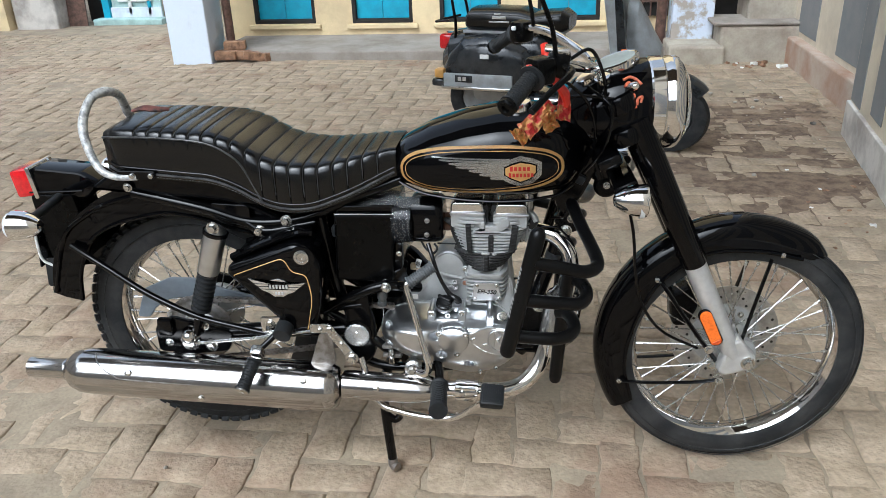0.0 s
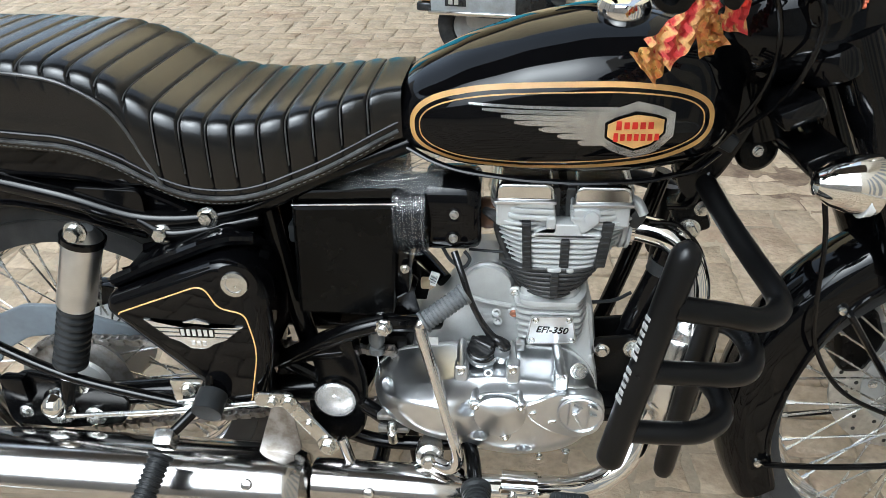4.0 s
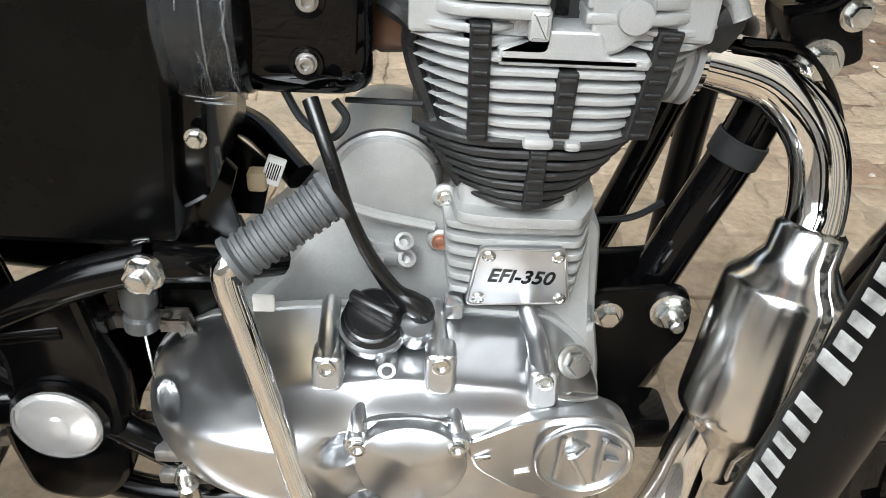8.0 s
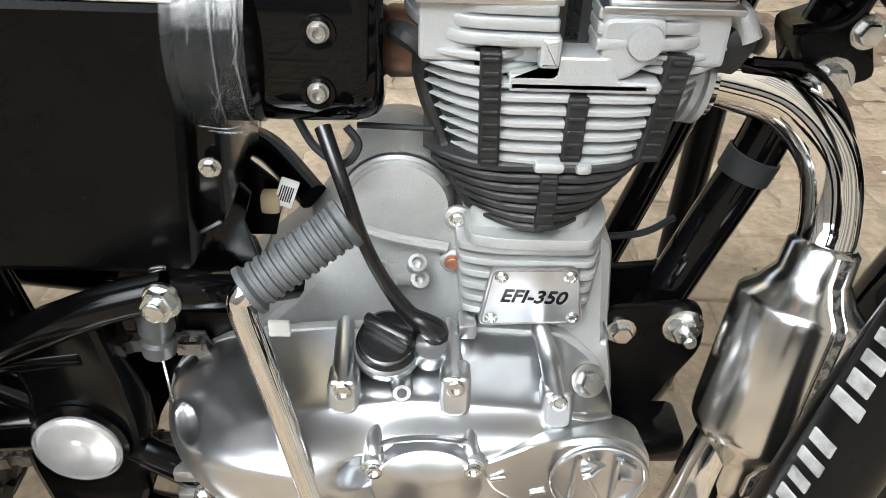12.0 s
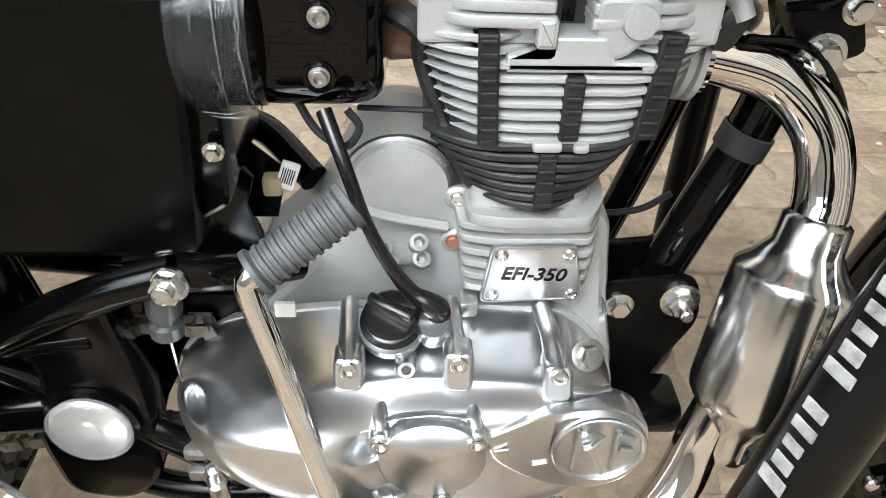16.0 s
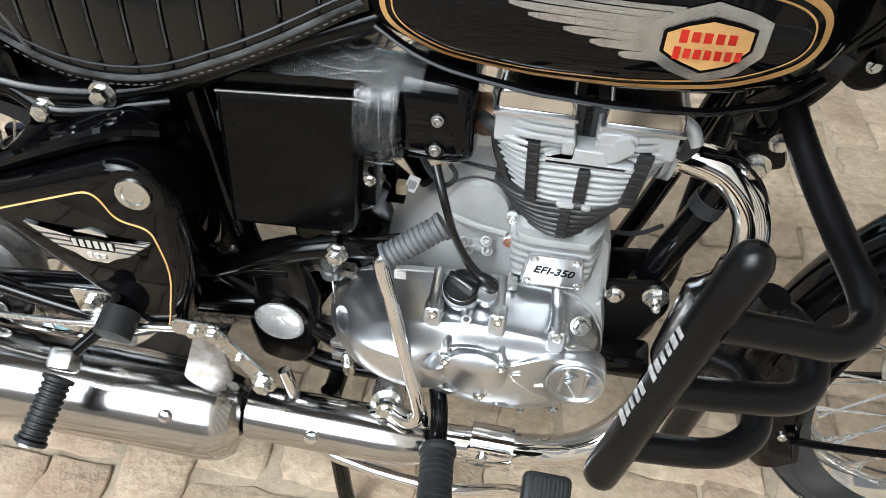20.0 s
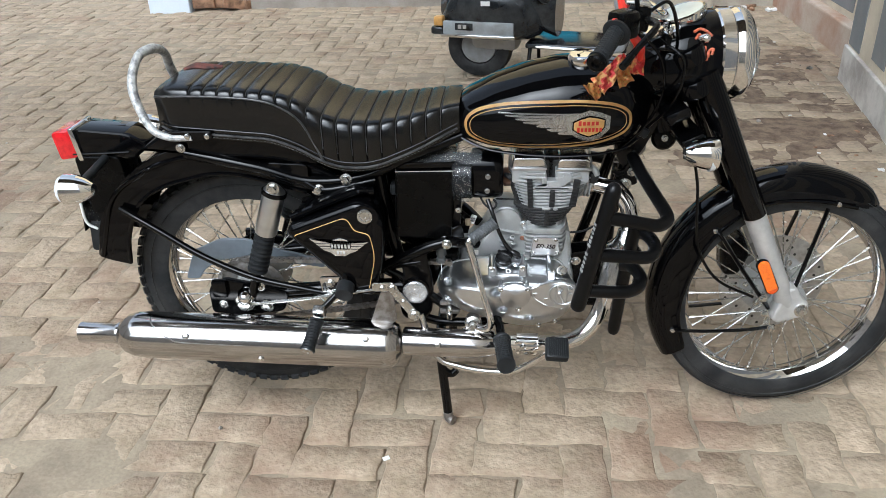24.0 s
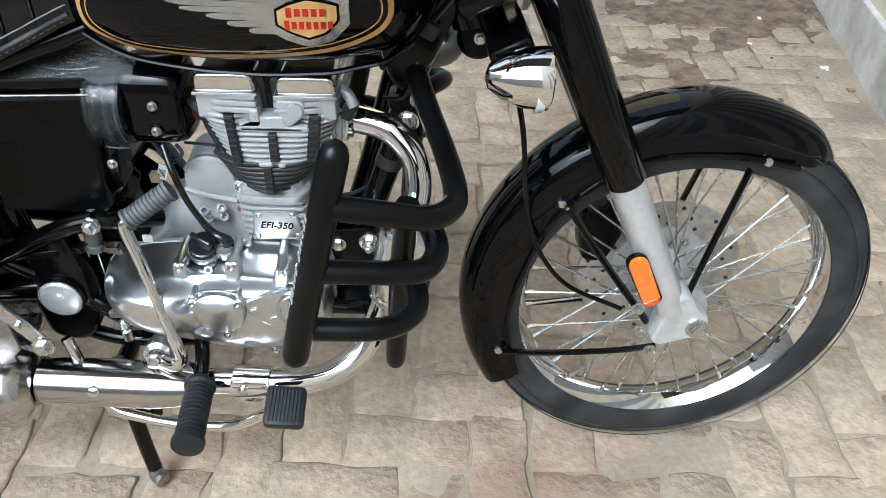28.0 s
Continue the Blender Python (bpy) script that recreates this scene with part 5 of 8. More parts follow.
bp("down_tube", tube([(1.0, 0, 0.80), (0.96, 0.0, 0.68), (0.938, 0.0, 0.59), (0.911, 0.0, 0.51), (0.893, 0.0, 0.455)], 0.0185, 18), M_BLACK, "gloss black down tube")
bp("down_tube_band", lathe([(0.019, 0), (0.0205, 0.001), (0.0205, 0.019), (0.019, 0.02)], (0.932, 0.0, 0.572), (0.3, 0, 0.95), 20, closed=True), M_RUBBER, "grey tape band")
bp("far_tube", tube([(0.94, 0.09, 0.70), (0.9, 0.09, 0.55), (0.86, 0.09, 0.42), (0.84, 0.09, 0.36)], 0.014, 12), M_FRAME)
bp("thin_cable", tube([(0.82, 0.02, 0.5), (0.87, 0.02, 0.505), (0.9, 0.03, 0.515)], 0.003, 8), M_RUBBER)
for s in TWO:
    mp = bp("engine_mount", plate(rounded([(0.838, 0.466), (0.915, 0.475), (0.925, 0.43), (0.89, 0.36), (0.865, 0.32), (0.84, 0.33), (0.83, 0.42)], 0.015), s * 0.032, s * 0.024, 0.002), M_SATIN, "black engine mounting plate")
    bolt((0.854, s * 0.032, 0.446), V(0, s, 0), 0.0085, 0.008, M_ZINC, mp)
    bolt((0.903, s * 0.032, 0.452), V(0, s, 0), 0.0115, 0.011, M_ZINC, mp)
    part("threaded_end", lathe([(0.0055, 0), (0.0055, 0.018), (0.004, 0.02)], (0.903, s * 0.037, 0.452), V(0, s, 0), 12), M_ZINC, mp)
bp("cradle_tube", tube([(0.85, 0, 0.30), (0.9, 0, 0.37), (0.89, 0, 0.45)], 0.02, 14), M_FRAME)
bp("lower_bracket", block((0.875, -0.05, 0.35), (0.08, 0.05, 0.03), 0.008), M_FRAME)
bo = bp("frame_bolt", lathe([(0.0125, 0), (0.013, 0.003), (0.012, 0.005)], (0.53, -0.122, 0.54), (-0.15, -1, 0.05), 24), M_ZINC, "zinc-plated frame bolt")
part("nut", lathe([(0.011, 0.004), (0.0115, 0.006), (0.0115, 0.011), (0.0105, 0.0125), (0.007, 0.0128)], (0.53, -0.122, 0.54), (-0.15, -1, 0.05), 6), M_ZINC, bo, smooth=False)
part("threaded_end", lathe([(0.007, 0.011), (0.007, 0.017), (0.0055, 0.018), (0.001, 0.018)], (0.53, -0.122, 0.54), (-0.15, -1, 0.05), 20), M_ZINC, bo)
# Swing arm pivot plate with its clear-capped round cover
for s in TWO:
    pv = bp("pivot_plate", plate(rounded([(0.405, 0.49), (0.475, 0.52), (0.488, 0.42), (0.485, 0.33), (0.455, 0.3), (0.405, 0.31), (0.395, 0.38), (0.415, 0.44)], 0.02), s * 0.075, s * 0.112, 0.006), M_FRAME, "black pivot plate")
    part("pivot_cap", lathe([(0.028, 0), (0.03, 0.004), (0.03, 0.006), (0.0275, 0.008), (0.01, 0.0085), (0.0085, 0.01), (0.001, 0.01)], (0.443, s * 0.112, 0.396), V(0, s, 0), 32), M_BADGE, pv, "silver round cap under plastic film")
    part("cap_film", lathe([(0.031, 0.004), (0.0325, 0.008), (0.0285, 0.0115), (0.0135, 0.0125), (0.001, 0.0128)], (0.443, s * 0.112, 0.396), V(0, s, 0), 32), M_CAPFILM, pv, "crinkled clear film").visible_shadow = False
    part("cap_ring", lathe([(0.031, 0.0), (0.0355, 0.001), (0.0355, 0.005), (0.031, 0.006)], (0.4445, s * 0.112, 0.399), V(0, s, 0), 32, closed=True), M_FRAME, pv)
bp("brake_switch", lathe([(0.009, 0), (0.012, 0.002), (0.012, 0.012), (0.009, 0.014), (0.009, 0.02), (0.0125, 0.022), (0.0125, 0.052), (0.01, 0.055)], (0.511, -0.1, 0.475), (0.05, 0, 1), 20), mat("grey_plastic", (0.05, 0.052, 0.052), 0.3, vary=0.1), "grey brake light switch")
bp("switch_tab", plate(rounded([(0.508, 0.525), (0.52, 0.528), (0.527, 0.55), (0.515, 0.548)], 0.003), -0.098, -0.101, 0.0005), M_ZINC)
bp("switch_spring", tube([(0.511, -0.1, 0.475), (0.512, -0.1, 0.42), (0.513, -0.1, 0.34)], 0.0012, 6), M_ZINC)
for z in (0.36, 0.335):
    bp("linkage", block((0.53, -0.1, z), (0.05, 0.03, 0.012), 0.003), M_STEEL)
bp("grease_nipple", lathe([(0.008, 0), (0.008, 0.02), (0.005, 0.022), (0.009, 0.03), (0.006, 0.04), (0.002, 0.042)], (0.53, -0.12, 0.318), (0, -0.1, 1), 14), M_ZINC)
bp("gearbox_back", block((0.53, 0.0, 0.40), (0.05, 0.12, 0.16), 0.015), M_SATIN)

# Side panel with badge
PANEL = rounded([(0.148, 0.594), (0.155, 0.616), (0.325, 0.682), (0.36, 0.672), (0.385, 0.63), (0.384, 0.53), (0.352, 0.424), (0.322, 0.421), (0.285, 0.452)], [0.022, 0.022, 0.03, 0.025, 0.03, 0.05, 0.025, 0.025, 0.03])
for s in TWO:
    pn = bp("side_panel", plate(PANEL, s * 0.085, s * 0.19, 0.018, seg=6), M_BLACK, "gloss black triangular side panel with gold pinstripe")
    flat = lambda x, z, l, s=s: V(x, s * (0.1902 + l), z)
    line = rounded([(0.168, 0.594), (0.30, 0.645), (0.316, 0.608), (0.352, 0.600), (0.362, 0.54), (0.339, 0.442), (0.312, 0.446)], [0.008, 0.018, 0.012, 0.012, 0.03, 0.02, 0.015])
    start = min(range(len(line)), key=lambda k: line[k][0])
    low = min(range(len(line)), key=lambda k: line[k][1])
    run = [line[(start + k) % len(line)] for k in range((low - start) % len(line) + 1)]
    part("pinstripe", tube([flat(x, z, 0.0006) for x, z in run], 0.0011, 6, smooth=False), M_GOLD, pn)
    part("lock", lathe([(0.017, 0), (0.019, 0.002), (0.018, 0.007), (0.012, 0.008), (0.011, 0.006), (0.001, 0.006)], (0.345, s * 0.186, 0.647), V(0.05, s, 0.05), 24), M_ZINC, pn, "round key lock")
    part("lock_recess", lathe([(0.02, -0.004), (0.031, 0.0006), (0.026, 0.002), (0.02, 0.0012)], (0.345, s * 0.188, 0.645), V(0, s, 0), 28, closed=True), M_BLACK, pn)
    bz = 0.5685
    body = part("model_badge", plate(rounded([(0.205, bz + 0.019), (0.258, bz + 0.008), (0.262, bz + 0.016), (0.28, bz + 0.021), (0.298, bz + 0.016), (0.302, bz + 0.008), (0.348, bz + 0.011), (0.318, bz - 0.014), (0.302, bz - 0.02), (0.29, bz - 0.028), (0.266, bz - 0.028), (0.254, bz - 0.018), (0.238, bz - 0.012)], 0.002, 2), s * 0.19, s * 0.1925, 0.0008), M_BADGE, pn, "silver winged model badge")
    for k in range(3):
        for d in TWO:
            part("wing_groove", block((0.28 + d * (0.046 - 0.004 * k), s * 0.1927, bz + 0.006 - 0.007 * k), (0.05 - 0.012 * k, 0.0008, 0.0016), 0), M_FRAME, pn, smooth=False)
    part("badge_field", plate(rounded([(0.254, bz + 0.006), (0.28, bz + 0.011), (0.306, bz + 0.006), (0.304, bz - 0.009), (0.256, bz - 0.009)], 0.002, 2), s * 0.1922, s * 0.1931, 0.0002), M_FRAME, pn)
    for k in range(6):
        part("raised_mark", block((0.2595 + 0.0082 * k, s * 0.1933, bz - 0.0005), (0.0052, 0.0012, 0.0105), 0.0003), M_SILVERLINE, pn, smooth=False)
    for k in range(3):
        part("raised_mark", block((0.272 + 0.008 * k, s * 0.193, bz - 0.0185), (0.0052, 0.0012, 0.007), 0.0003), M_SILVERLINE, pn, smooth=False)
    part("top_lip", tube([(0.16, s * 0.16, 0.628), (0.24, s * 0.16, 0.664), (0.32, s * 0.155, 0.694), (0.36, s * 0.14, 0.69)], 0.01, 10), M_BLACK, pn)
    bolt((0.222, s * 0.118, 0.683), V(0, s, 0.1), 0.011, 0.012, M_ZINC, bike)
    bolt((0.291, s * 0.112, 0.707), V(0, s, 0.1), 0.0105, 0.012, M_ZINC, bike)
    bp("tool_box_lid", plate(rounded([(0.16, 0.63), (0.22, 0.665), (0.32, 0.70), (0.35, 0.69), (0.33, 0.66)], 0.012), s * 0.08, s * 0.15, 0.012), M_BLACK)
bp("shock_bracket", plate(rounded([(0.10, 0.75), (0.2, 0.745), (0.2, 0.68), (0.15, 0.69), (0.115, 0.7)], 0.012), -0.105, -0.112, 0.002), M_FRAME)

# Air box, intake in film, throttle body
def box_y(x):
    """The air box's outer face, which slants inwards towards the front."""
    return -0.109 + (x - 0.405) * 0.22


def slanted(bm, keep=0.0):
    """Shears a shape built at y = -0.106 onto the slanted face."""
    for v in bm.verts:
        if v.co.y < keep:
            v.co.y += box_y(v.co.x) + 0.106
    return bm


ab = bp("air_box", slanted(plate(rounded([(0.409, 0.724), (0.553, 0.7135), (0.537, 0.527), (0.401, 0.549)], [0.004, 0.01, 0.012, 0.006]), 0.08, -0.106, 0.006)), M_SATIN, "satin black sheet-metal air box")
part("box_lip", slanted(tube([(0.41, -0.1035, 0.7245), (0.48, -0.104, 0.7195), (0.55, -0.1035, 0.714)], 0.0015, 8, smooth=False)), M_BADGE, ab, "bright silver upper edge")
part("box_top", slanted(plate(rounded([(0.415, 0.724), (0.42, 0.742), (0.55, 0.735), (0.553, 0.716)], 0.005), 0.075, -0.095, 0.004)), M_FRAME, ab)
part("box_side", plate(rounded([(0.54, 0.69), (0.566, 0.68), (0.56, 0.56), (0.535, 0.545)], 0.008), 0.06, -0.062, 0.004), M_FRAME, ab)
bolt((0.556, -0.07, 0.607), RIGHT, 0.005, 0.006, M_ZINC, ab)
ib = bp("intake_boot", lathe([(0.052, -0.016), (0.056, -0.012), (0.0565, 0.028), (0.05, 0.032)], (0.562, -0.03, 0.683), (1, 0, 0), 36), M_FRAME, "rubber intake boot")
rnd = random.Random(5)
prof = [(0.057 + rnd.uniform(0, 0.002), 0.0042 * k - 0.014) for k in range(12)]
fb = lathe(prof + [(r - 0.0006, h) for r, h in reversed(prof)], (0.558, -0.031, 0.683), (1, 0, 0), 48, closed=True)
for v in fb.verts:
    v.co += V(0, 1, 1) * 0.002 * (noise.noise(v.co * 45)) + V(0, 0, 0.0)
fl = part("plastic_film", fb, M_FILM, ib, "clear plastic film round the intake")
fl.visible_shadow = False
fb = bmesh.new()
rows = []
for i in range(22):
    x = 0.415 + 0.2 * i / 21
    rows.append([fb.verts.new((x, -0.09 + 0.15 * j / 11, 0.744 + 0.014 * math.sin(math.pi * j / 11) * (0.4 + i / 21) + 0.011 * noise.noise(V(x * 30, j * 0.7, 2.0)) - 0.004 * (i > 15))) for j in range(12)])
for r, s_ in zip(rows, rows[1:]):
    for j in range(11):
        fb.faces.new((r[j], r[j + 1], s_[j + 1], s_[j]))
bmesh.ops.solidify(fb, geom=fb.faces[:], thickness=0.0006)
fl = part("plastic_film", fb, M_SHEET, ab, "crumpled clear plastic film over the air box")
fl.visible_shadow = False
loops = []
for x, g in ((0.5875, 0.93), (0.589, 0.975), (0.593, 0.995), (0.6, 1.0), (0.622, 1.0), (0.638, 1.0), (0.648, 0.99), (0.656, 0.965), (0.662, 0.92), (0.6655, 0.85), (0.667, 0.75)):
    loops.append([(x, -0.021 + 0.0495 * g * math.copysign(abs(math.cos(a)) ** 0.62, math.cos(a)), 0.687 + 0.0585 * g * math.copysign(abs(math.sin(a)) ** 0.62, math.sin(a))) for a in (2 * math.pi * k / 56 for k in range(56))])
tb = bp("throttle_cover", rings(bmesh.new(), loops), M_BLACK, "gloss black throttle body cover", angle=60)
for p in ((0.63, -0.0695, 0.697), (0.628, -0.0695, 0.6595)):
    part("screw_recess", lathe([(0.0075, 0), (0.0108, 0.0006), (0.0104, 0.0022), (0.0075, 0.0015)], p, RIGHT, 20, closed=True), M_BLACK, tb)
    bolt(p, RIGHT, 0.0054, 0.006, M_STEEL, tb, "allen")
bp("intake_stub", lathe([(0.022, 0), (0.024, 0.004), (0.019, 0.012), (0.024, 0.02), (0.023, 0.04)], (0.65, -0.01, 0.672), (1, 0, 0), 24), mat("copper_brown_stub", (0.2, 0.11, 0.07), 0.4, 0.5, vary=0.1), "brown intake flange")
bp("sensor_lead", tube([(0.61, -0.05, 0.634), (0.622, -0.055, 0.615), (0.64, -0.06, 0.606), (0.65, -0.055, 0.617), (0.642, -0.05, 0.628)], 0.0028, 8), M_RUBBER)
bp("vent_tube", tube([(0.648, -0.03, 0.62), (0.67, -0.04, 0.624), (0.7, -0.05, 0.628)], 0.0022, 8), M_RUBBER)
bp("wiring_tag", block((0.587, 0.012, 0.541), (0.0145, 0.003, 0.025), 0.001, Matrix.Rotation(0.35, 3, "Y")), M_WHITE, "white printed wiring tag")
for k in range(6):
    bp("tag_bar", block((0.5826 + 0.0017 * k, 0.0102, 0.5425 - 0.0006 * k), (0.0008, 0.0004, 0.014), 0, Matrix.Rotation(0.35, 3, "Y")), M_FRAME, smooth=False)
bp("connector", block((0.574, 0.014, 0.532), (0.015, 0.014, 0.017), 0.003), mat("tan_connector", (0.4, 0.32, 0.2), 0.5), "tan plastic connector")
bp("rubber_flap", plate([(0.54, 0.575), (0.583, 0.535), (0.572, 0.49), (0.53, 0.49)], 0.034, 0.03, 0.0008), M_SATIN)
bp("battery_strap", block((0.405, -0.06, 0.665), (0.03, 0.04, 0.03), 0.006), M_RUBBER)

bp("inner_panel", plate([(0.517, 0.592), (0.546, 0.583), (0.567, 0.557), (0.56, 0.534), (0.567, 0.5), (0.547, 0.474), (0.497, 0.472)], -0.014, -0.02, 0.001), M_FRAME, "black inner panel")
bp("sprocket_cover", plate([(0.478, 0.483), (0.553, 0.476), (0.545, 0.427), (0.501, 0.405), (0.476, 0.357), (0.463, 0.317), (0.461, 0.394)], -0.04, -0.046, 0.001), M_FRAME, "black sprocket cover")
# pale tubes along the film's folds paint in the glints on its creases
rnd = random.Random(21)
for k in range(7):
    x0, y0 = rnd.uniform(0.42, 0.56), rnd.uniform(-0.095, -0.01)
    pts = [(x0 + 0.022 * j + rnd.uniform(-0.006, 0.006), y0 + rnd.uniform(-0.014, 0.014) + 0.006 * j * rnd.uniform(-1, 1), 0.7475 + 0.011 * math.sin(math.pi * min(1, max(0, (y0 + 0.09) / 0.15))) + rnd.uniform(-0.003, 0.006)) for j in range(rnd.randint(3, 5))]
    part("film_crease", tube(pts, rnd.uniform(0.0004, 0.0009), 6), M_CREASE, ab)
rs = random.Random(3)
part("film_seam", tube([V(0.5855 + rs.uniform(-0.0012, 0.0012), -0.031 + (0.0582 + rs.uniform(-0.001, 0.0015)) * math.cos(a), 0.683 + (0.0582 + rs.uniform(-0.001, 0.0015)) * math.sin(a)) for a in np.linspace(1.5, 5.0, 34).tolist()], 0.0008, 6, n=2), M_CREASE, ib, "gathered edge of the film")
part("film_crease", tube([V(0.566 + 0.007 * math.cos((a - 3.2) * 1.2), -0.031 + 0.0588 * math.cos(a), 0.683 + 0.0588 * math.sin(a)) for a in np.linspace(2.3, 4.3, 14).tolist()], 0.0007, 6), M_CREASE, ib)
rc = random.Random(77)
for k in range(7):
    a0, x0, sw = rc.uniform(2.2, 4.6), rc.uniform(0.553, 0.58), rc.uniform(-0.012, 0.012)
    ln_ = rc.uniform(0.3, 0.9)
    part("film_crease", tube([V(min(0.588, max(0.545, x0 + sw * math.sin(2.4 * u))), -0.031 + 0.0592 * math.cos(a0 + ln_ * u), 0.683 + 0.0592 * math.sin(a0 + ln_ * u)) for u in np.linspace(0, 1, 7).tolist()], rc.uniform(0.0003, 0.0007), 6), M_CREASE, ib)
for k in range(9):
    y0, z0 = rc.uniform(-0.085, 0.0), rc.uniform(0.0, 0.008)
    part("film_crease", tube([V(0.43 + 0.165 * u, y0 + 0.02 * math.sin(3 * u + k), 0.746 + z0 + 0.009 * u + 0.004 * math.sin(5 * u + k)) for u in np.linspace(rc.uniform(0, 0.3), rc.uniform(0.6, 1), 8).tolist()], rc.uniform(0.0004, 0.0009), 6), M_CREASE, ab)
for k in range(4):
    a = 3.9 + 0.16 * k
    part("film_crease", tube([V(0.556 + 0.003 * k, -0.036 + 0.0588 * math.cos(a), 0.68 + 0.0588 * math.sin(a)), V(0.572, -0.036 + 0.0592 * math.cos(a + 0.05), 0.68 + 0.0592 * math.sin(a + 0.05)), V(0.582, -0.036 + 0.0588 * math.cos(a - 0.04), 0.68 + 0.0588 * math.sin(a - 0.04))], 0.0005, 6), M_CREASE, ib)
# stitching along the seat's welt
b = bmesh.new()
for k in range(84):
    x = -0.12 + 0.0081 * k
    w_, lo, hi = seat_at(x)
    d = seat_at(x + 0.004)[1] - seat_at(x - 0.004)[1]
    block((x, -(w_ * 1.03 + 0.0045), lo + 0.0065), (0.0045, 0.001, 0.0009), 0, Matrix.Rotation(-math.atan2(d, 0.008), 3, "Y"), b)
tagged(part("stitching", b, M_STITCH, seat, "pale stitches", smooth=False), kind="stuff")

# Engine
crankcase = bp("crankcase", plate(rounded([(0.545, 0.34), (0.53, 0.44), (0.575, 0.478), (0.612, 0.515), (0.648, 0.585), (0.69, 0.588), (0.72, 0.56), (0.735, 0.565), (0.825, 0.56), (0.835, 0.47), (0.85, 0.40), (0.84, 0.31), (0.75, 0.265), (0.62, 0.275)], 0.02), 0.09, -0.062, 0.008), M_CAST, "silver-grey cast crankcase")
part("starter_housing", lathe([(0.02, -0.03), (0.036, -0.028), (0.038, 0.04), (0.034, 0.05), (0.02, 0.052), (0.001, 0.052)], (0.676, -0.012, 0.575), RIGHT, 32), M_CAST, crankcase, "round starter housing")
# Polished tube laid where the housing's curved edge shows a highlight
part("housing_rim", tube([V(0.676 + 0.037 * math.cos(q), -0.055, 0.575 + 0.037 * math.sin(q)) for q in np.linspace(0.5, 2.7, 12).tolist()], 0.0035, 8), M_POLISH, crankcase, "polished arc for the highlight on the starter housing's edge")
part("case_rib", tube([(0.64, -0.062, 0.565), (0.67, -0.066, 0.556), (0.71, -0.066, 0.548)], 0.004, 8), M_CAST, crankcase)
part("case_rib", tube([(0.725, -0.063, 0.56), (0.728, -0.066, 0.53), (0.726, -0.066, 0.5)], 0.005, 8), M_CAST, crankcase)
for x, z in ((0.716, 0.572), (0.714, 0.537)):
    part("case_boss", lathe([(0.0085, 0), (0.009, 0.004), (0.007, 0.006), (0.001, 0.006)], (x, -0.062, z), RIGHT, 16), M_CAST, crankcase)
    bolt((x, -0.068, z), RIGHT, 0.0048, 0.003, mat("copper_washer", (0.4, 0.2, 0.13), 0.4, 0.8) if z < 0.55 else M_ZINC, crankcase, "allen")
for x, z in ((0.663, 0.53), (0.688, 0.535), (0.69, 0.521), (0.668, 0.518)):
    part("clamp_screw", lathe([(0.006, 0), (0.0065, 0.012), (0.004, 0.013), (0.003, 0.006)], (x, -0.07, z), (0.15, -0.7, 0.7), 14), M_CAST, crankcase)
part("neutral_sensor", block((0.676, -0.068, 0.526), (0.03, 0.016, 0.012), 0.004), M_CAST, crankcase)

# Polished right-hand cover
COVER = rounded([(0.494, 0.385), (0.506, 0.43), (0.538, 0.456), (0.60, 0.468), (0.70, 0.474), (0.80, 0.468), (0.828, 0.445), (0.847, 0.40), (0.849, 0.36), (0.838, 0.312), (0.80, 0.286), (0.73, 0.272), (0.66, 0.283), (0.61, 0.300), (0.55, 0.322), (0.508, 0.348)], 0.03, 6)


def swell(x, z, cx, cz, a, b_, h, tilt=0.0, k=3.0):
    """A soft-shouldered bulge of height h."""
    u, v = (x - cx) * math.cos(tilt) + (z - cz) * math.sin(tilt), -(x - cx) * math.sin(tilt) + (z - cz) * math.cos(tilt)
    return h / (1 + (math.hypot(u / a, v / b_)) ** (2 * k))


def ease(t):
    t = min(1.0, max(0.0, t))
    return t * t * (3 - 2 * t)


def pit(x, z, cx, cz, a, b_, h, tilt=0.0, k=0.6):
    """A flat-bottomed hollow of depth h with a rounded rim."""
    u, v = (x - cx) * math.cos(tilt) + (z - cz) * math.sin(tilt), -(x - cx) * math.sin(tilt) + (z - cz) * math.cos(tilt)
    return h * ease((1 - math.hypot(u / a, v / b_)) / k)


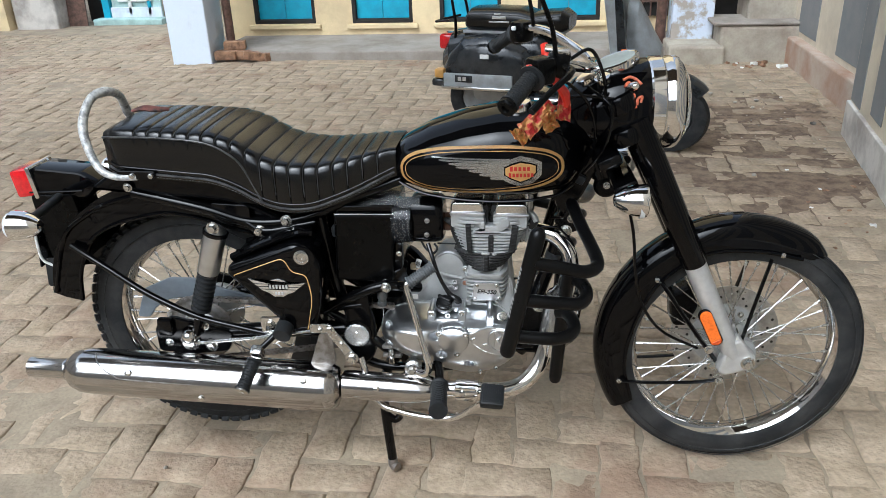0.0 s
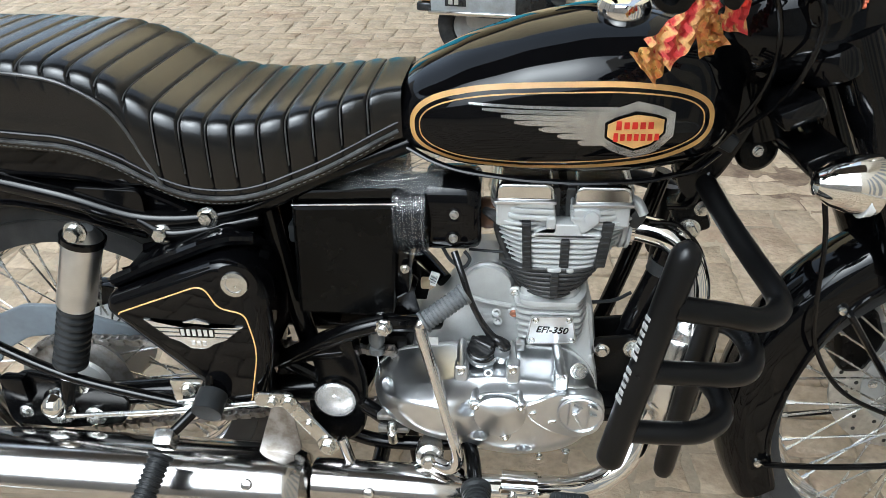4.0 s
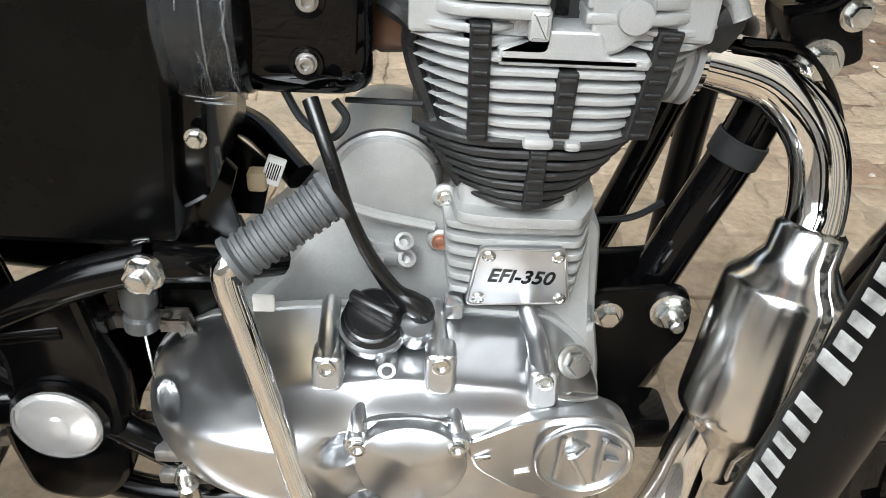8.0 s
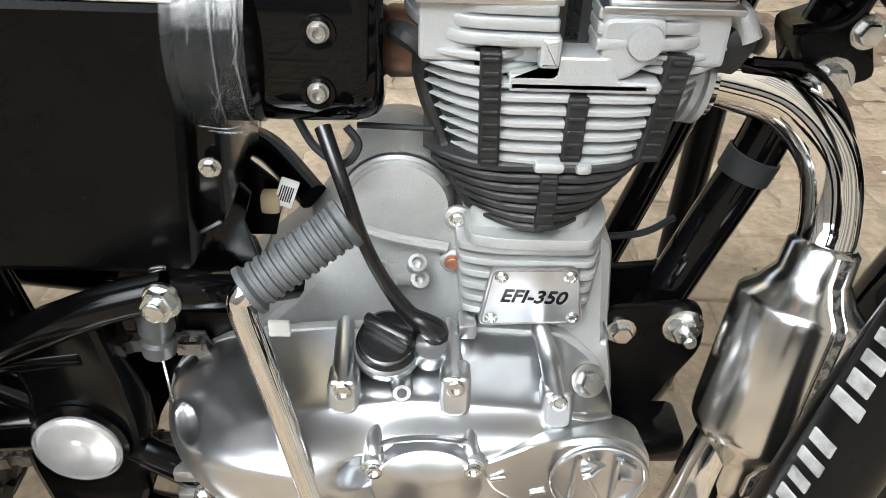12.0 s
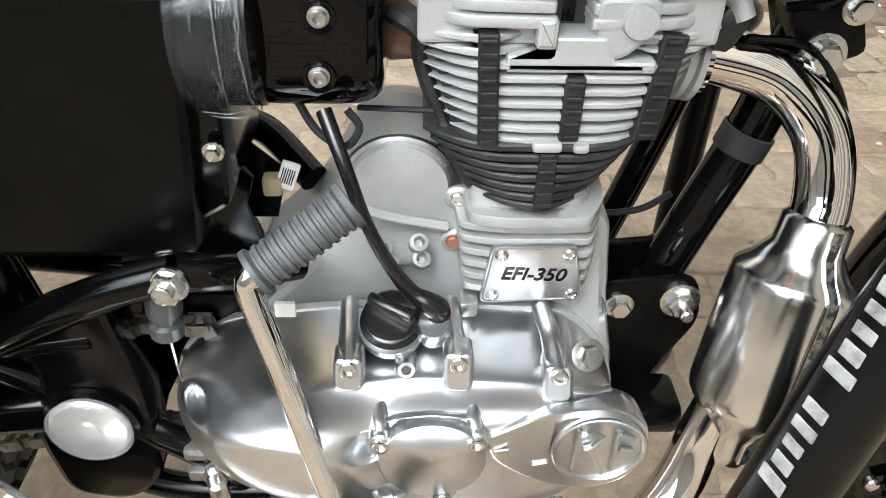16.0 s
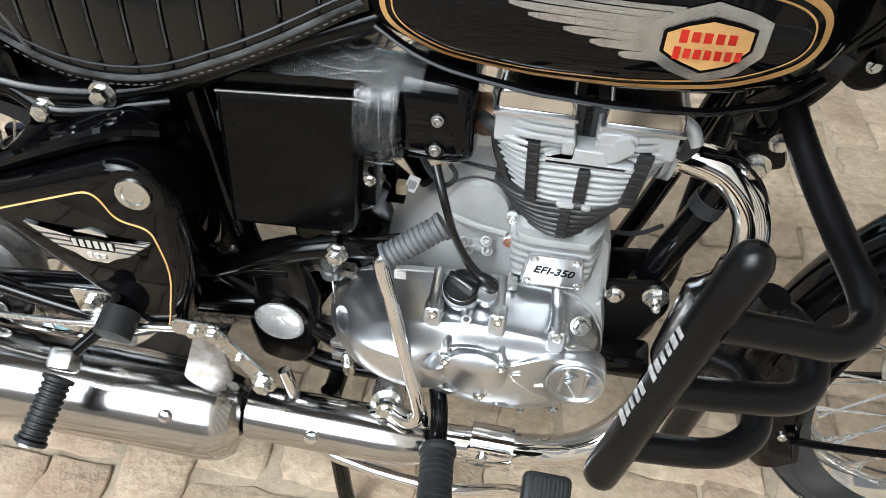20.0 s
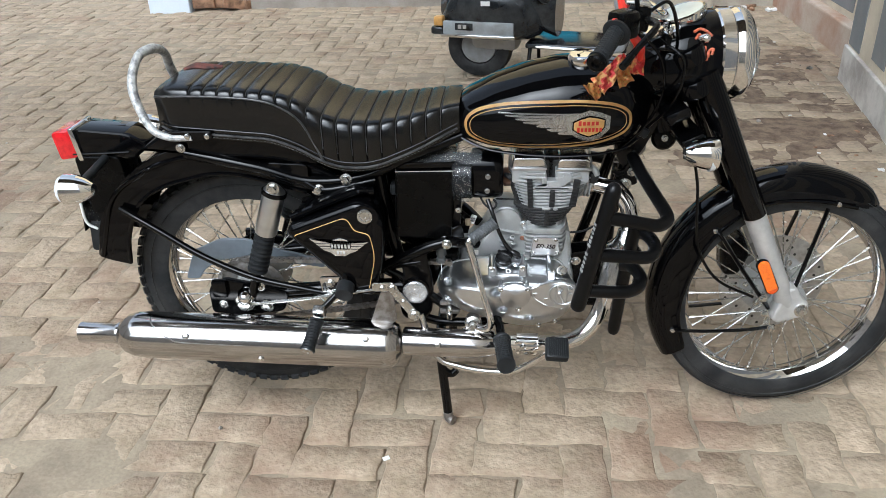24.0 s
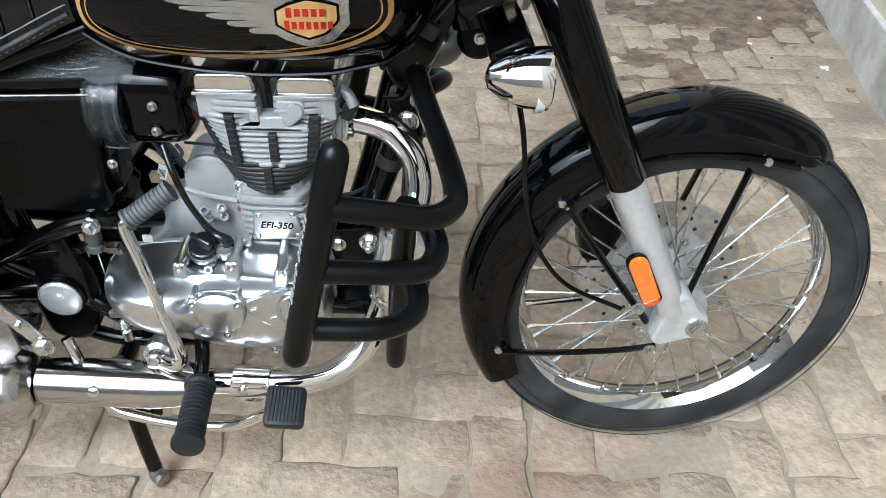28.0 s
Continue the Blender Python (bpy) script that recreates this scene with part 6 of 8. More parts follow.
def cover_y(x, z, s):
    """How far the cover stands out: a domed lobe behind, a flat shelf on top, a level face."""
    t = (1 - s) / 0.2
    shelf = t if t < 0.8 else (1.0 if t > 1.2 else 1 - (1.2 - t) ** 2 / 0.8)
    dome = max(0.0, 1 - s ** 6) ** 0.55
    up = ease((z - 0.40) / 0.03) * ease((x - 0.55) / 0.05)
    y = 0.06 + 0.062 * (dome + (shelf - dome) * up)
    y += max(swell(x, z, 0.592, 0.388, 0.085, 0.062, 0.026, -0.25, 2.5), swell(x, z, 0.74, 0.372, 0.14, 0.07, 0.014, 0, 5)) * (1 - s ** 4)
    y += swell(x, z, 0.604, 0.382, 0.066, 0.03, 0.0035, -0.4, 5)
    # screw wells, the hollow above the lid, the pocket on the shelf and the sunk corner
    for cx, cz, a, b_, h, q in ((0.531, 0.418, 0.014, 0.012, 0.013, 0.6), (0.53, 0.366, 0.014, 0.011, 0.012, -0.4), (0.653, 0.402, 0.015, 0.013, 0.012, 0.0), (0.667, 0.348, 0.015, 0.011, 0.014, -0.2), (0.735, 0.322, 0.012, 0.009, 0.01, 0.0)):
        y -= pit(x, z, cx, cz, a, b_, h, q)
    y -= 0.006 * ease((x - 0.728) / 0.004) * ease((0.778 - x) / 0.004) * ease((z - 0.4625) / 0.003) * ease((0.4735 - z) / 0.002)
    y -= 0.02 * ease((x - 0.798) / 0.008) * ease((z - 0.441 + (x - 0.8) * 0.25) / 0.006) * (1 - s ** 8)
    return -y


ring_ = [Vector(p) for p in COVER]
run_ = [0.0]
for p, q in zip(ring_, ring_[1:] + ring_[:1]):
    run_.append(run_[-1] + (q - p).length)
rim_ = [(float(np.interp(run_[-1] * k / 360, run_, [p.x for p in ring_ + ring_[:1]])), float(np.interp(run_[-1] * k / 360, run_, [p.y for p in ring_ + ring_[:1]]))) for k in range(360)]
loops = []
for i in range(62):
    s_ = math.sin(math.pi / 2 * (1 - i / 61.5))
    loops.append([V(0.685 + (x - 0.685) * s_, cover_y(0.685 + (x - 0.685) * s_, 0.385 + (z - 0.385) * s_, s_), 0.385 + (z - 0.385) * s_) for x, z in rim_])
loops = [[V(p.x, -0.056, p.z) for p in loops[0]]] + loops
cover = bp("engine_cover", rings(bmesh.new(), loops), M_POLISH, "polished aluminium engine side cover", angle=60)
part("cover_gasket", plate([(0.685 + (x - 0.685) * 1.012, 0.385 + (z - 0.385) * 1.012) for x, z in COVER], -0.056, -0.064, 0.001), M_CAST, cover, "flange of the cover")
part("round_lid", lathe([(0.0375, -0.03), (0.0375, 0.004), (0.0365, 0.0062), (0.035, 0.0068), (0.001, 0.0072)], (0.699, -0.138, 0.392), RIGHT, 56), M_POLISH, cover, "flat round access lid")
pad = part("oval_pad", plate(rounded([(0.734, 0.409), (0.778, 0.434), (0.818, 0.44), (0.846, 0.428), (0.85, 0.398), (0.842, 0.366), (0.815, 0.352), (0.775, 0.36), (0.742, 0.384)], [0.008, 0.04, 0.03, 0.02, 0.03, 0.03, 0.03, 0.03, 0.01], 8), -0.115, -0.1385, 0.0022), M_POLISH, cover, "raised oval pad")
part("emblem_ring", lathe([(0.0335, 0.0), (0.0335, 0.0022), (0.0325, 0.003), (0.0305, 0.003), (0.0295, 0.0022), (0.0295, 0.0)], (0.815, -0.138, 0.397), RIGHT, 56, closed=True), M_POLISH, cover, "raised ring of the cast emblem")
for p in ([(0.798, 0.378), (0.8, 0.418)], [(0.806, 0.416), (0.816, 0.41), (0.81, 0.4), (0.804, 0.398)], [(0.806, 0.398), (0.819, 0.372)], [(0.826, 0.376), (0.827, 0.416)], [(0.829, 0.414), (0.838, 0.408)], [(0.829, 0.398), (0.838, 0.396)]):
    part("emblem_stroke", tube([(x, -0.1388, z) for x, z in p], 0.0021, 8, smooth=False), M_POLISH, cover)
for x, z in ((0.747, 0.396), (0.775, 0.382)):
    part("cast_dash", block((x, -0.1392, z), (0.011, 0.002, 0.003), 0.0008, Matrix.Rotation(-0.25, 3, "Y")), M_ZINC, cover)
part("cover_ridge", tube([(0.668, -0.135, 0.424), (0.678, -0.14, 0.433), (0.699, -0.141, 0.4365), (0.718, -0.14, 0.433), (0.724, -0.136, 0.428)], 0.0022, 8), M_POLISH, cover)
part("corner_ridge", tube([(0.792, -0.128, 0.447), (0.81, -0.126, 0.442), (0.826, -0.118, 0.437)], 0.0025, 8), M_POLISH, cover)
# bolt towers: a rib along the shelf, and at its end a rounded lug with the screw
for x, z, x0, big in ((0.6415, 0.469, 0.638, 1.0), (0.717, 0.4735, 0.7135, 1.25), (0.787, 0.4615, 0.781, 1.2)):
    part("bolt_rib", tube([(x0, -0.064, 0.4755), (x0, -0.07, 0.4765), ((x + x0) / 2, -0.1, 0.4755), (x, -0.128, z + 0.001)], [0.005, 0.0068, 0.0072, 0.0085], 16), M_POLISH, cover)
    part("bolt_lug", plate(rounded([(x - 0.0105, z + 0.009), (x + 0.0105, z + 0.009), (x + 0.0105, z - 0.022 * big), (x - 0.0105, z - 0.022 * big)], [0.006, 0.006, 0.0102, 0.0102], 6), -0.11, -0.131, 0.003), M_POLISH, cover, angle=50)
    bolt((x, -0.13, z + 0.0015), (0, -1, 0.15), 0.0062, 0.005, M_ZINC, cover, "allen")
part("small_lug", lathe([(0.009, -0.03), (0.0075, -0.004), (0.006, 0.0), (0.0038, 0.0), (0.003, -0.004)], (0.681, -0.126, 0.464), (0.05, -1, 0.3), 20), M_POLISH, cover)
# Black disc painted in as the shade inside the lug's hole
part("lug_hole", lathe([(0.0036, 0), (0.0036, 0.0006), (0.001, 0.0007)], (0.681, -0.1265, 0.464), (0.05, -1, 0.3), 14), M_BARREL_SHADE, cover)
for x, z in ((0.664, 0.409), (0.7285, 0.4105), (0.707, 0.353)):
    part("bolt_boss", lathe([(0.0095, -0.02), (0.0098, 0.0), (0.0085, 0.0022), (0.006, 0.0022)], (x, -0.1405, z), RIGHT, 20), M_POLISH, cover)
    bolt((x, -0.1425, z), RIGHT, 0.0058, 0.0048, M_ZINC, cover, "allen")
for x, z in ((0.664, 0.414), (0.7285, 0.416)):
    part("bolt_rib", tube([(x, -0.135, z), (x - 0.001, -0.131, z + 0.012), (x, -0.124, z + 0.02)], [0.0065, 0.0055, 0.0035], 12), M_POLISH, cover)
for x, z in ((0.76, 0.292), (0.80, 0.305)):
    bolt((x, -0.112, z), (0, -1, -0.4), 0.0055, 0.005, M_ZINC, cover, "allen")
bolt((0.814, -0.097, 0.4515), (0.25, -1, 0.45), 0.0092, 0.01, M_ZINC, cover, "hex", "drain_plug")
part("lug", block((0.727, -0.068, 0.478), (0.014, 0.02, 0.014), 0.003), M_POLISH, cover)
oc = bp("oil_filler_cap", lathe([(0.0225, -0.02), (0.0225, 0.0), (0.02, 0.003), (0.02, 0.01), (0.0175, 0.0125), (0.001, 0.013)], (0.67, -0.098, 0.486), (0.02, -0.4, 0.92), 32), M_PLASTIC, "black oil filler cap with a grip bar")
part("grip_bar", block(V(0.67, -0.098, 0.486) + V(0.02, -0.4, 0.92).normalized() * 0.018, (0.036, 0.008, 0.016), 0.003, Matrix.Rotation(0.4, 3, "X") @ Matrix.Rotation(-0.5, 3, "Z")), M_PLASTIC, oc)
part("filler_neck", lathe([(0.0235, -0.012), (0.0245, -0.006), (0.0235, -0.003)], (0.67, -0.098, 0.484), (0.02, -0.4, 0.92), 32), M_POLISH, cover)
part("hose_socket", lathe([(0.0125, -0.014), (0.013, -0.002), (0.011, 0.002)], (0.7, -0.1, 0.484), (0.02, -0.4, 0.92), 24), M_POLISH, cover)
bp("breather_hose", tube([(0.702, -0.094, 0.483), (0.703, -0.094, 0.493), (0.695, -0.094, 0.5), (0.684, -0.092, 0.508), (0.668, -0.09, 0.533), (0.654, -0.088, 0.565), (0.641, -0.08, 0.604), (0.628, -0.06, 0.632)], [0.0095, 0.0095, 0.0085, 0.0062, 0.0048, 0.0046, 0.005, 0.0055], 16), M_PLASTIC, "black rubber breather hose")
bp("hose_clip", block((0.6, -0.118, 0.514), (0.014, 0.004, 0.012), 0.001), M_WHITE)

# the lower face of the cover bellies out
for ob in [cover, *cover.children]:
    for v in ob.data.vertices:
        if v.co.y < -0.062:
            d = (-0.062 - v.co.y) * (0.06 + 0.3 * ease((0.475 - v.co.z) / 0.07) * ease((v.co.z - 0.27) / 0.03))
            v.co += V(0, -d, 1.1 * d)
for ob in [crankcase, *crankcase.children]:
    for v in ob.data.vertices:
        if v.co.y < -0.05 and v.co.z > 0.46:
            v.co += V(0.067 * (v.co.x - 0.69), 0.026, -0.067 * (0.85 - v.co.z))

# Cylinder: neck, black barrel, head with its fins


def fin(xl, xr, half, z0, z1, side=0.03, cut=0.045):
    """A cooling fin: flat front from xl to xr, its ends swept back."""
    pts = rounded([(xl - side * 0.3, half), (xl - side * 0.3, -half + cut), (xl - 0.002, -half + 0.006), (xl + 0.02, -half), (xr, -half), (xr + side, -half + cut), (xr + side, half)], [0.01, 0.03, 0.006, 0.01, 0.006, 0.02, 0.01], 4)
    return plate(pts, z0, z1, 0.0005, axis="z")


neck = bp("cylinder_base", fin(0.728, 0.8, 0.07, 0.49, 0.58, 0.012, 0.02), M_CAST, "silver cylinder base")
for i in range(6):
    z = 0.495 + 0.0108 * i
    part("base_fin", fin(0.724 - 0.001 * i, 0.812 - 0.001 * abs(i - 3), 0.0775, z, z + 0.0052, 0.012, 0.03), M_CAST, neck)
part("collar", fin(0.726, 0.806, 0.084, 0.557, 0.565, 0.016, 0.03), M_CAST, neck)
def swept_fin(xl, xr, front, z, half, sweep=0.028, point=0.0006):
    """A cast fin whose ends sweep back and thin out to a point."""
    loops = []
    for x in [xl + d for d in (0, 0.005, 0.012, 0.022, 0.034, 0.05)] + [xl + (xr - xl) * 0.5] + [xr - d for d in (0.045, 0.028, 0.014, 0.005, 0)]:
        u, w = min(1.0, (x - xl) / 0.05), min(1.0, (xr - x) / 0.045)
        y = front + sweep * (1 - u) ** 2 + sweep * 1.1 * (1 - w) ** 2
        h = point + (half - point) * min(ease(u * 1.5), ease(0.25 + w * 1.5))
        loops.append([(x, y, z - h * 0.55), (x, y, z + h * 0.55), (x, y + 0.0016, z + h), (x, 0.06, z + h), (x, 0.06, z - h), (x, y + 0.0016, z - h)])
    return rings(bmesh.new(), loops)


barrel = bp("cylinder_barrel", plate(rounded([(0.735, 0.56), (0.72, 0.62), (0.825, 0.62), (0.805, 0.56)], 0.006), 0.06, -0.055, 0.003), M_BARREL_SHADE, "black painted finned cylinder barrel")
for i in range(7):
    t = i / 6
    part("barrel_fin", swept_fin(0.724 - 0.032 * t, 0.812 + 0.034 * t, -0.0765 - 0.002 * t, 0.5675 + 0.0079 * i, 0.0029, 0.03, 0.0016), M_BARREL_SHADE, barrel)
# The silver head's core is coloured black as shade between its fins
head = bp("cylinder_head", plate(rounded([(0.712, 0.612), (0.7, 0.66), (0.694, 0.732), (0.866, 0.732), (0.85, 0.66), (0.828, 0.612)], 0.006), 0.06, -0.05, 0.003), M_BARREL_SHADE, "cast aluminium cylinder head, its core blackened for shade between fins")
for i in range(7):
    z = 0.6185 + 0.0085 * i
    t = i / 6
    part("head_fin", swept_fin(0.709 - 0.021 * t, 0.846 + 0.024 * t, -0.0765, z, 0.0024), M_FIN, head)
for i, z in enumerate((0.678, 0.6868)):
    part("head_fin", swept_fin(0.6855 - 0.003 * i, 0.7665, -0.0775, z, 0.0027, 0.022), M_FIN, head)
    part("head_fin", swept_fin(0.81, 0.8755 + 0.002 * i, -0.0765, z, 0.0025, 0.022), M_FIN, head)


def half_fin(xl, xr, front, z0, z1, left):
    """Half of a cooling fin, its outer end swept back."""
    if left:
        pts = rounded([(xl - 0.004, 0.07), (xl - 0.004, front + 0.05), (xl + 0.026, front + 0.003), (xr, front), (xr, 0.07)], [0.01, 0.03, 0.02, 0.003, 0.004], 5)
    else:
        pts = rounded([(xl, 0.07), (xl, front), (xr - 0.03, front + 0.002), (xr, front + 0.04), (xr, 0.07)], [0.004, 0.003, 0.02, 0.02, 0.01], 5)
    return plate(pts, z0, z1, 0.0014, axis="z")


for i, z in enumerate((0.6935, 0.7022, 0.7105)):
    part("head_step", half_fin(0.682 + 0.0015 * i, 0.7705 - 0.001 * i, -0.0785 + 0.0022 * i, z, z + 0.0074, True), M_FIN, head)
    part("head_step", half_fin(0.791, 0.8805 + 0.001 * i, -0.0765 + 0.002 * i, z - 0.001, z + 0.006, False), M_FIN, head)
for xa, xb, zb in ((0.688, 0.769, 0.72), (0.792, 0.872, 0.717)):
    part("head_core", plate(rounded([(xa, 0.68), (xa, zb), (xb, zb), (xb, 0.68)], 0.004), 0.06, -0.067, 0.003), M_FIN, head)
part("head_face", plate(rounded([(0.742, 0.6655), (0.742, 0.677), (0.769, 0.677), (0.769, 0.6885), (0.802, 0.6885), (0.808, 0.6735), (0.834, 0.6735), (0.834, 0.6655)], 0.0025, 3), -0.05, -0.0765, 0.0022), M_FIN, head)
part("head_lip", plate(rounded([(0.7585, 0.681), (0.7585, 0.7), (0.7715, 0.7), (0.7715, 0.681)], 0.003, 3), -0.05, -0.0795, 0.003), M_FIN, head)
part("stud_boss", plate(rounded([(0.796, 0.6735), (0.793, 0.712), (0.832, 0.712), (0.832, 0.6905), (0.812, 0.6735)], 0.008, 4), -0.05, -0.0755, 0.003), M_FIN, head)
part("stud_cap", lathe([(0.011, 0), (0.011, 0.002), (0.0102, 0.0042), (0.001, 0.005)], (0.8195, -0.0752, 0.6985), RIGHT, 28), M_FIN, head)
part("boss", block((0.772, -0.0755, 0.6165), (0.02, 0.012, 0.008), 0.003), M_FIN, head)
part("stud_end", block((0.794, -0.0775, 0.6155), (0.011, 0.008, 0.007), 0.003), M_CAST, head)
for xa, xb, za in ((0.688, 0.769, 0.7195), (0.795, 0.874, 0.7165)):
    part("rocker_cover", plate(rounded([(xa, za), (xa + 0.002, za + 0.027), (xb - 0.002, za + 0.027), (xb, za)], [0.0055, 0.012, 0.012, 0.0055], 7), 0.06, -0.071, 0.0052, seg=5), M_STAINLESS, head, "polished rocker cover", angle=50)
    part("cover_joint", plate(rounded([(xa - 0.002, za - 0.003), (xa - 0.002, za + 0.001), (xb + 0.002, za + 0.001), (xb + 0.002, za - 0.003)], 0.001, 2), 0.06, -0.0735, 0.0008), M_POLISH, head)
# Black block fills the gap between the rocker covers as painted shade
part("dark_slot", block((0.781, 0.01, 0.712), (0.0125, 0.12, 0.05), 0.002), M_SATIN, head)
# black rubber dampers pushed between the fins, ribbed along their length
for k, quad in enumerate(([(0.724, 0.691), (0.737, 0.691), (0.74, 0.6165), (0.727, 0.6165)], [(0.779, 0.6635), (0.792, 0.6635), (0.7915, 0.62), (0.7785, 0.62)], [(0.836, 0.69), (0.852, 0.689), (0.843, 0.619), (0.827, 0.6185)], [(0.7675, 0.612), (0.779, 0.612), (0.7795, 0.57), (0.7665, 0.57)])):
    y = (-0.0795, -0.079, -0.074, -0.081)[k]
    dm = part("rubber_damper", plate(rounded(quad, 0.0015, 2), y + 0.012, y, 0.0016), M_DAMPER, head, "black rubber fin damper", smooth=False)
    z1, z0 = quad[0][1], quad[3][1]
    n_ = round((z1 - z0) / 0.0085)
    for j in range(n_):
        t = (j + 0.5) / n_
        xc = (quad[0][0] + quad[1][0]) / 2 * (1 - t) + (quad[3][0] + quad[2][0]) / 2 * t
        part("damper_rib", block((xc, y - 0.0004, z1 + (z0 - z1) * t), (0.0105, 0.003, 0.0032), 0.001), M_DAMPER, dm, smooth=False)
part("left_gasket", tube([(0.672, -0.04, 0.69), (0.682, -0.052, 0.69), (0.69, -0.055, 0.682), (0.689, -0.045, 0.665), (0.695, -0.044, 0.645), (0.704, -0.046, 0.622), (0.708, -0.048, 0.61), (0.716, -0.05, 0.59), (0.726, -0.05, 0.572)], [0.006, 0.008, 0.006, 0.005, 0.006, 0.005, 0.007, 0.005, 0.004], 8), M_DAMPER, head)
part("right_damper", block((0.884, -0.035, 0.683), (0.024, 0.03, 0.03), 0.008, Matrix.Rotation(0.5, 3, "Y")), M_DAMPER, head)
part("spark_plug_cap", tube([(0.87, -0.03, 0.71), (0.885, -0.04, 0.705), (0.893, -0.045, 0.69)], 0.008, 12), M_CAST, head)
ep = part("exhaust_port", lathe([(0.028, 0), (0.03, 0.004)] + [p for k in range(4) for p in ((0.027, 0.008 + 0.0085 * k), (0.032, 0.009 + 0.0085 * k), (0.032, 0.0135 + 0.0085 * k), (0.027, 0.0145 + 0.0085 * k))] + [(0.026, 0.044)], (0.842, -0.005, 0.655), (1, 0, -0.12), 28), M_FIN, head, "finned exhaust port")

# Engine plate with raised writing
pl = bp("engine_plate", plate(rounded([(0.733, 0.491), (0.7405, 0.541), (0.800, 0.542), (0.8085, 0.494)], 0.006), -0.078, -0.0835, 0.0015), M_POLISH, "brushed metal engine plate with black lettering")
for x, z in ((0.7475, 0.534), (0.795, 0.535), (0.7425, 0.4985), (0.80, 0.5)):
    part("plate_screw", lathe([(0.0042, 0), (0.0048, 0.001), (0.003, 0.0024), (0.0024, 0.0012), (0.001, 0.0012)], (x, -0.0835, z), RIGHT, 16), M_ZINC, pl)
part("plate_border", tube([(x, -0.0838, z) for x, z in rounded([(0.735, 0.4925), (0.742, 0.5395), (0.799, 0.5405), (0.8065, 0.4955)], 0.006)], 0.0007, 6, closed=True, smooth=False), M_STEEL, pl)
cu = bpy.data.curves.new("lettering", "FONT")
cu.body, cu.size, cu.extrude, cu.align_x, cu.align_y, cu.shear, cu.offset = "EFI-350", 0.0152, 0.0004, "CENTER", "CENTER", 0.25, 0.0003
tmp = bpy.data.objects.new("lettering", cu)
scene.collection.objects.link(tmp)
bpy.context.view_layer.update()
me = bpy.data.meshes.new_from_object(tmp.evaluated_get(bpy.context.evaluated_depsgraph_get()))
bpy.data.objects.remove(tmp)
me.transform(Matrix.Translation((0.7705, -0.0838, 0.517)) @ Matrix.Rotation(radians(2), 4, "Y") @ Matrix.Rotation(radians(90), 4, "X"))
me.materials.clear()
me.materials.append(M_FRAME)
lt = new("lettering", me)
lt.parent = pl
lt["label"] = "slanted black letters reading EFI-350"

# the cylinder stands less far out than the engine cover
for ob in [neck, *neck.children, pl, *pl.children]:
    for v in ob.data.vertices:
        if v.co.y < 0:
            d = -v.co.y * 0.13
            v.co += V((v.co.x - 0.69) * d / 0.42, d, (v.co.z - 0.85) * d / 0.42)

# Kick starter
kick = bp("kick_lever", tube([(0.598, -0.176, 0.333), (0.625, -0.192, 0.336), (0.638, -0.193, 0.352), (0.636, -0.192, 0.38), (0.618, -0.175, 0.44), (0.598, -0.157, 0.51), (0.586, -0.147, 0.55), (0.587, -0.144, 0.562), (0.6, -0.138, 0.57)], [0.011, 0.0105, 0.0095, 0.0085, 0.0085, 0.0085, 0.009, 0.0085, 0.008], 16), M_CHROME, "chrome kick-start lever")
part("pedal_rubber", ribbed((0.589, -0.142, 0.562), (0.648, -0.116, 0.597), 0.0148, 10, 0.1, 1.12), M_GREYRUB, kick, "ribbed grey rubber sleeve")
part("boss", lathe([(0.02, -0.03), (0.022, -0.008), (0.021, 0.008), (0.014, 0.012), (0.012, 0.017), (0.001, 0.017)], (0.594, -0.166, 0.336), (0.1, -1, 0.25), 24), M_ZINC, kick, "splined boss with its clamp bolt")
part("clamp", block((0.602, -0.168, 0.32), (0.026, 0.02, 0.03), 0.006, Matrix.Rotation(-0.5, 3, "Y")), M_ZINC, kick)
bolt((0.594, -0.186, 0.34), (0.1, -1, 0.25), 0.008, 0.006, M_ZINC, kick)
part("shaft", tube([(0.594, -0.1, 0.335), (0.594, -0.17, 0.335)], 0.012, 16), M_ZINC, kick)

# Exhaust
muffler = bp("muffler", lathe([(0.023, 0.004), (0.0265, 0.0), (0.0265, 0.095), (0.029, 0.1), (0.029, 0.108), (0.034, 0.112), (0.0497, 0.13), (0.0578, 0.152), (0.0594, 0.165), (0.0599, 0.175), (0.0605, 0.19), (0.0626, 0.5), (0.0632, 0.79), (0.0632, 0.8), (0.0621, 0.815), (0.0594, 0.827), (0.0497, 0.842), (0.034, 0.848), (0.03, 0.85)], (-0.437, -0.196, 0.305), (1, 0, -0.02), 48), M_MUFFLER, "long mirror-polished chrome muffler")
part("guard_seam", tube([V(x, -0.196 - 0.0612 * math.cos(q), 0.305 - 0.02 * (x + 0.437) + 0.0612 * math.sin(q)) for x, q in ((-0.235, 1.45), (-0.225, 1.1), (-0.205, 0.75), (-0.17, 0.45), (-0.13, 0.32), (0.1, 0.3), (0.33, 0.3))], 0.0014, 6), M_STEEL, muffler, "seam of the chrome guard")
for x, y, z in ((-0.13, -0.247, 0.335), (0.331, -0.242, 0.333), (0.06, -0.2555, 0.275)):
    bolt((x, y, z), (0, -1, 0.7 if z > 0.3 else -0.3), 0.0085, 0.006, M_CHROME, muffler, "dome")
part("bracket", plate(rounded([(0.335, 0.345), (0.368, 0.44), (0.398, 0.445), (0.405, 0.36), (0.38, 0.335)], 0.008), -0.188, -0.192, 0.0012), M_STEEL, muffler, "dull steel gusset bracket", smooth=False)
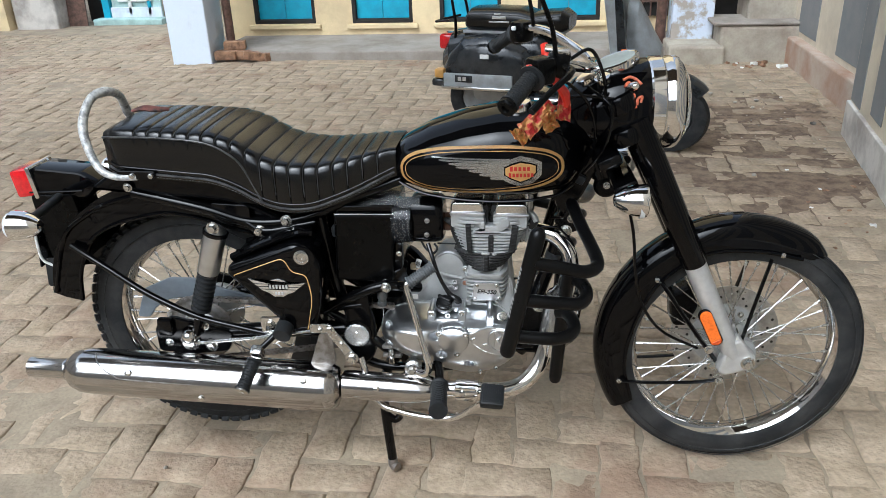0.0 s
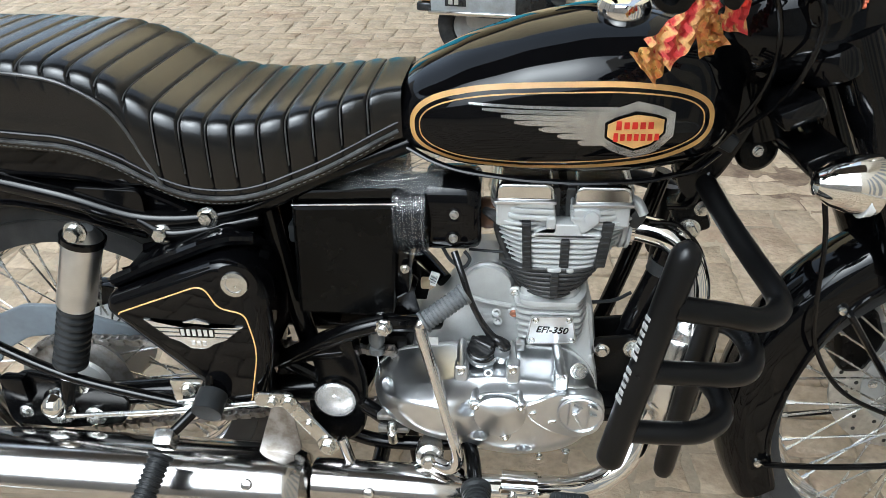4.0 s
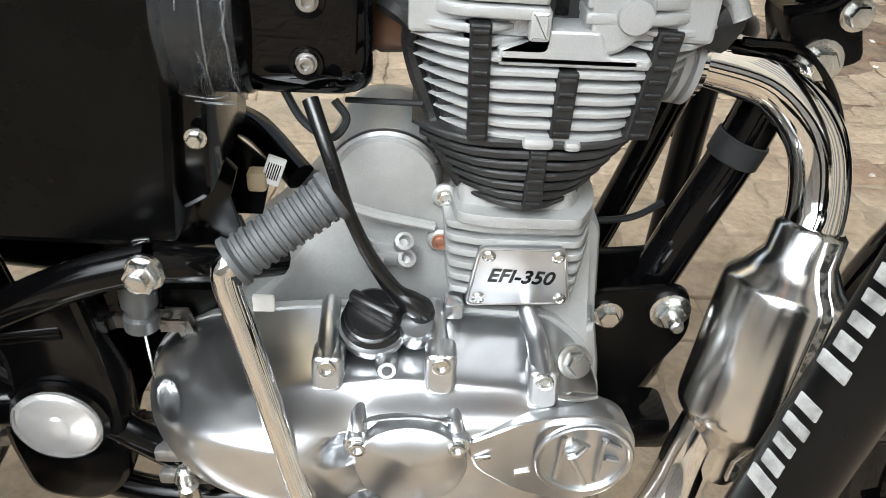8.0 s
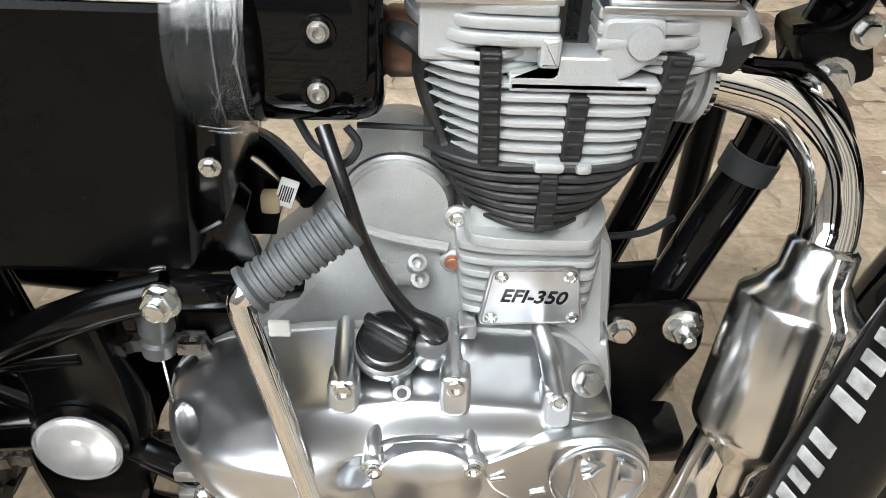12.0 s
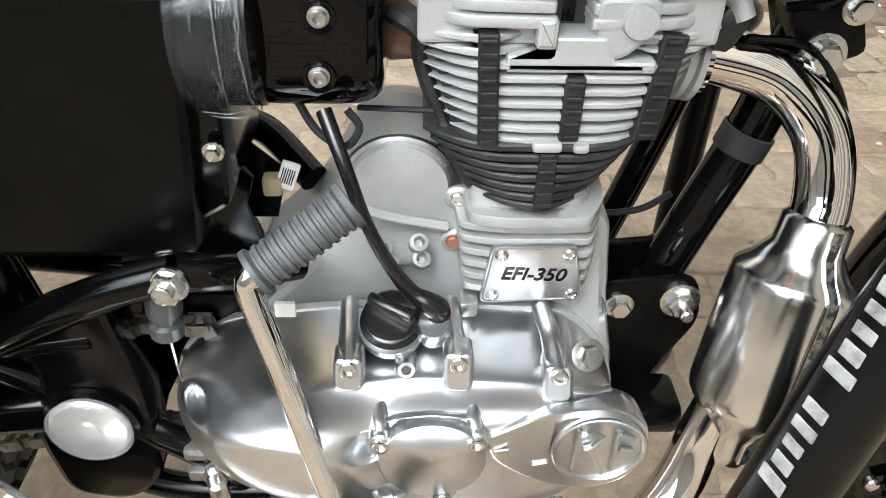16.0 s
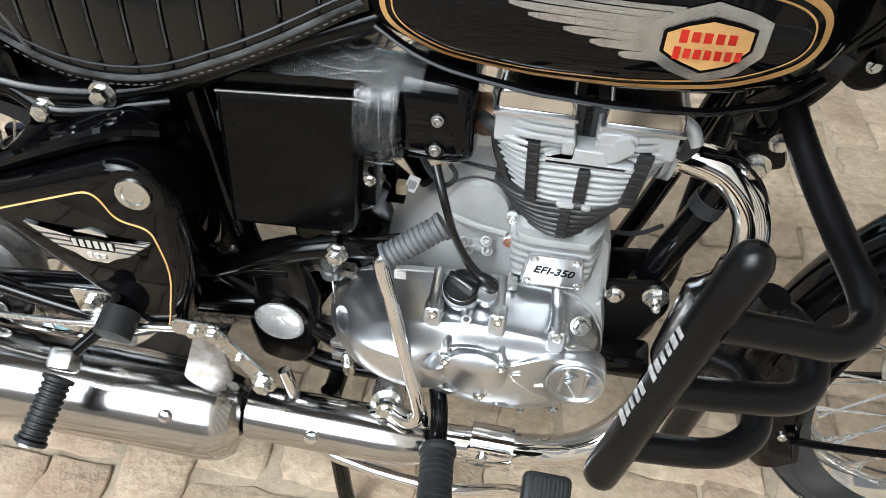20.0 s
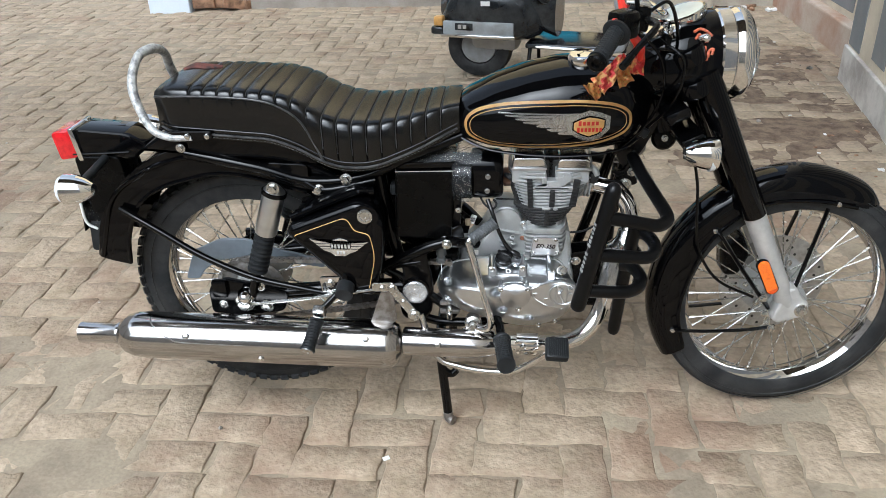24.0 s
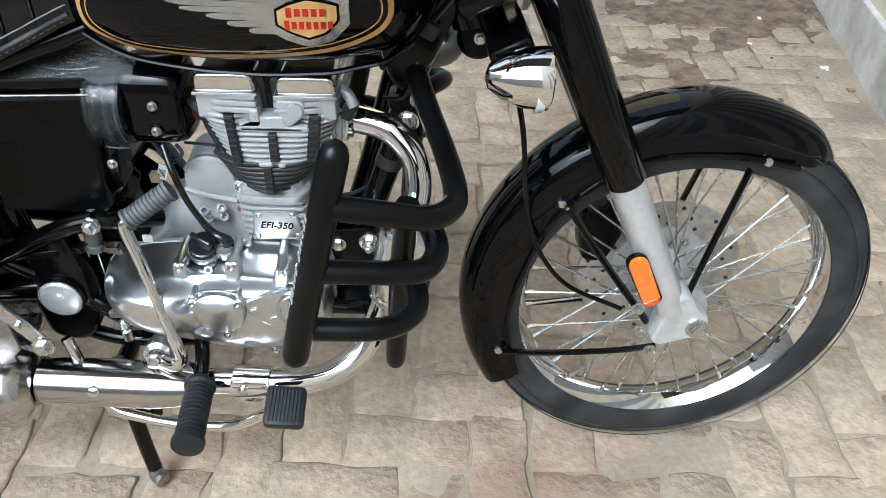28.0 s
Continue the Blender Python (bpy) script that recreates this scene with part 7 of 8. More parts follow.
shield = bp("pipe_shield", lathe([(0.032, 0), (0.036, 0.003), (0.0365, 0.008), (0.0365, 0.09), (0.0365, 0.165), (0.036, 0.178), (0.032, 0.21), (0.025, 0.24)], (0.415, -0.187, 0.292), (1, 0, -0.03), 36), M_MUFFLER, "chrome exhaust pipe shield")
bolt((0.507, -0.219, 0.305), (0, -1, 0.5), 0.009, 0.007, M_CHROME, shield, "dome")
bolt((0.455, -0.2, 0.264), (0, -1, -0.3), 0.006, 0.006, M_ZINC, shield)
part("shield_flange", plate(rounded([(0.56, 0.318), (0.59, 0.331), (0.65, 0.315), (0.65, 0.303), (0.58, 0.303)], 0.005), -0.165, -0.185, 0.003), M_CHROME, shield)
ex = bp("exhaust_pipe", tube([(0.868, -0.005, 0.652), (0.895, -0.008, 0.651), (0.94, -0.018, 0.64), (0.972, -0.034, 0.607), (0.979, -0.052, 0.565), (0.969, -0.068, 0.53), (0.942, -0.09, 0.44), (0.922, -0.1, 0.37), (0.905, -0.115, 0.325), (0.875, -0.135, 0.292), (0.83, -0.155, 0.278), (0.76, -0.17, 0.281), (0.63, -0.18, 0.289), (0.42, -0.19, 0.3)], 0.0205, 24), M_CHROME, "bent chrome exhaust pipe")
part("port_collar", lathe([(0.022, 0), (0.027, 0.002), (0.027, 0.012), (0.022, 0.014)], (0.874, -0.006, 0.652), (1, 0, -0.05), 28, closed=True), M_CHROME, ex)
c0, c1 = V(0.976, -0.062, 0.552), V(0.938, -0.107, 0.35)
CAN = ((-0.002, 0.021), (0.002, 0.025), (0.022, 0.026), (0.036, 0.035), (0.043, 0.0428), (0.0465, 0.045), (0.05, 0.0457), (0.055, 0.046), (0.1, 0.046), (0.145, 0.046), (0.15, 0.0457), (0.154, 0.045), (0.158, 0.0428), (0.168, 0.034), (0.182, 0.026), (0.2, 0.025), (0.208, 0.021))
part("catalyst", lathe([(r, h) for h, r in CAN], c0, c1 - c0, 40), M_STAINLESS, ex, "bulged bright steel catalyst canister", angle=60)
dd = (c1 - c0).normalized()
# the two shells meet in flat flanges, one facing out
M_FLANGE = mat("rough_seam_metal", (0.3, 0.31, 0.31), 0.35, 0.9, vary=0.4, scale=160, bump=0.9, bump_scale=300, colour2=(0.06, 0.065, 0.065), mix_low=0.45, mix_high=0.55)
for a_ in (0.12, 3.26):
    out = V(math.sin(a_), -math.cos(a_), 0)
    out = (out - dd * out.dot(dd)).normalized()
    wide = dd.cross(out)
    fl_ = bmesh.new()
    rings(fl_, [[c0 + dd * h + out * (r + u) + wide * w_ for w_, u in ((-0.0042, -0.004), (-0.0042, 0.0008), (0.0042, 0.0008), (0.0042, -0.004))] for h, r in CAN[1:-1]])
    part("shell_flange", fl_, M_FLANGE, ex, "rough welded flange of the canister", smooth=False)
    for w_ in (-0.0046, 0.0046):
        part("flange_edge", tube([c0 + dd * h + out * (r + 0.0006) + wide * w_ for h, r in CAN[1:-1]], 0.0011, 6, smooth=False), M_STAINLESS, ex)
for k in (0.055, 0.14):
    bolt(c0 + dd * k + V(-0.037, -0.022, -0.004), (-0.9, -0.5, 0), 0.005, 0.005, M_ZINC, ex, "dome")
part("lambda_lead", tube([(0.905, -0.03, 0.672), (0.95, -0.03, 0.665), (0.985, -0.035, 0.62), (0.99, -0.045, 0.56), (0.975, -0.06, 0.5)], 0.003, 8), M_FRAME, ex)
clampb = bp("pipe_clamp", plate(rounded([(0.7, 0.262), (0.7, 0.304), (0.757, 0.302), (0.757, 0.259)], 0.008), -0.186, -0.195, 0.003), M_CHROME, "chrome clamp bracket on the pipe")
part("clamp_shell", lathe([(0.0215, 0), (0.026, 0.001), (0.026, 0.055), (0.0215, 0.056)], (0.702, -0.172, 0.283), (1, 0, -0.02), 24, closed=True), M_CHROME, clampb)
bolt((0.72, -0.195, 0.287), RIGHT, 0.008, 0.007, M_ZINC, clampb, "dome")

# Crash guard, one hoop a side
for s in TWO:
    leg = bp("crash_guard", tube([(0.9058, s * 0.2868, 0.779), (0.9052, s * 0.2871, 0.7765), (0.9042, s * 0.2875, 0.772), (0.9026, s * 0.2882, 0.765), (0.901, s * 0.289, 0.758), (0.84, s * 0.3134, 0.493), (0.8385, s * 0.314, 0.485), (0.8374, s * 0.3142, 0.48), (0.8369, s * 0.3143, 0.478)], [0.004, 0.009, 0.0135, 0.0166, 0.0175, 0.0175, 0.0166, 0.013, 0.006], 20, smooth=False), M_MATTE, "matte black tubular crash guard")
    for z0, xa, xb, yb, zb in ((0.70, 0.895, 1.022, 0.25, 0.664), (0.612, 0.868, 1.008, 0.252, 0.588), (0.52, 0.848, 0.984, 0.254, 0.502)):
        if z0 > 0.65:
            pts = [(xa, s * 0.296, z0), (0.95, s * 0.285, z0 - 0.014), (1.0, s * 0.27, zb + 0.006), (1.028, s * 0.243, zb + 0.004), (1.03, s * 0.21, zb + 0.01), (1.018, s * 0.15, zb + 0.018), (0.998, s * 0.09, zb + 0.038), (0.984, s * 0.05, zb + 0.056), (0.972, s * 0.015, zb + 0.074)]
        else:
            pts = [(xa, s * 0.299, z0), (0.93, s * 0.287, z0 - 0.01), (xb - 0.02, s * 0.27, zb + 0.003), (xb, s * 0.247, zb + 0.006), (xb, s * 0.22, zb + 0.015), (xb - 0.015, s * 0.19, zb + 0.02), (xb - 0.035, s * 0.175, zb + 0.015)]
        part("guard_bar", tube(pts, 0.0148, 18, n=8), M_MATTE, leg)
    part("inner_leg", tube([(0.972, s * 0.185, 0.63), (0.96, s * 0.165, 0.5), (0.948, s * 0.143, 0.32), (0.947, s * 0.143, 0.31)], [0.0155, 0.0155, 0.0155, 0.01], 16), M_MATTE, leg)
    # slanted white lettering along the leg, as plain marks
    along = V(0.223, s * 0.09, 0.97).normalized()
    face = V(-0.97, s * 0.24, 0)
    face = (face - along * face.dot(along)).normalized()
    turn = Matrix((along.cross(face) * -1, face, along)).transposed()
    rm = random.Random(8)
    for k in range(12):
        if k == 5:
            continue
        z = 0.576 + 0.0098 * k
        tall = 0.0165 if k in (0, 6) else 0.0125
        c = V(0.8385 + (z - 0.487) * 0.2295, s * (0.314 - (z - 0.487) * 0.0925), z) + face * 0.0172
        part("white_mark", block(c, (tall * rm.uniform(0.85, 1.05), 0.0014, rm.uniform(0.0052, 0.0076)), 0.0006, turn @ Matrix.Rotation(0.18, 3, "Y")), M_PRINT, leg, smooth=False)
cl = bp("guard_clamp", block((0.965, 0.004, 0.672), (0.05, 0.052, 0.05), 0.008, Matrix.Rotation(-0.35, 3, "Y")), M_SATIN, "black guard clamp on the down tube")
bolt((0.963, -0.021, 0.657), RIGHT, 0.0115, 0.01, M_ZINC, cl)
bolt((0.978, -0.021, 0.69), RIGHT, 0.008, 0.008, M_ZINC, cl)

# Foot pegs, brake pedal, linkages, stand
fpeg = bp("foot_peg", ribbed((0.667, -0.217, 0.322), (0.68, -0.33, 0.328), 0.0205, 12, 0.1, 1.12), M_RUBBER, "ribbed rubber foot peg")
part("peg_arm", tube([(0.645, -0.12, 0.35), (0.66, -0.17, 0.335), (0.667, -0.222, 0.323)], 0.011, 12), M_FRAME, fpeg)
ppeg = bp("passenger_peg", ribbed((0.217, -0.252, 0.393), (0.203, -0.318, 0.35), 0.0165, 9, 0.12, 1.15), M_RUBBER, "ribbed rubber passenger peg")
part("peg_end", lathe([(0.016, 0), (0.016, 0.003), (0.001, 0.0035)], (0.203, -0.318, 0.35), V(-0.014, -0.066, -0.043), 20), M_ZINC, ppeg)
part("peg_clevis", block((0.222, -0.238, 0.41), (0.03, 0.026, 0.03), 0.005, Matrix.Rotation(0.5, 3, "X")), M_ZINC, ppeg, "zinc clevis")
part("peg_arm", tube([(0.284, -0.18, 0.497), (0.276, -0.196, 0.46), (0.255, -0.212, 0.437), (0.224, -0.236, 0.412)], 0.0075, 12), M_FRAME, ppeg)
part("rubber_stop", lathe([(0.009, 0), (0.022, 0.001), (0.022, 0.034), (0.009, 0.035)], (0.283, -0.188, 0.458), (-0.05, -0.92, -0.35), 24), M_RUBBER, ppeg)
hg = bp("peg_hanger", plate(rounded([(0.215, 0.475), (0.275, 0.478), (0.285, 0.42), (0.24, 0.395), (0.22, 0.40)], 0.008), -0.175, -0.183, 0.003), M_CHROME, "chrome peg hanger plate")
bolt((0.242, -0.183, 0.458), RIGHT, 0.008, 0.007, M_ZINC, hg)
bolt((0.238, -0.183, 0.42), RIGHT, 0.009, 0.008, M_ZINC, hg)
bp("lower_rail", tube([(0.40, -0.09, 0.355), (0.44, -0.09, 0.315), (0.5, -0.09, 0.29), (0.6, -0.088, 0.288), (0.68, -0.07, 0.285)], 0.012, 12), M_FRAME, "black lower frame rail")
bp("breather_pipe", tube([(0.51, -0.07, 0.43), (0.513, -0.075, 0.37), (0.52, -0.08, 0.31), (0.55, -0.08, 0.27)], 0.0045, 10), M_RUBBER, "thin rubber breather pipe")
bp("brake_rod", tube([(0.03, -0.172, 0.385), (0.2, -0.19, 0.42), (0.372, -0.198, 0.455)], 0.0042, 10), M_ZINC, "thin brake rod")
for a, c, w_ in (((0.355, 0.46), (0.4, 0.462), 0.012), ((0.395, 0.462), (0.452, 0.378), 0.011)):
    a3, c3 = V(a[0], -0.2, a[1]), V(c[0], -0.2, c[1])
    d = (c3 - a3).normalized()
    nx = V(-d.z, 0, d.x) * w_
    bp("brake_link", plate(rounded([(q.x, q.z) for q in (a3 - nx - d * 0.006, a3 + nx - d * 0.006, c3 + nx + d * 0.006, c3 - nx + d * 0.006)], 0.009, 4), -0.197, -0.203, 0.001), M_ZINC, "zinc brake link")
for x, z, r in ((0.4, 0.46, 0.008), (0.375, 0.458, 0.006), (0.45, 0.382, 0.011), (0.425, 0.42, 0.005)):
    bolt((x, -0.203, z), RIGHT, r, r, M_ZINC, bike)
pd = bp("brake_pedal", tube([(0.46, -0.165, 0.36), (0.5, -0.19, 0.25), (0.56, -0.2, 0.225), (0.64, -0.205, 0.215), (0.7, -0.21, 0.225), (0.755, -0.225, 0.27), (0.785, -0.245, 0.307)], 0.0085, 14), M_CHROME, "chrome brake pedal arm")
pb = part("pedal_rubber", block((0.8, -0.262, 0.33), (0.056, 0.058, 0.026), 0.007, Matrix.Rotation(0.45, 3, "X") @ Matrix.Rotation(0.1, 3, "Y")), M_RUBBER, pd, "ribbed square pedal rubber")
b = bmesh.new()
rt = Matrix.Rotation(0.45, 3, "X") @ Matrix.Rotation(0.1, 3, "Y")
for k in range(9):
    block(V(0.8, -0.262, 0.33) + rt @ V(-0.02 + 0.005 * k, 0, 0.0135), (0.0026, 0.046, 0.003), 0, rt, b)
part("pedal_ribs", b, M_RUBBER, pd, smooth=False)
st = bp("centre_stand", tube([(0.5, -0.12, 0.27), (0.505, -0.135, 0.2), (0.514, -0.148, 0.1), (0.52, -0.152, 0.03)], 0.0125, 14), M_FRAME, "black centre stand leg, scuffed at its foot")
part("stand_foot", tube([(0.52, -0.152, 0.035), (0.522, -0.155, 0.016), (0.535, -0.165, 0.013)], 0.0135, 14), M_STEEL, st, "worn steel foot")
part("far_leg", tube([(0.5, 0.12, 0.27), (0.505, 0.135, 0.2), (0.514, 0.148, 0.1), (0.522, 0.155, 0.014)], 0.0125, 14), M_FRAME, st)
part("cross_tube", tube([(0.5, -0.125, 0.25), (0.5, 0.125, 0.25)], 0.014, 14), M_FRAME, st)
part("stand_spur", tube([(0.508, -0.14, 0.17), (0.53, -0.135, 0.15), (0.545, -0.13, 0.16)], 0.01, 12), M_FRAME, st)

# Old scooter parked behind the motorcycle
scooter = tagged(empty("scooter"), "old black and grey scooter with a padded seat", "scooter")
M_SCOOT = mat("dusty_black_paint", (0.007, 0.009, 0.011), 0.16, vary=0.2, scale=10, colour2=(0.03, 0.032, 0.034))
M_SCGREY = mat("dusty_grey_paint", (0.26, 0.28, 0.29), 0.4, vary=0.12, scale=12, colour2=(0.2, 0.2, 0.2))
SY = 2.93


def sp(name, bm, material, label="", parent=None, **k):
    return part(name, bm, material, parent or scooter, label, **k)


def shell(rows, n=28, e=2.6):
    """A rounded body through cross-sections: x, centre y, half width, bottom, top."""
    loops = []
    line = spline([V(r[0], 0, 0) for r in rows], 4)
    for p in line:
        cy, w, lo, hi = [float(np.interp(p.x, [r[0] for r in rows], [r[k] for r in rows])) for k in (1, 2, 3, 4)]
        loops.append([(p.x, cy + w * math.copysign(abs(math.cos(a)) ** (2 / e), math.cos(a)), (lo + hi) / 2 + (hi - lo) / 2 * math.copysign(abs(math.sin(a)) ** (2 / e), math.sin(a))) for a in (2 * math.pi * k / n for k in range(n))])
    return rings(bmesh.new(), loops)


for x, WY in ((0.5, SY), (1.7, SY - 0.2)):
    w = sp("wheel", lathe([(0.03, -0.05), (0.11, -0.045), (0.12, 0.0), (0.11, 0.045), (0.03, 0.05)], (x, WY, 0.213), RIGHT, 28), M_SCGREY, "small pressed-steel scooter wheel")
    part("tyre", lathe([(0.12, -0.04), (0.16, -0.05), (0.2, -0.04), (0.213, 0.0), (0.2, 0.04), (0.16, 0.05), (0.12, 0.04)], (x, WY, 0.213), RIGHT, 40, closed=True), M_TYRE, w)
cowl = sp("side_cowl", shell([(0.30, SY - 0.1, 0.06, 0.36, 0.44), (0.36, SY - 0.11, 0.1, 0.32, 0.56), (0.45, SY - 0.12, 0.12, 0.3, 0.65), (0.58, SY - 0.12, 0.13, 0.29, 0.67), (0.72, SY - 0.12, 0.12, 0.29, 0.65), (0.84, SY - 0.11, 0.1, 0.3, 0.6), (0.91, SY - 0.1, 0.07, 0.33, 0.5), (0.93, SY - 0.1, 0.04, 0.36, 0.44)]), M_SCOOT, "bulging black side cowl with dust")
sp("tail_body", shell([(0.28, SY, 0.1, 0.4, 0.55), (0.34, SY, 0.16, 0.36, 0.66), (0.5, SY, 0.18, 0.36, 0.69), (0.9, SY, 0.17, 0.34, 0.69), (1.0, SY, 0.14, 0.3, 0.6)]), M_SCOOT, "dark central body")
sp("far_cowl", shell([(0.30, SY + 0.1, 0.06, 0.36, 0.44), (0.45, SY + 0.12, 0.12, 0.3, 0.65), (0.72, SY + 0.12, 0.12, 0.29, 0.65), (0.86, SY + 0.1, 0.05, 0.34, 0.46)]), M_SCOOT)
band = sp("cowl_band", block((0.56, SY - 0.245, 0.385), (0.44, 0.022, 0.085), 0.01), M_SCGREY, "grey lower band with a dark name plate")
part("band_lip", block((0.56, SY - 0.255, 0.335), (0.46, 0.02, 0.022), 0.006), M_CHROME, band)
part("name_plate", block((0.475, SY - 0.2575, 0.395), (0.11, 0.004, 0.045), 0.001), M_SCOOT, band)
for k in range(2):
    part("plate_mark", block((0.45 + 0.03 * k, SY - 0.2602, 0.395), (0.022, 0.002, 0.026), 0), M_SILVERLINE, band, smooth=False)
part("round_cap", lathe([(0.02, 0), (0.022, 0.004), (0.001, 0.006)], (0.69, SY - 0.257, 0.4), RIGHT, 20), M_SCGREY, band)
sp("sticker", block((0.607, SY - 0.251, 0.542), (0.055, 0.004, 0.028), 0.001), M_WHITE, "small white sticker", cowl)
ti = sp("turn_signal", block((0.31, SY - 0.22, 0.42), (0.06, 0.06, 0.06), 0.012), mat("faded_amber", (0.55, 0.3, 0.08), 0.35, vary=0.1), "faded amber turn signal")
part("bumper_corner", block((0.3, SY - 0.2, 0.36), (0.08, 0.1, 0.05), 0.015), M_SCOOT, ti)
sp("tail_lamp", block((0.29, SY, 0.59), (0.09, 0.14, 0.1), 0.02), M_RED, "red tail lamp")
seat_s = sp("seat", shell([(0.44, SY, 0.11, 0.69, 0.78), (0.47, SY, 0.135, 0.675, 0.815), (0.6, SY, 0.145, 0.67, 0.82), (0.78, SY, 0.145, 0.67, 0.815), (0.86, SY, 0.14, 0.67, 0.79), (0.92, SY, 0.14, 0.67, 0.8), (1.03, SY, 0.13, 0.67, 0.81), (1.075, SY, 0.1, 0.69, 0.78)], e=3.5), M_SEAT, "black padded vinyl seat with pale worn print")
for z, w_, xx in ((0.768, 0.085, 0.665), (0.742, 0.125, 0.665), (0.79, 0.04, 0.655)):
    sp("print_bar", block((xx, SY - 0.1475, z), (w_, 0.004, 0.018 if z < 0.78 and z > 0.75 else 0.009), 0.001), M_SILVERLINE, "worn pale print", seat_s)
sp("seat_base", block((0.74, SY, 0.672), (0.62, 0.26, 0.02), 0.006), M_SCGREY)
for s in TWO:
    sp("carrier_rail", tube([(0.33, SY + s * 0.12, 0.45), (0.38, SY + s * 0.12, 0.66), (0.36, SY + s * 0.11, 0.85), (0.33, SY + s * 0.1, 0.98)], 0.009, 10), M_FRAME)
    sp("footboard_edge", tube([(0.9, SY + s * 0.18, 0.27), (1.3, SY + s * 0.2, 0.27), (1.42, SY + s * 0.2, 0.33)], 0.012, 10), M_CHROME)
sp("spare_cross_bar", tube([(0.33, SY - 0.1, 0.74), (0.25, SY - 0.11, 0.73), (0.33, SY + 0.1, 0.74)], 0.008, 10), M_FRAME)
sp("footboard", block((1.13, SY, 0.27), (0.6, 0.36, 0.035), 0.012), M_SCOOT, "dark footboard")
shield_s = sp("leg_shield", plate(rounded([(1.33, 0.25), (1.42, 0.27), (1.44, 0.4), (1.36, 0.98), (1.3, 1.0), (1.28, 0.98), (1.36, 0.45)], 0.03), SY - 0.22, SY + 0.22, 0.015), M_SCGREY, "grey front leg shield")
sp("horn_cover", shell([(1.4, SY, 0.06, 0.42, 0.9), (1.46, SY, 0.09, 0.4, 0.86), (1.54, SY, 0.09, 0.42, 0.7), (1.6, SY, 0.06, 0.48, 0.6)]), M_SCGREY, "grey front nose", shield_s)
sp("dark_panel", plate(rounded([(1.395, 0.5), (1.44, 0.55), (1.40, 0.9), (1.35, 0.95)], 0.02), SY - 0.226, SY - 0.235, 0.003), M_SCOOT, "dark panel", shield_s)
sp("front_signal", block((1.425, SY - 0.235, 0.585), (0.035, 0.03, 0.07), 0.008), M_ORANGE, "orange front turn signal")
loops = []
for i in range(15):
    a = radians(38 + 112 * i / 14)
    c = V(1.68, SY - 0.2, 0.23)
    loops.append([c + V(math.cos(a) * r, y, math.sin(a) * r) for r, y in ((0.2, -0.075), (0.245, -0.07), (0.265, -0.03), (0.268, 0.0), (0.265, 0.03), (0.245, 0.07), (0.2, 0.075), (0.235, 0.06), (0.255, 0.0), (0.235, -0.06))])
sp("front_mudguard", rings(bmesh.new(), loops), M_SCOOT, "black front mudguard")
sp("fork", tube([(1.7, SY - 0.1, 0.22), (1.6, SY - 0.1, 0.4), (1.5, SY, 0.6)], 0.025, 12), M_SCGREY)
hb = sp("handlebar", tube([(1.2, SY - 0.33, 0.98), (1.3, SY - 0.15, 1.0), (1.36, SY, 1.02), (1.3, SY + 0.15, 1.0), (1.2, SY + 0.33, 0.98)], 0.014, 12), M_CHROME, "scooter handlebar")
part("headset", shell([(1.25, SY, 0.06, 0.95, 1.06), (1.33, SY, 0.11, 0.92, 1.09), (1.42, SY, 0.1, 0.93, 1.09), (1.47, SY, 0.07, 0.96, 1.06)]), M_SCGREY, hb)
for s in TWO:
    part("grip", ribbed((1.2, SY + s * 0.33, 0.98), (1.265, SY + s * 0.215, 0.993), 0.017, 8, 0.08), M_RUBBER, hb)
sp("stand", tube([(0.85, SY - 0.1, 0.28), (0.84, SY - 0.18, 0.012), (0.84, SY + 0.18, 0.012), (0.85, SY + 0.1, 0.28)], 0.012, 10, smooth=False), M_FRAME)
sp("engine", block((0.6, SY + 0.02, 0.27), (0.3, 0.16, 0.16), 0.04), M_CAST)
scooter.matrix_basis = Matrix.Translation((1.58, 2.68, 0)) @ Matrix.Rotation(radians(-14), 4, "Z") @ Matrix.Diagonal((1, 1, 0.93, 1)) @ Matrix.Translation((-1.7, -(SY - 0.2), 0))
# folded rag on the motorcycle seat
tagged(part("folded_rag", tube([(-0.075, -0.075, 0.968), (-0.05, -0.06, 0.972), (-0.02, -0.065, 0.971), (0.012, -0.055, 0.968)], [0.006, 0.014, 0.013, 0.007], 10, flat=0.5), mat("dark_red_rag", (0.12, 0.035, 0.025), 0.8, vary=0.3, scale=60, colour2=(0.01, 0.01, 0.01)), None), "small dark red and black rag on the seat", "rag")

# Crumbs of plaster and stone lying about the yard
rnd = random.Random(31)
b = bmesh.new()
for k in range(150):
    x, y = (rnd.gauss(2.1, 0.3), rnd.gauss(3.6, 0.7)) if k < 70 else (rnd.uniform(-3.2, 2.2), rnd.uniform(-1.2, 5.0))
    if x > 2.25 + 0.13 * y:
        continue
    r = rnd.uniform(0.003, 0.008) if k > 9 else rnd.uniform(0.01, 0.022)
    vs_ = bmesh.ops.create_icosphere(b, subdivisions=1, radius=r)["verts"]
    for v in vs_:
        v.co = V(v.co.x * rnd.uniform(0.7, 1.3) + x, v.co.y * rnd.uniform(0.7, 1.3) + y, v.co.z * 0.6 + 0.004 + r * 0.3)
tagged(part("rubble_crumbs", b, mat("pale_crumbs", (0.5, 0.46, 0.4), 0.9, vary=0.3, scale=3), smooth=False), "pale crumbs of plaster and stone on the paving", "rubble", kind="stuff")

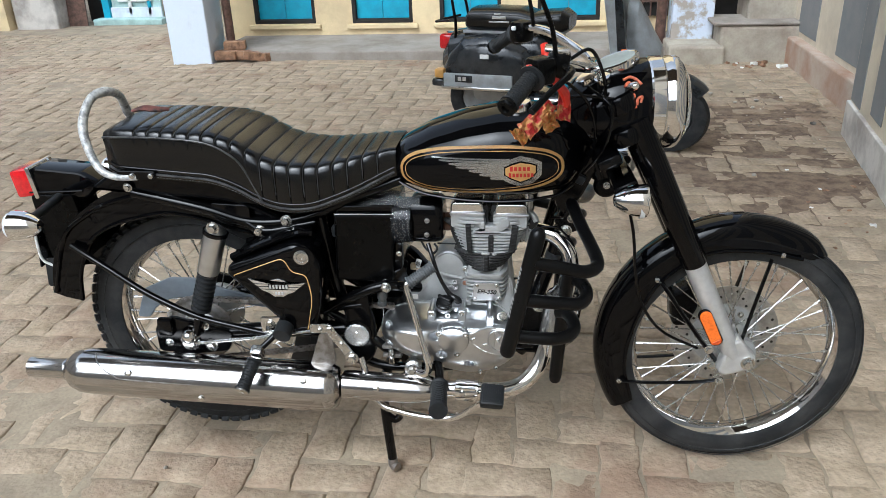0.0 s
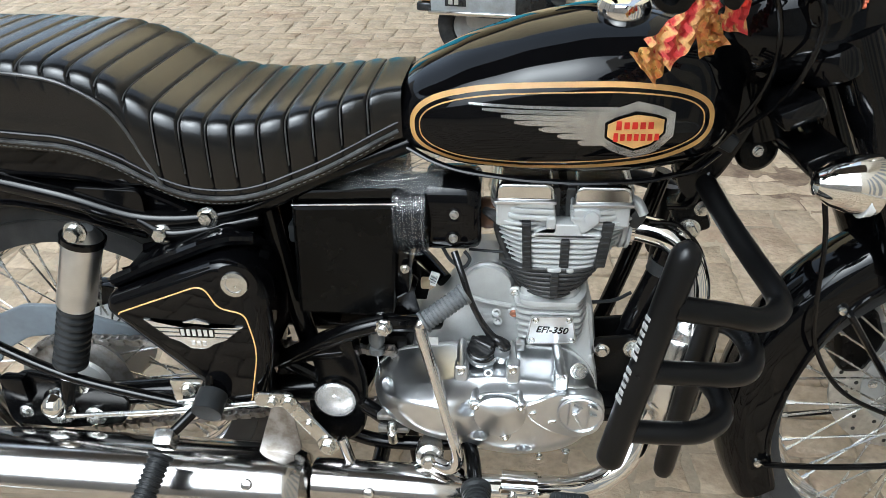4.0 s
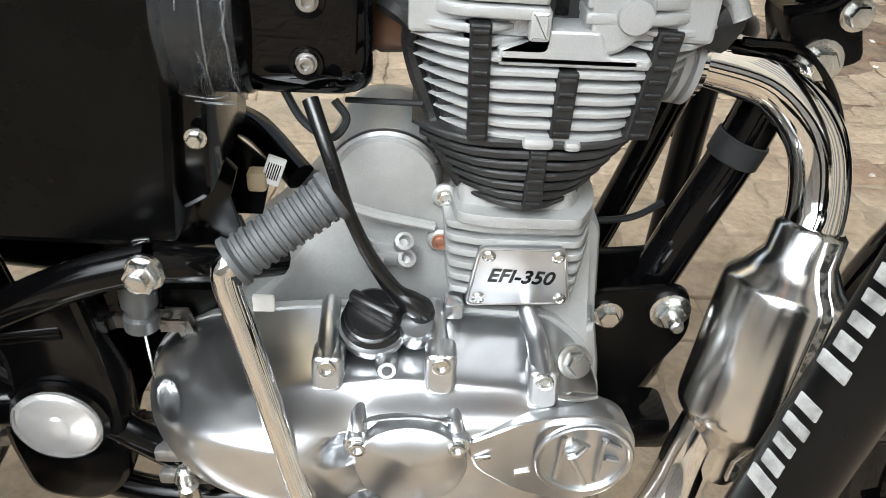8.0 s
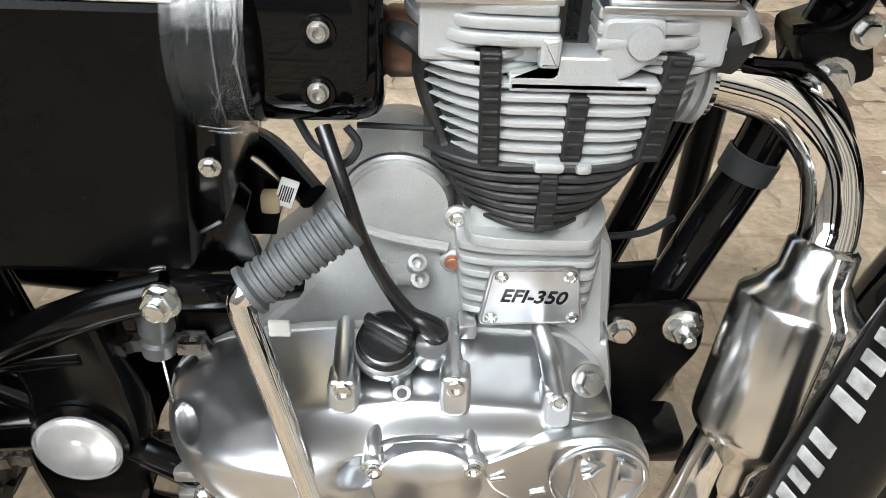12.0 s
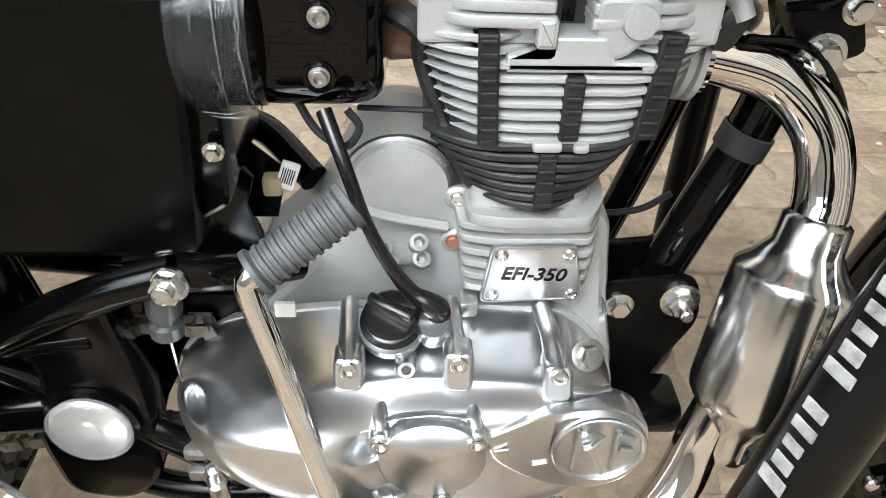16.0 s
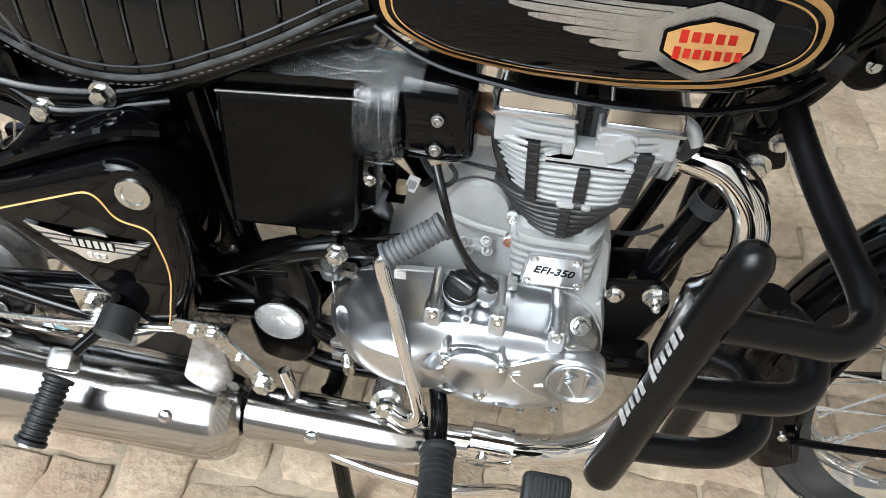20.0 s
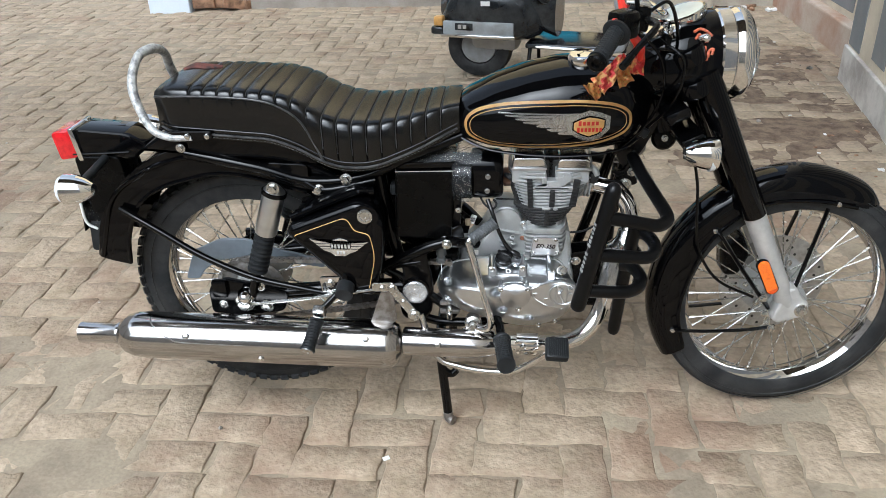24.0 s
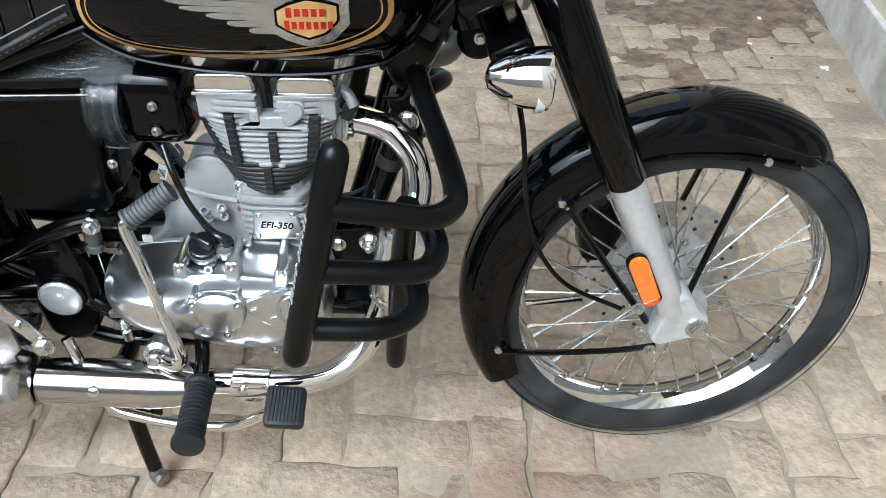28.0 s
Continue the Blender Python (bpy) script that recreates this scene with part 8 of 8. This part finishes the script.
# Paving: worn bricks in a herringbone, the nearest as pieces of their own
M_BRICK = mat("worn_dusty_brick", (0.38, 0.3, 0.215), 0.9, vary=0.4, scale=9, bump=0.68, bump_scale=55, bump_dist=0.009, colour2=(0.235, 0.185, 0.123), per_object=0.08, mix_low=0.35, mix_high=0.72, detail=9.0)
# reddish dirt lies on the bricks in patches
_n, _l = M_BRICK.node_tree.nodes, M_BRICK.node_tree.links
_b = _n["Principled BSDF"]
_src = _b.inputs["Base Color"].links[0].from_socket
_pn, _mr, _mx, _ge = _n.new("ShaderNodeTexNoise"), _n.new("ShaderNodeMapRange"), _n.new("ShaderNodeMix"), _n.new("ShaderNodeNewGeometry")
_pn.inputs["Scale"].default_value, _pn.inputs["Detail"].default_value, _pn.inputs["Roughness"].default_value = 1.3, 8.0, 0.7
_l.new(_ge.outputs["Position"], _pn.inputs["Vector"])
_mr.inputs["From Min"].default_value, _mr.inputs["From Max"].default_value, _mr.inputs["To Max"].default_value = 0.52, 0.66, 0.8
_l.new(_pn.outputs["Fac"], _mr.inputs["Value"])
_mx.data_type = "RGBA"
_mx.inputs["B"].default_value = (0.2, 0.128, 0.085, 1)
_l.new(_mr.outputs["Result"], _mx.inputs["Factor"])
_l.new(_src, _mx.inputs["A"])
_l.new(_mx.outputs["Result"], _b.inputs["Base Color"])
BW, GAP = 0.1165, 0.0045


def brick_mesh(seed):
    """Vertices and faces of one brick along x, its edges chipped and rounded."""
    r = random.Random(seed)
    L, W = (2 * BW - GAP) * r.uniform(0.94, 1.01), (BW - GAP) * r.uniform(0.93, 1.02)
    n, k = 6, 3
    rim = [(-L / 2 + L * i / n, -W / 2) for i in range(n)] + [(L / 2, -W / 2 + W * i / k) for i in range(k)] + [(L / 2 - L * i / n, W / 2) for i in range(n)] + [(-L / 2, W / 2 - W * i / k) for i in range(k)]
    rim = [(x + r.uniform(-0.0075, 0.005), y + r.uniform(-0.0075, 0.005)) for x, y in rim]
    m = len(rim)
    vs = [(x, y, -0.03) for x, y in rim]
    vs += [(x, y, -0.0032 + r.uniform(-0.002, 0.0015)) for x, y in rim]
    vs += [(x * 0.965, y * 0.93, r.uniform(-0.0016, 0.0012)) for x, y in rim]
    vs += [(0, 0, 0.0004)]
    fs = []
    for a in (0, m):
        fs += [(a + i, a + (i + 1) % m, a + m + (i + 1) % m, a + m + i) for i in range(m)]
    fs += [(2 * m + i, 2 * m + (i + 1) % m, 3 * m) for i in range(m)]
    return vs, fs


SHAPES = [brick_mesh(k) for k in range(16)]
rnd = random.Random(11)
laid = []
for i in range(-75, 32):
    for j in range(-30, 60):
        ph = (i - j) % 4
        if ph == 0:
            c, turn = ((i + 1) * BW, (j + 0.5) * BW), 0
        elif ph == 2:
            c, turn = ((i + 0.5) * BW, j * BW), 90
        else:
            continue
        x, y = c[0] + 0.03 + rnd.uniform(-0.005, 0.005), c[1] - 0.02 + rnd.uniform(-0.005, 0.005)
        x, y = x + 0.02 * math.sin(y * 1.7) + 0.03 * noise.noise(V(x * 1.6, y * 1.6, 1.0)), y + 0.025 * math.sin(x * 1.3) + 0.03 * noise.noise(V(x * 1.6, y * 1.6, 7.0))
        if y > 5.95 and x > -2.7 or x > 2.3 + 0.175 * (y - 1.0) + (0.28 if y > 3.2 else 0.0):
            continue
        laid.append((math.hypot(x - 0.75, (y + 0.42) * 1.3), x, y, turn + rnd.uniform(-4.2, 4.2), rnd.gauss(-0.001, 0.0026), rnd.uniform(-1.7, 1.7), rnd.uniform(-1.4, 1.4), rnd.randrange(16)))
laid.sort()
meshes = []
for vs, fs in SHAPES:
    me = bpy.data.meshes.new("brick")
    me.from_pydata(vs, [], fs)
    me.polygons.foreach_set("use_smooth", [True] * len(fs))
    me.materials.append(M_BRICK)
    meshes.append(me)
paving = tagged(empty("brick_paving"), "worn dusty brick paving of the yard", "paving", kind="structure")
for _, x, y, a, dz, tx, ty, k in laid[:300]:
    o = new("brick", meshes[k])
    o.parent = paving
    o.matrix_basis = pose(x, y, dz, tx, ty, a)
vs, fs = [], []
for _, x, y, a, dz, tx, ty, k in laid[300:]:
    m = pose(x, y, dz, tx, ty, a)
    base = len(vs)
    vs += [tuple(m @ Vector(v)) for v in SHAPES[k][0]]
    fs += [tuple(base + q for q in f) for f in SHAPES[k][1]]
me = bpy.data.meshes.new("far_bricks")
me.from_pydata(vs, [], fs)
me.polygons.foreach_set("use_smooth", [True] * len(fs))
me.materials.append(M_BRICK)
o = new("far_bricks", me)
o.parent = paving
tagged(o, "worn paving bricks across the yard", kind="stuff")
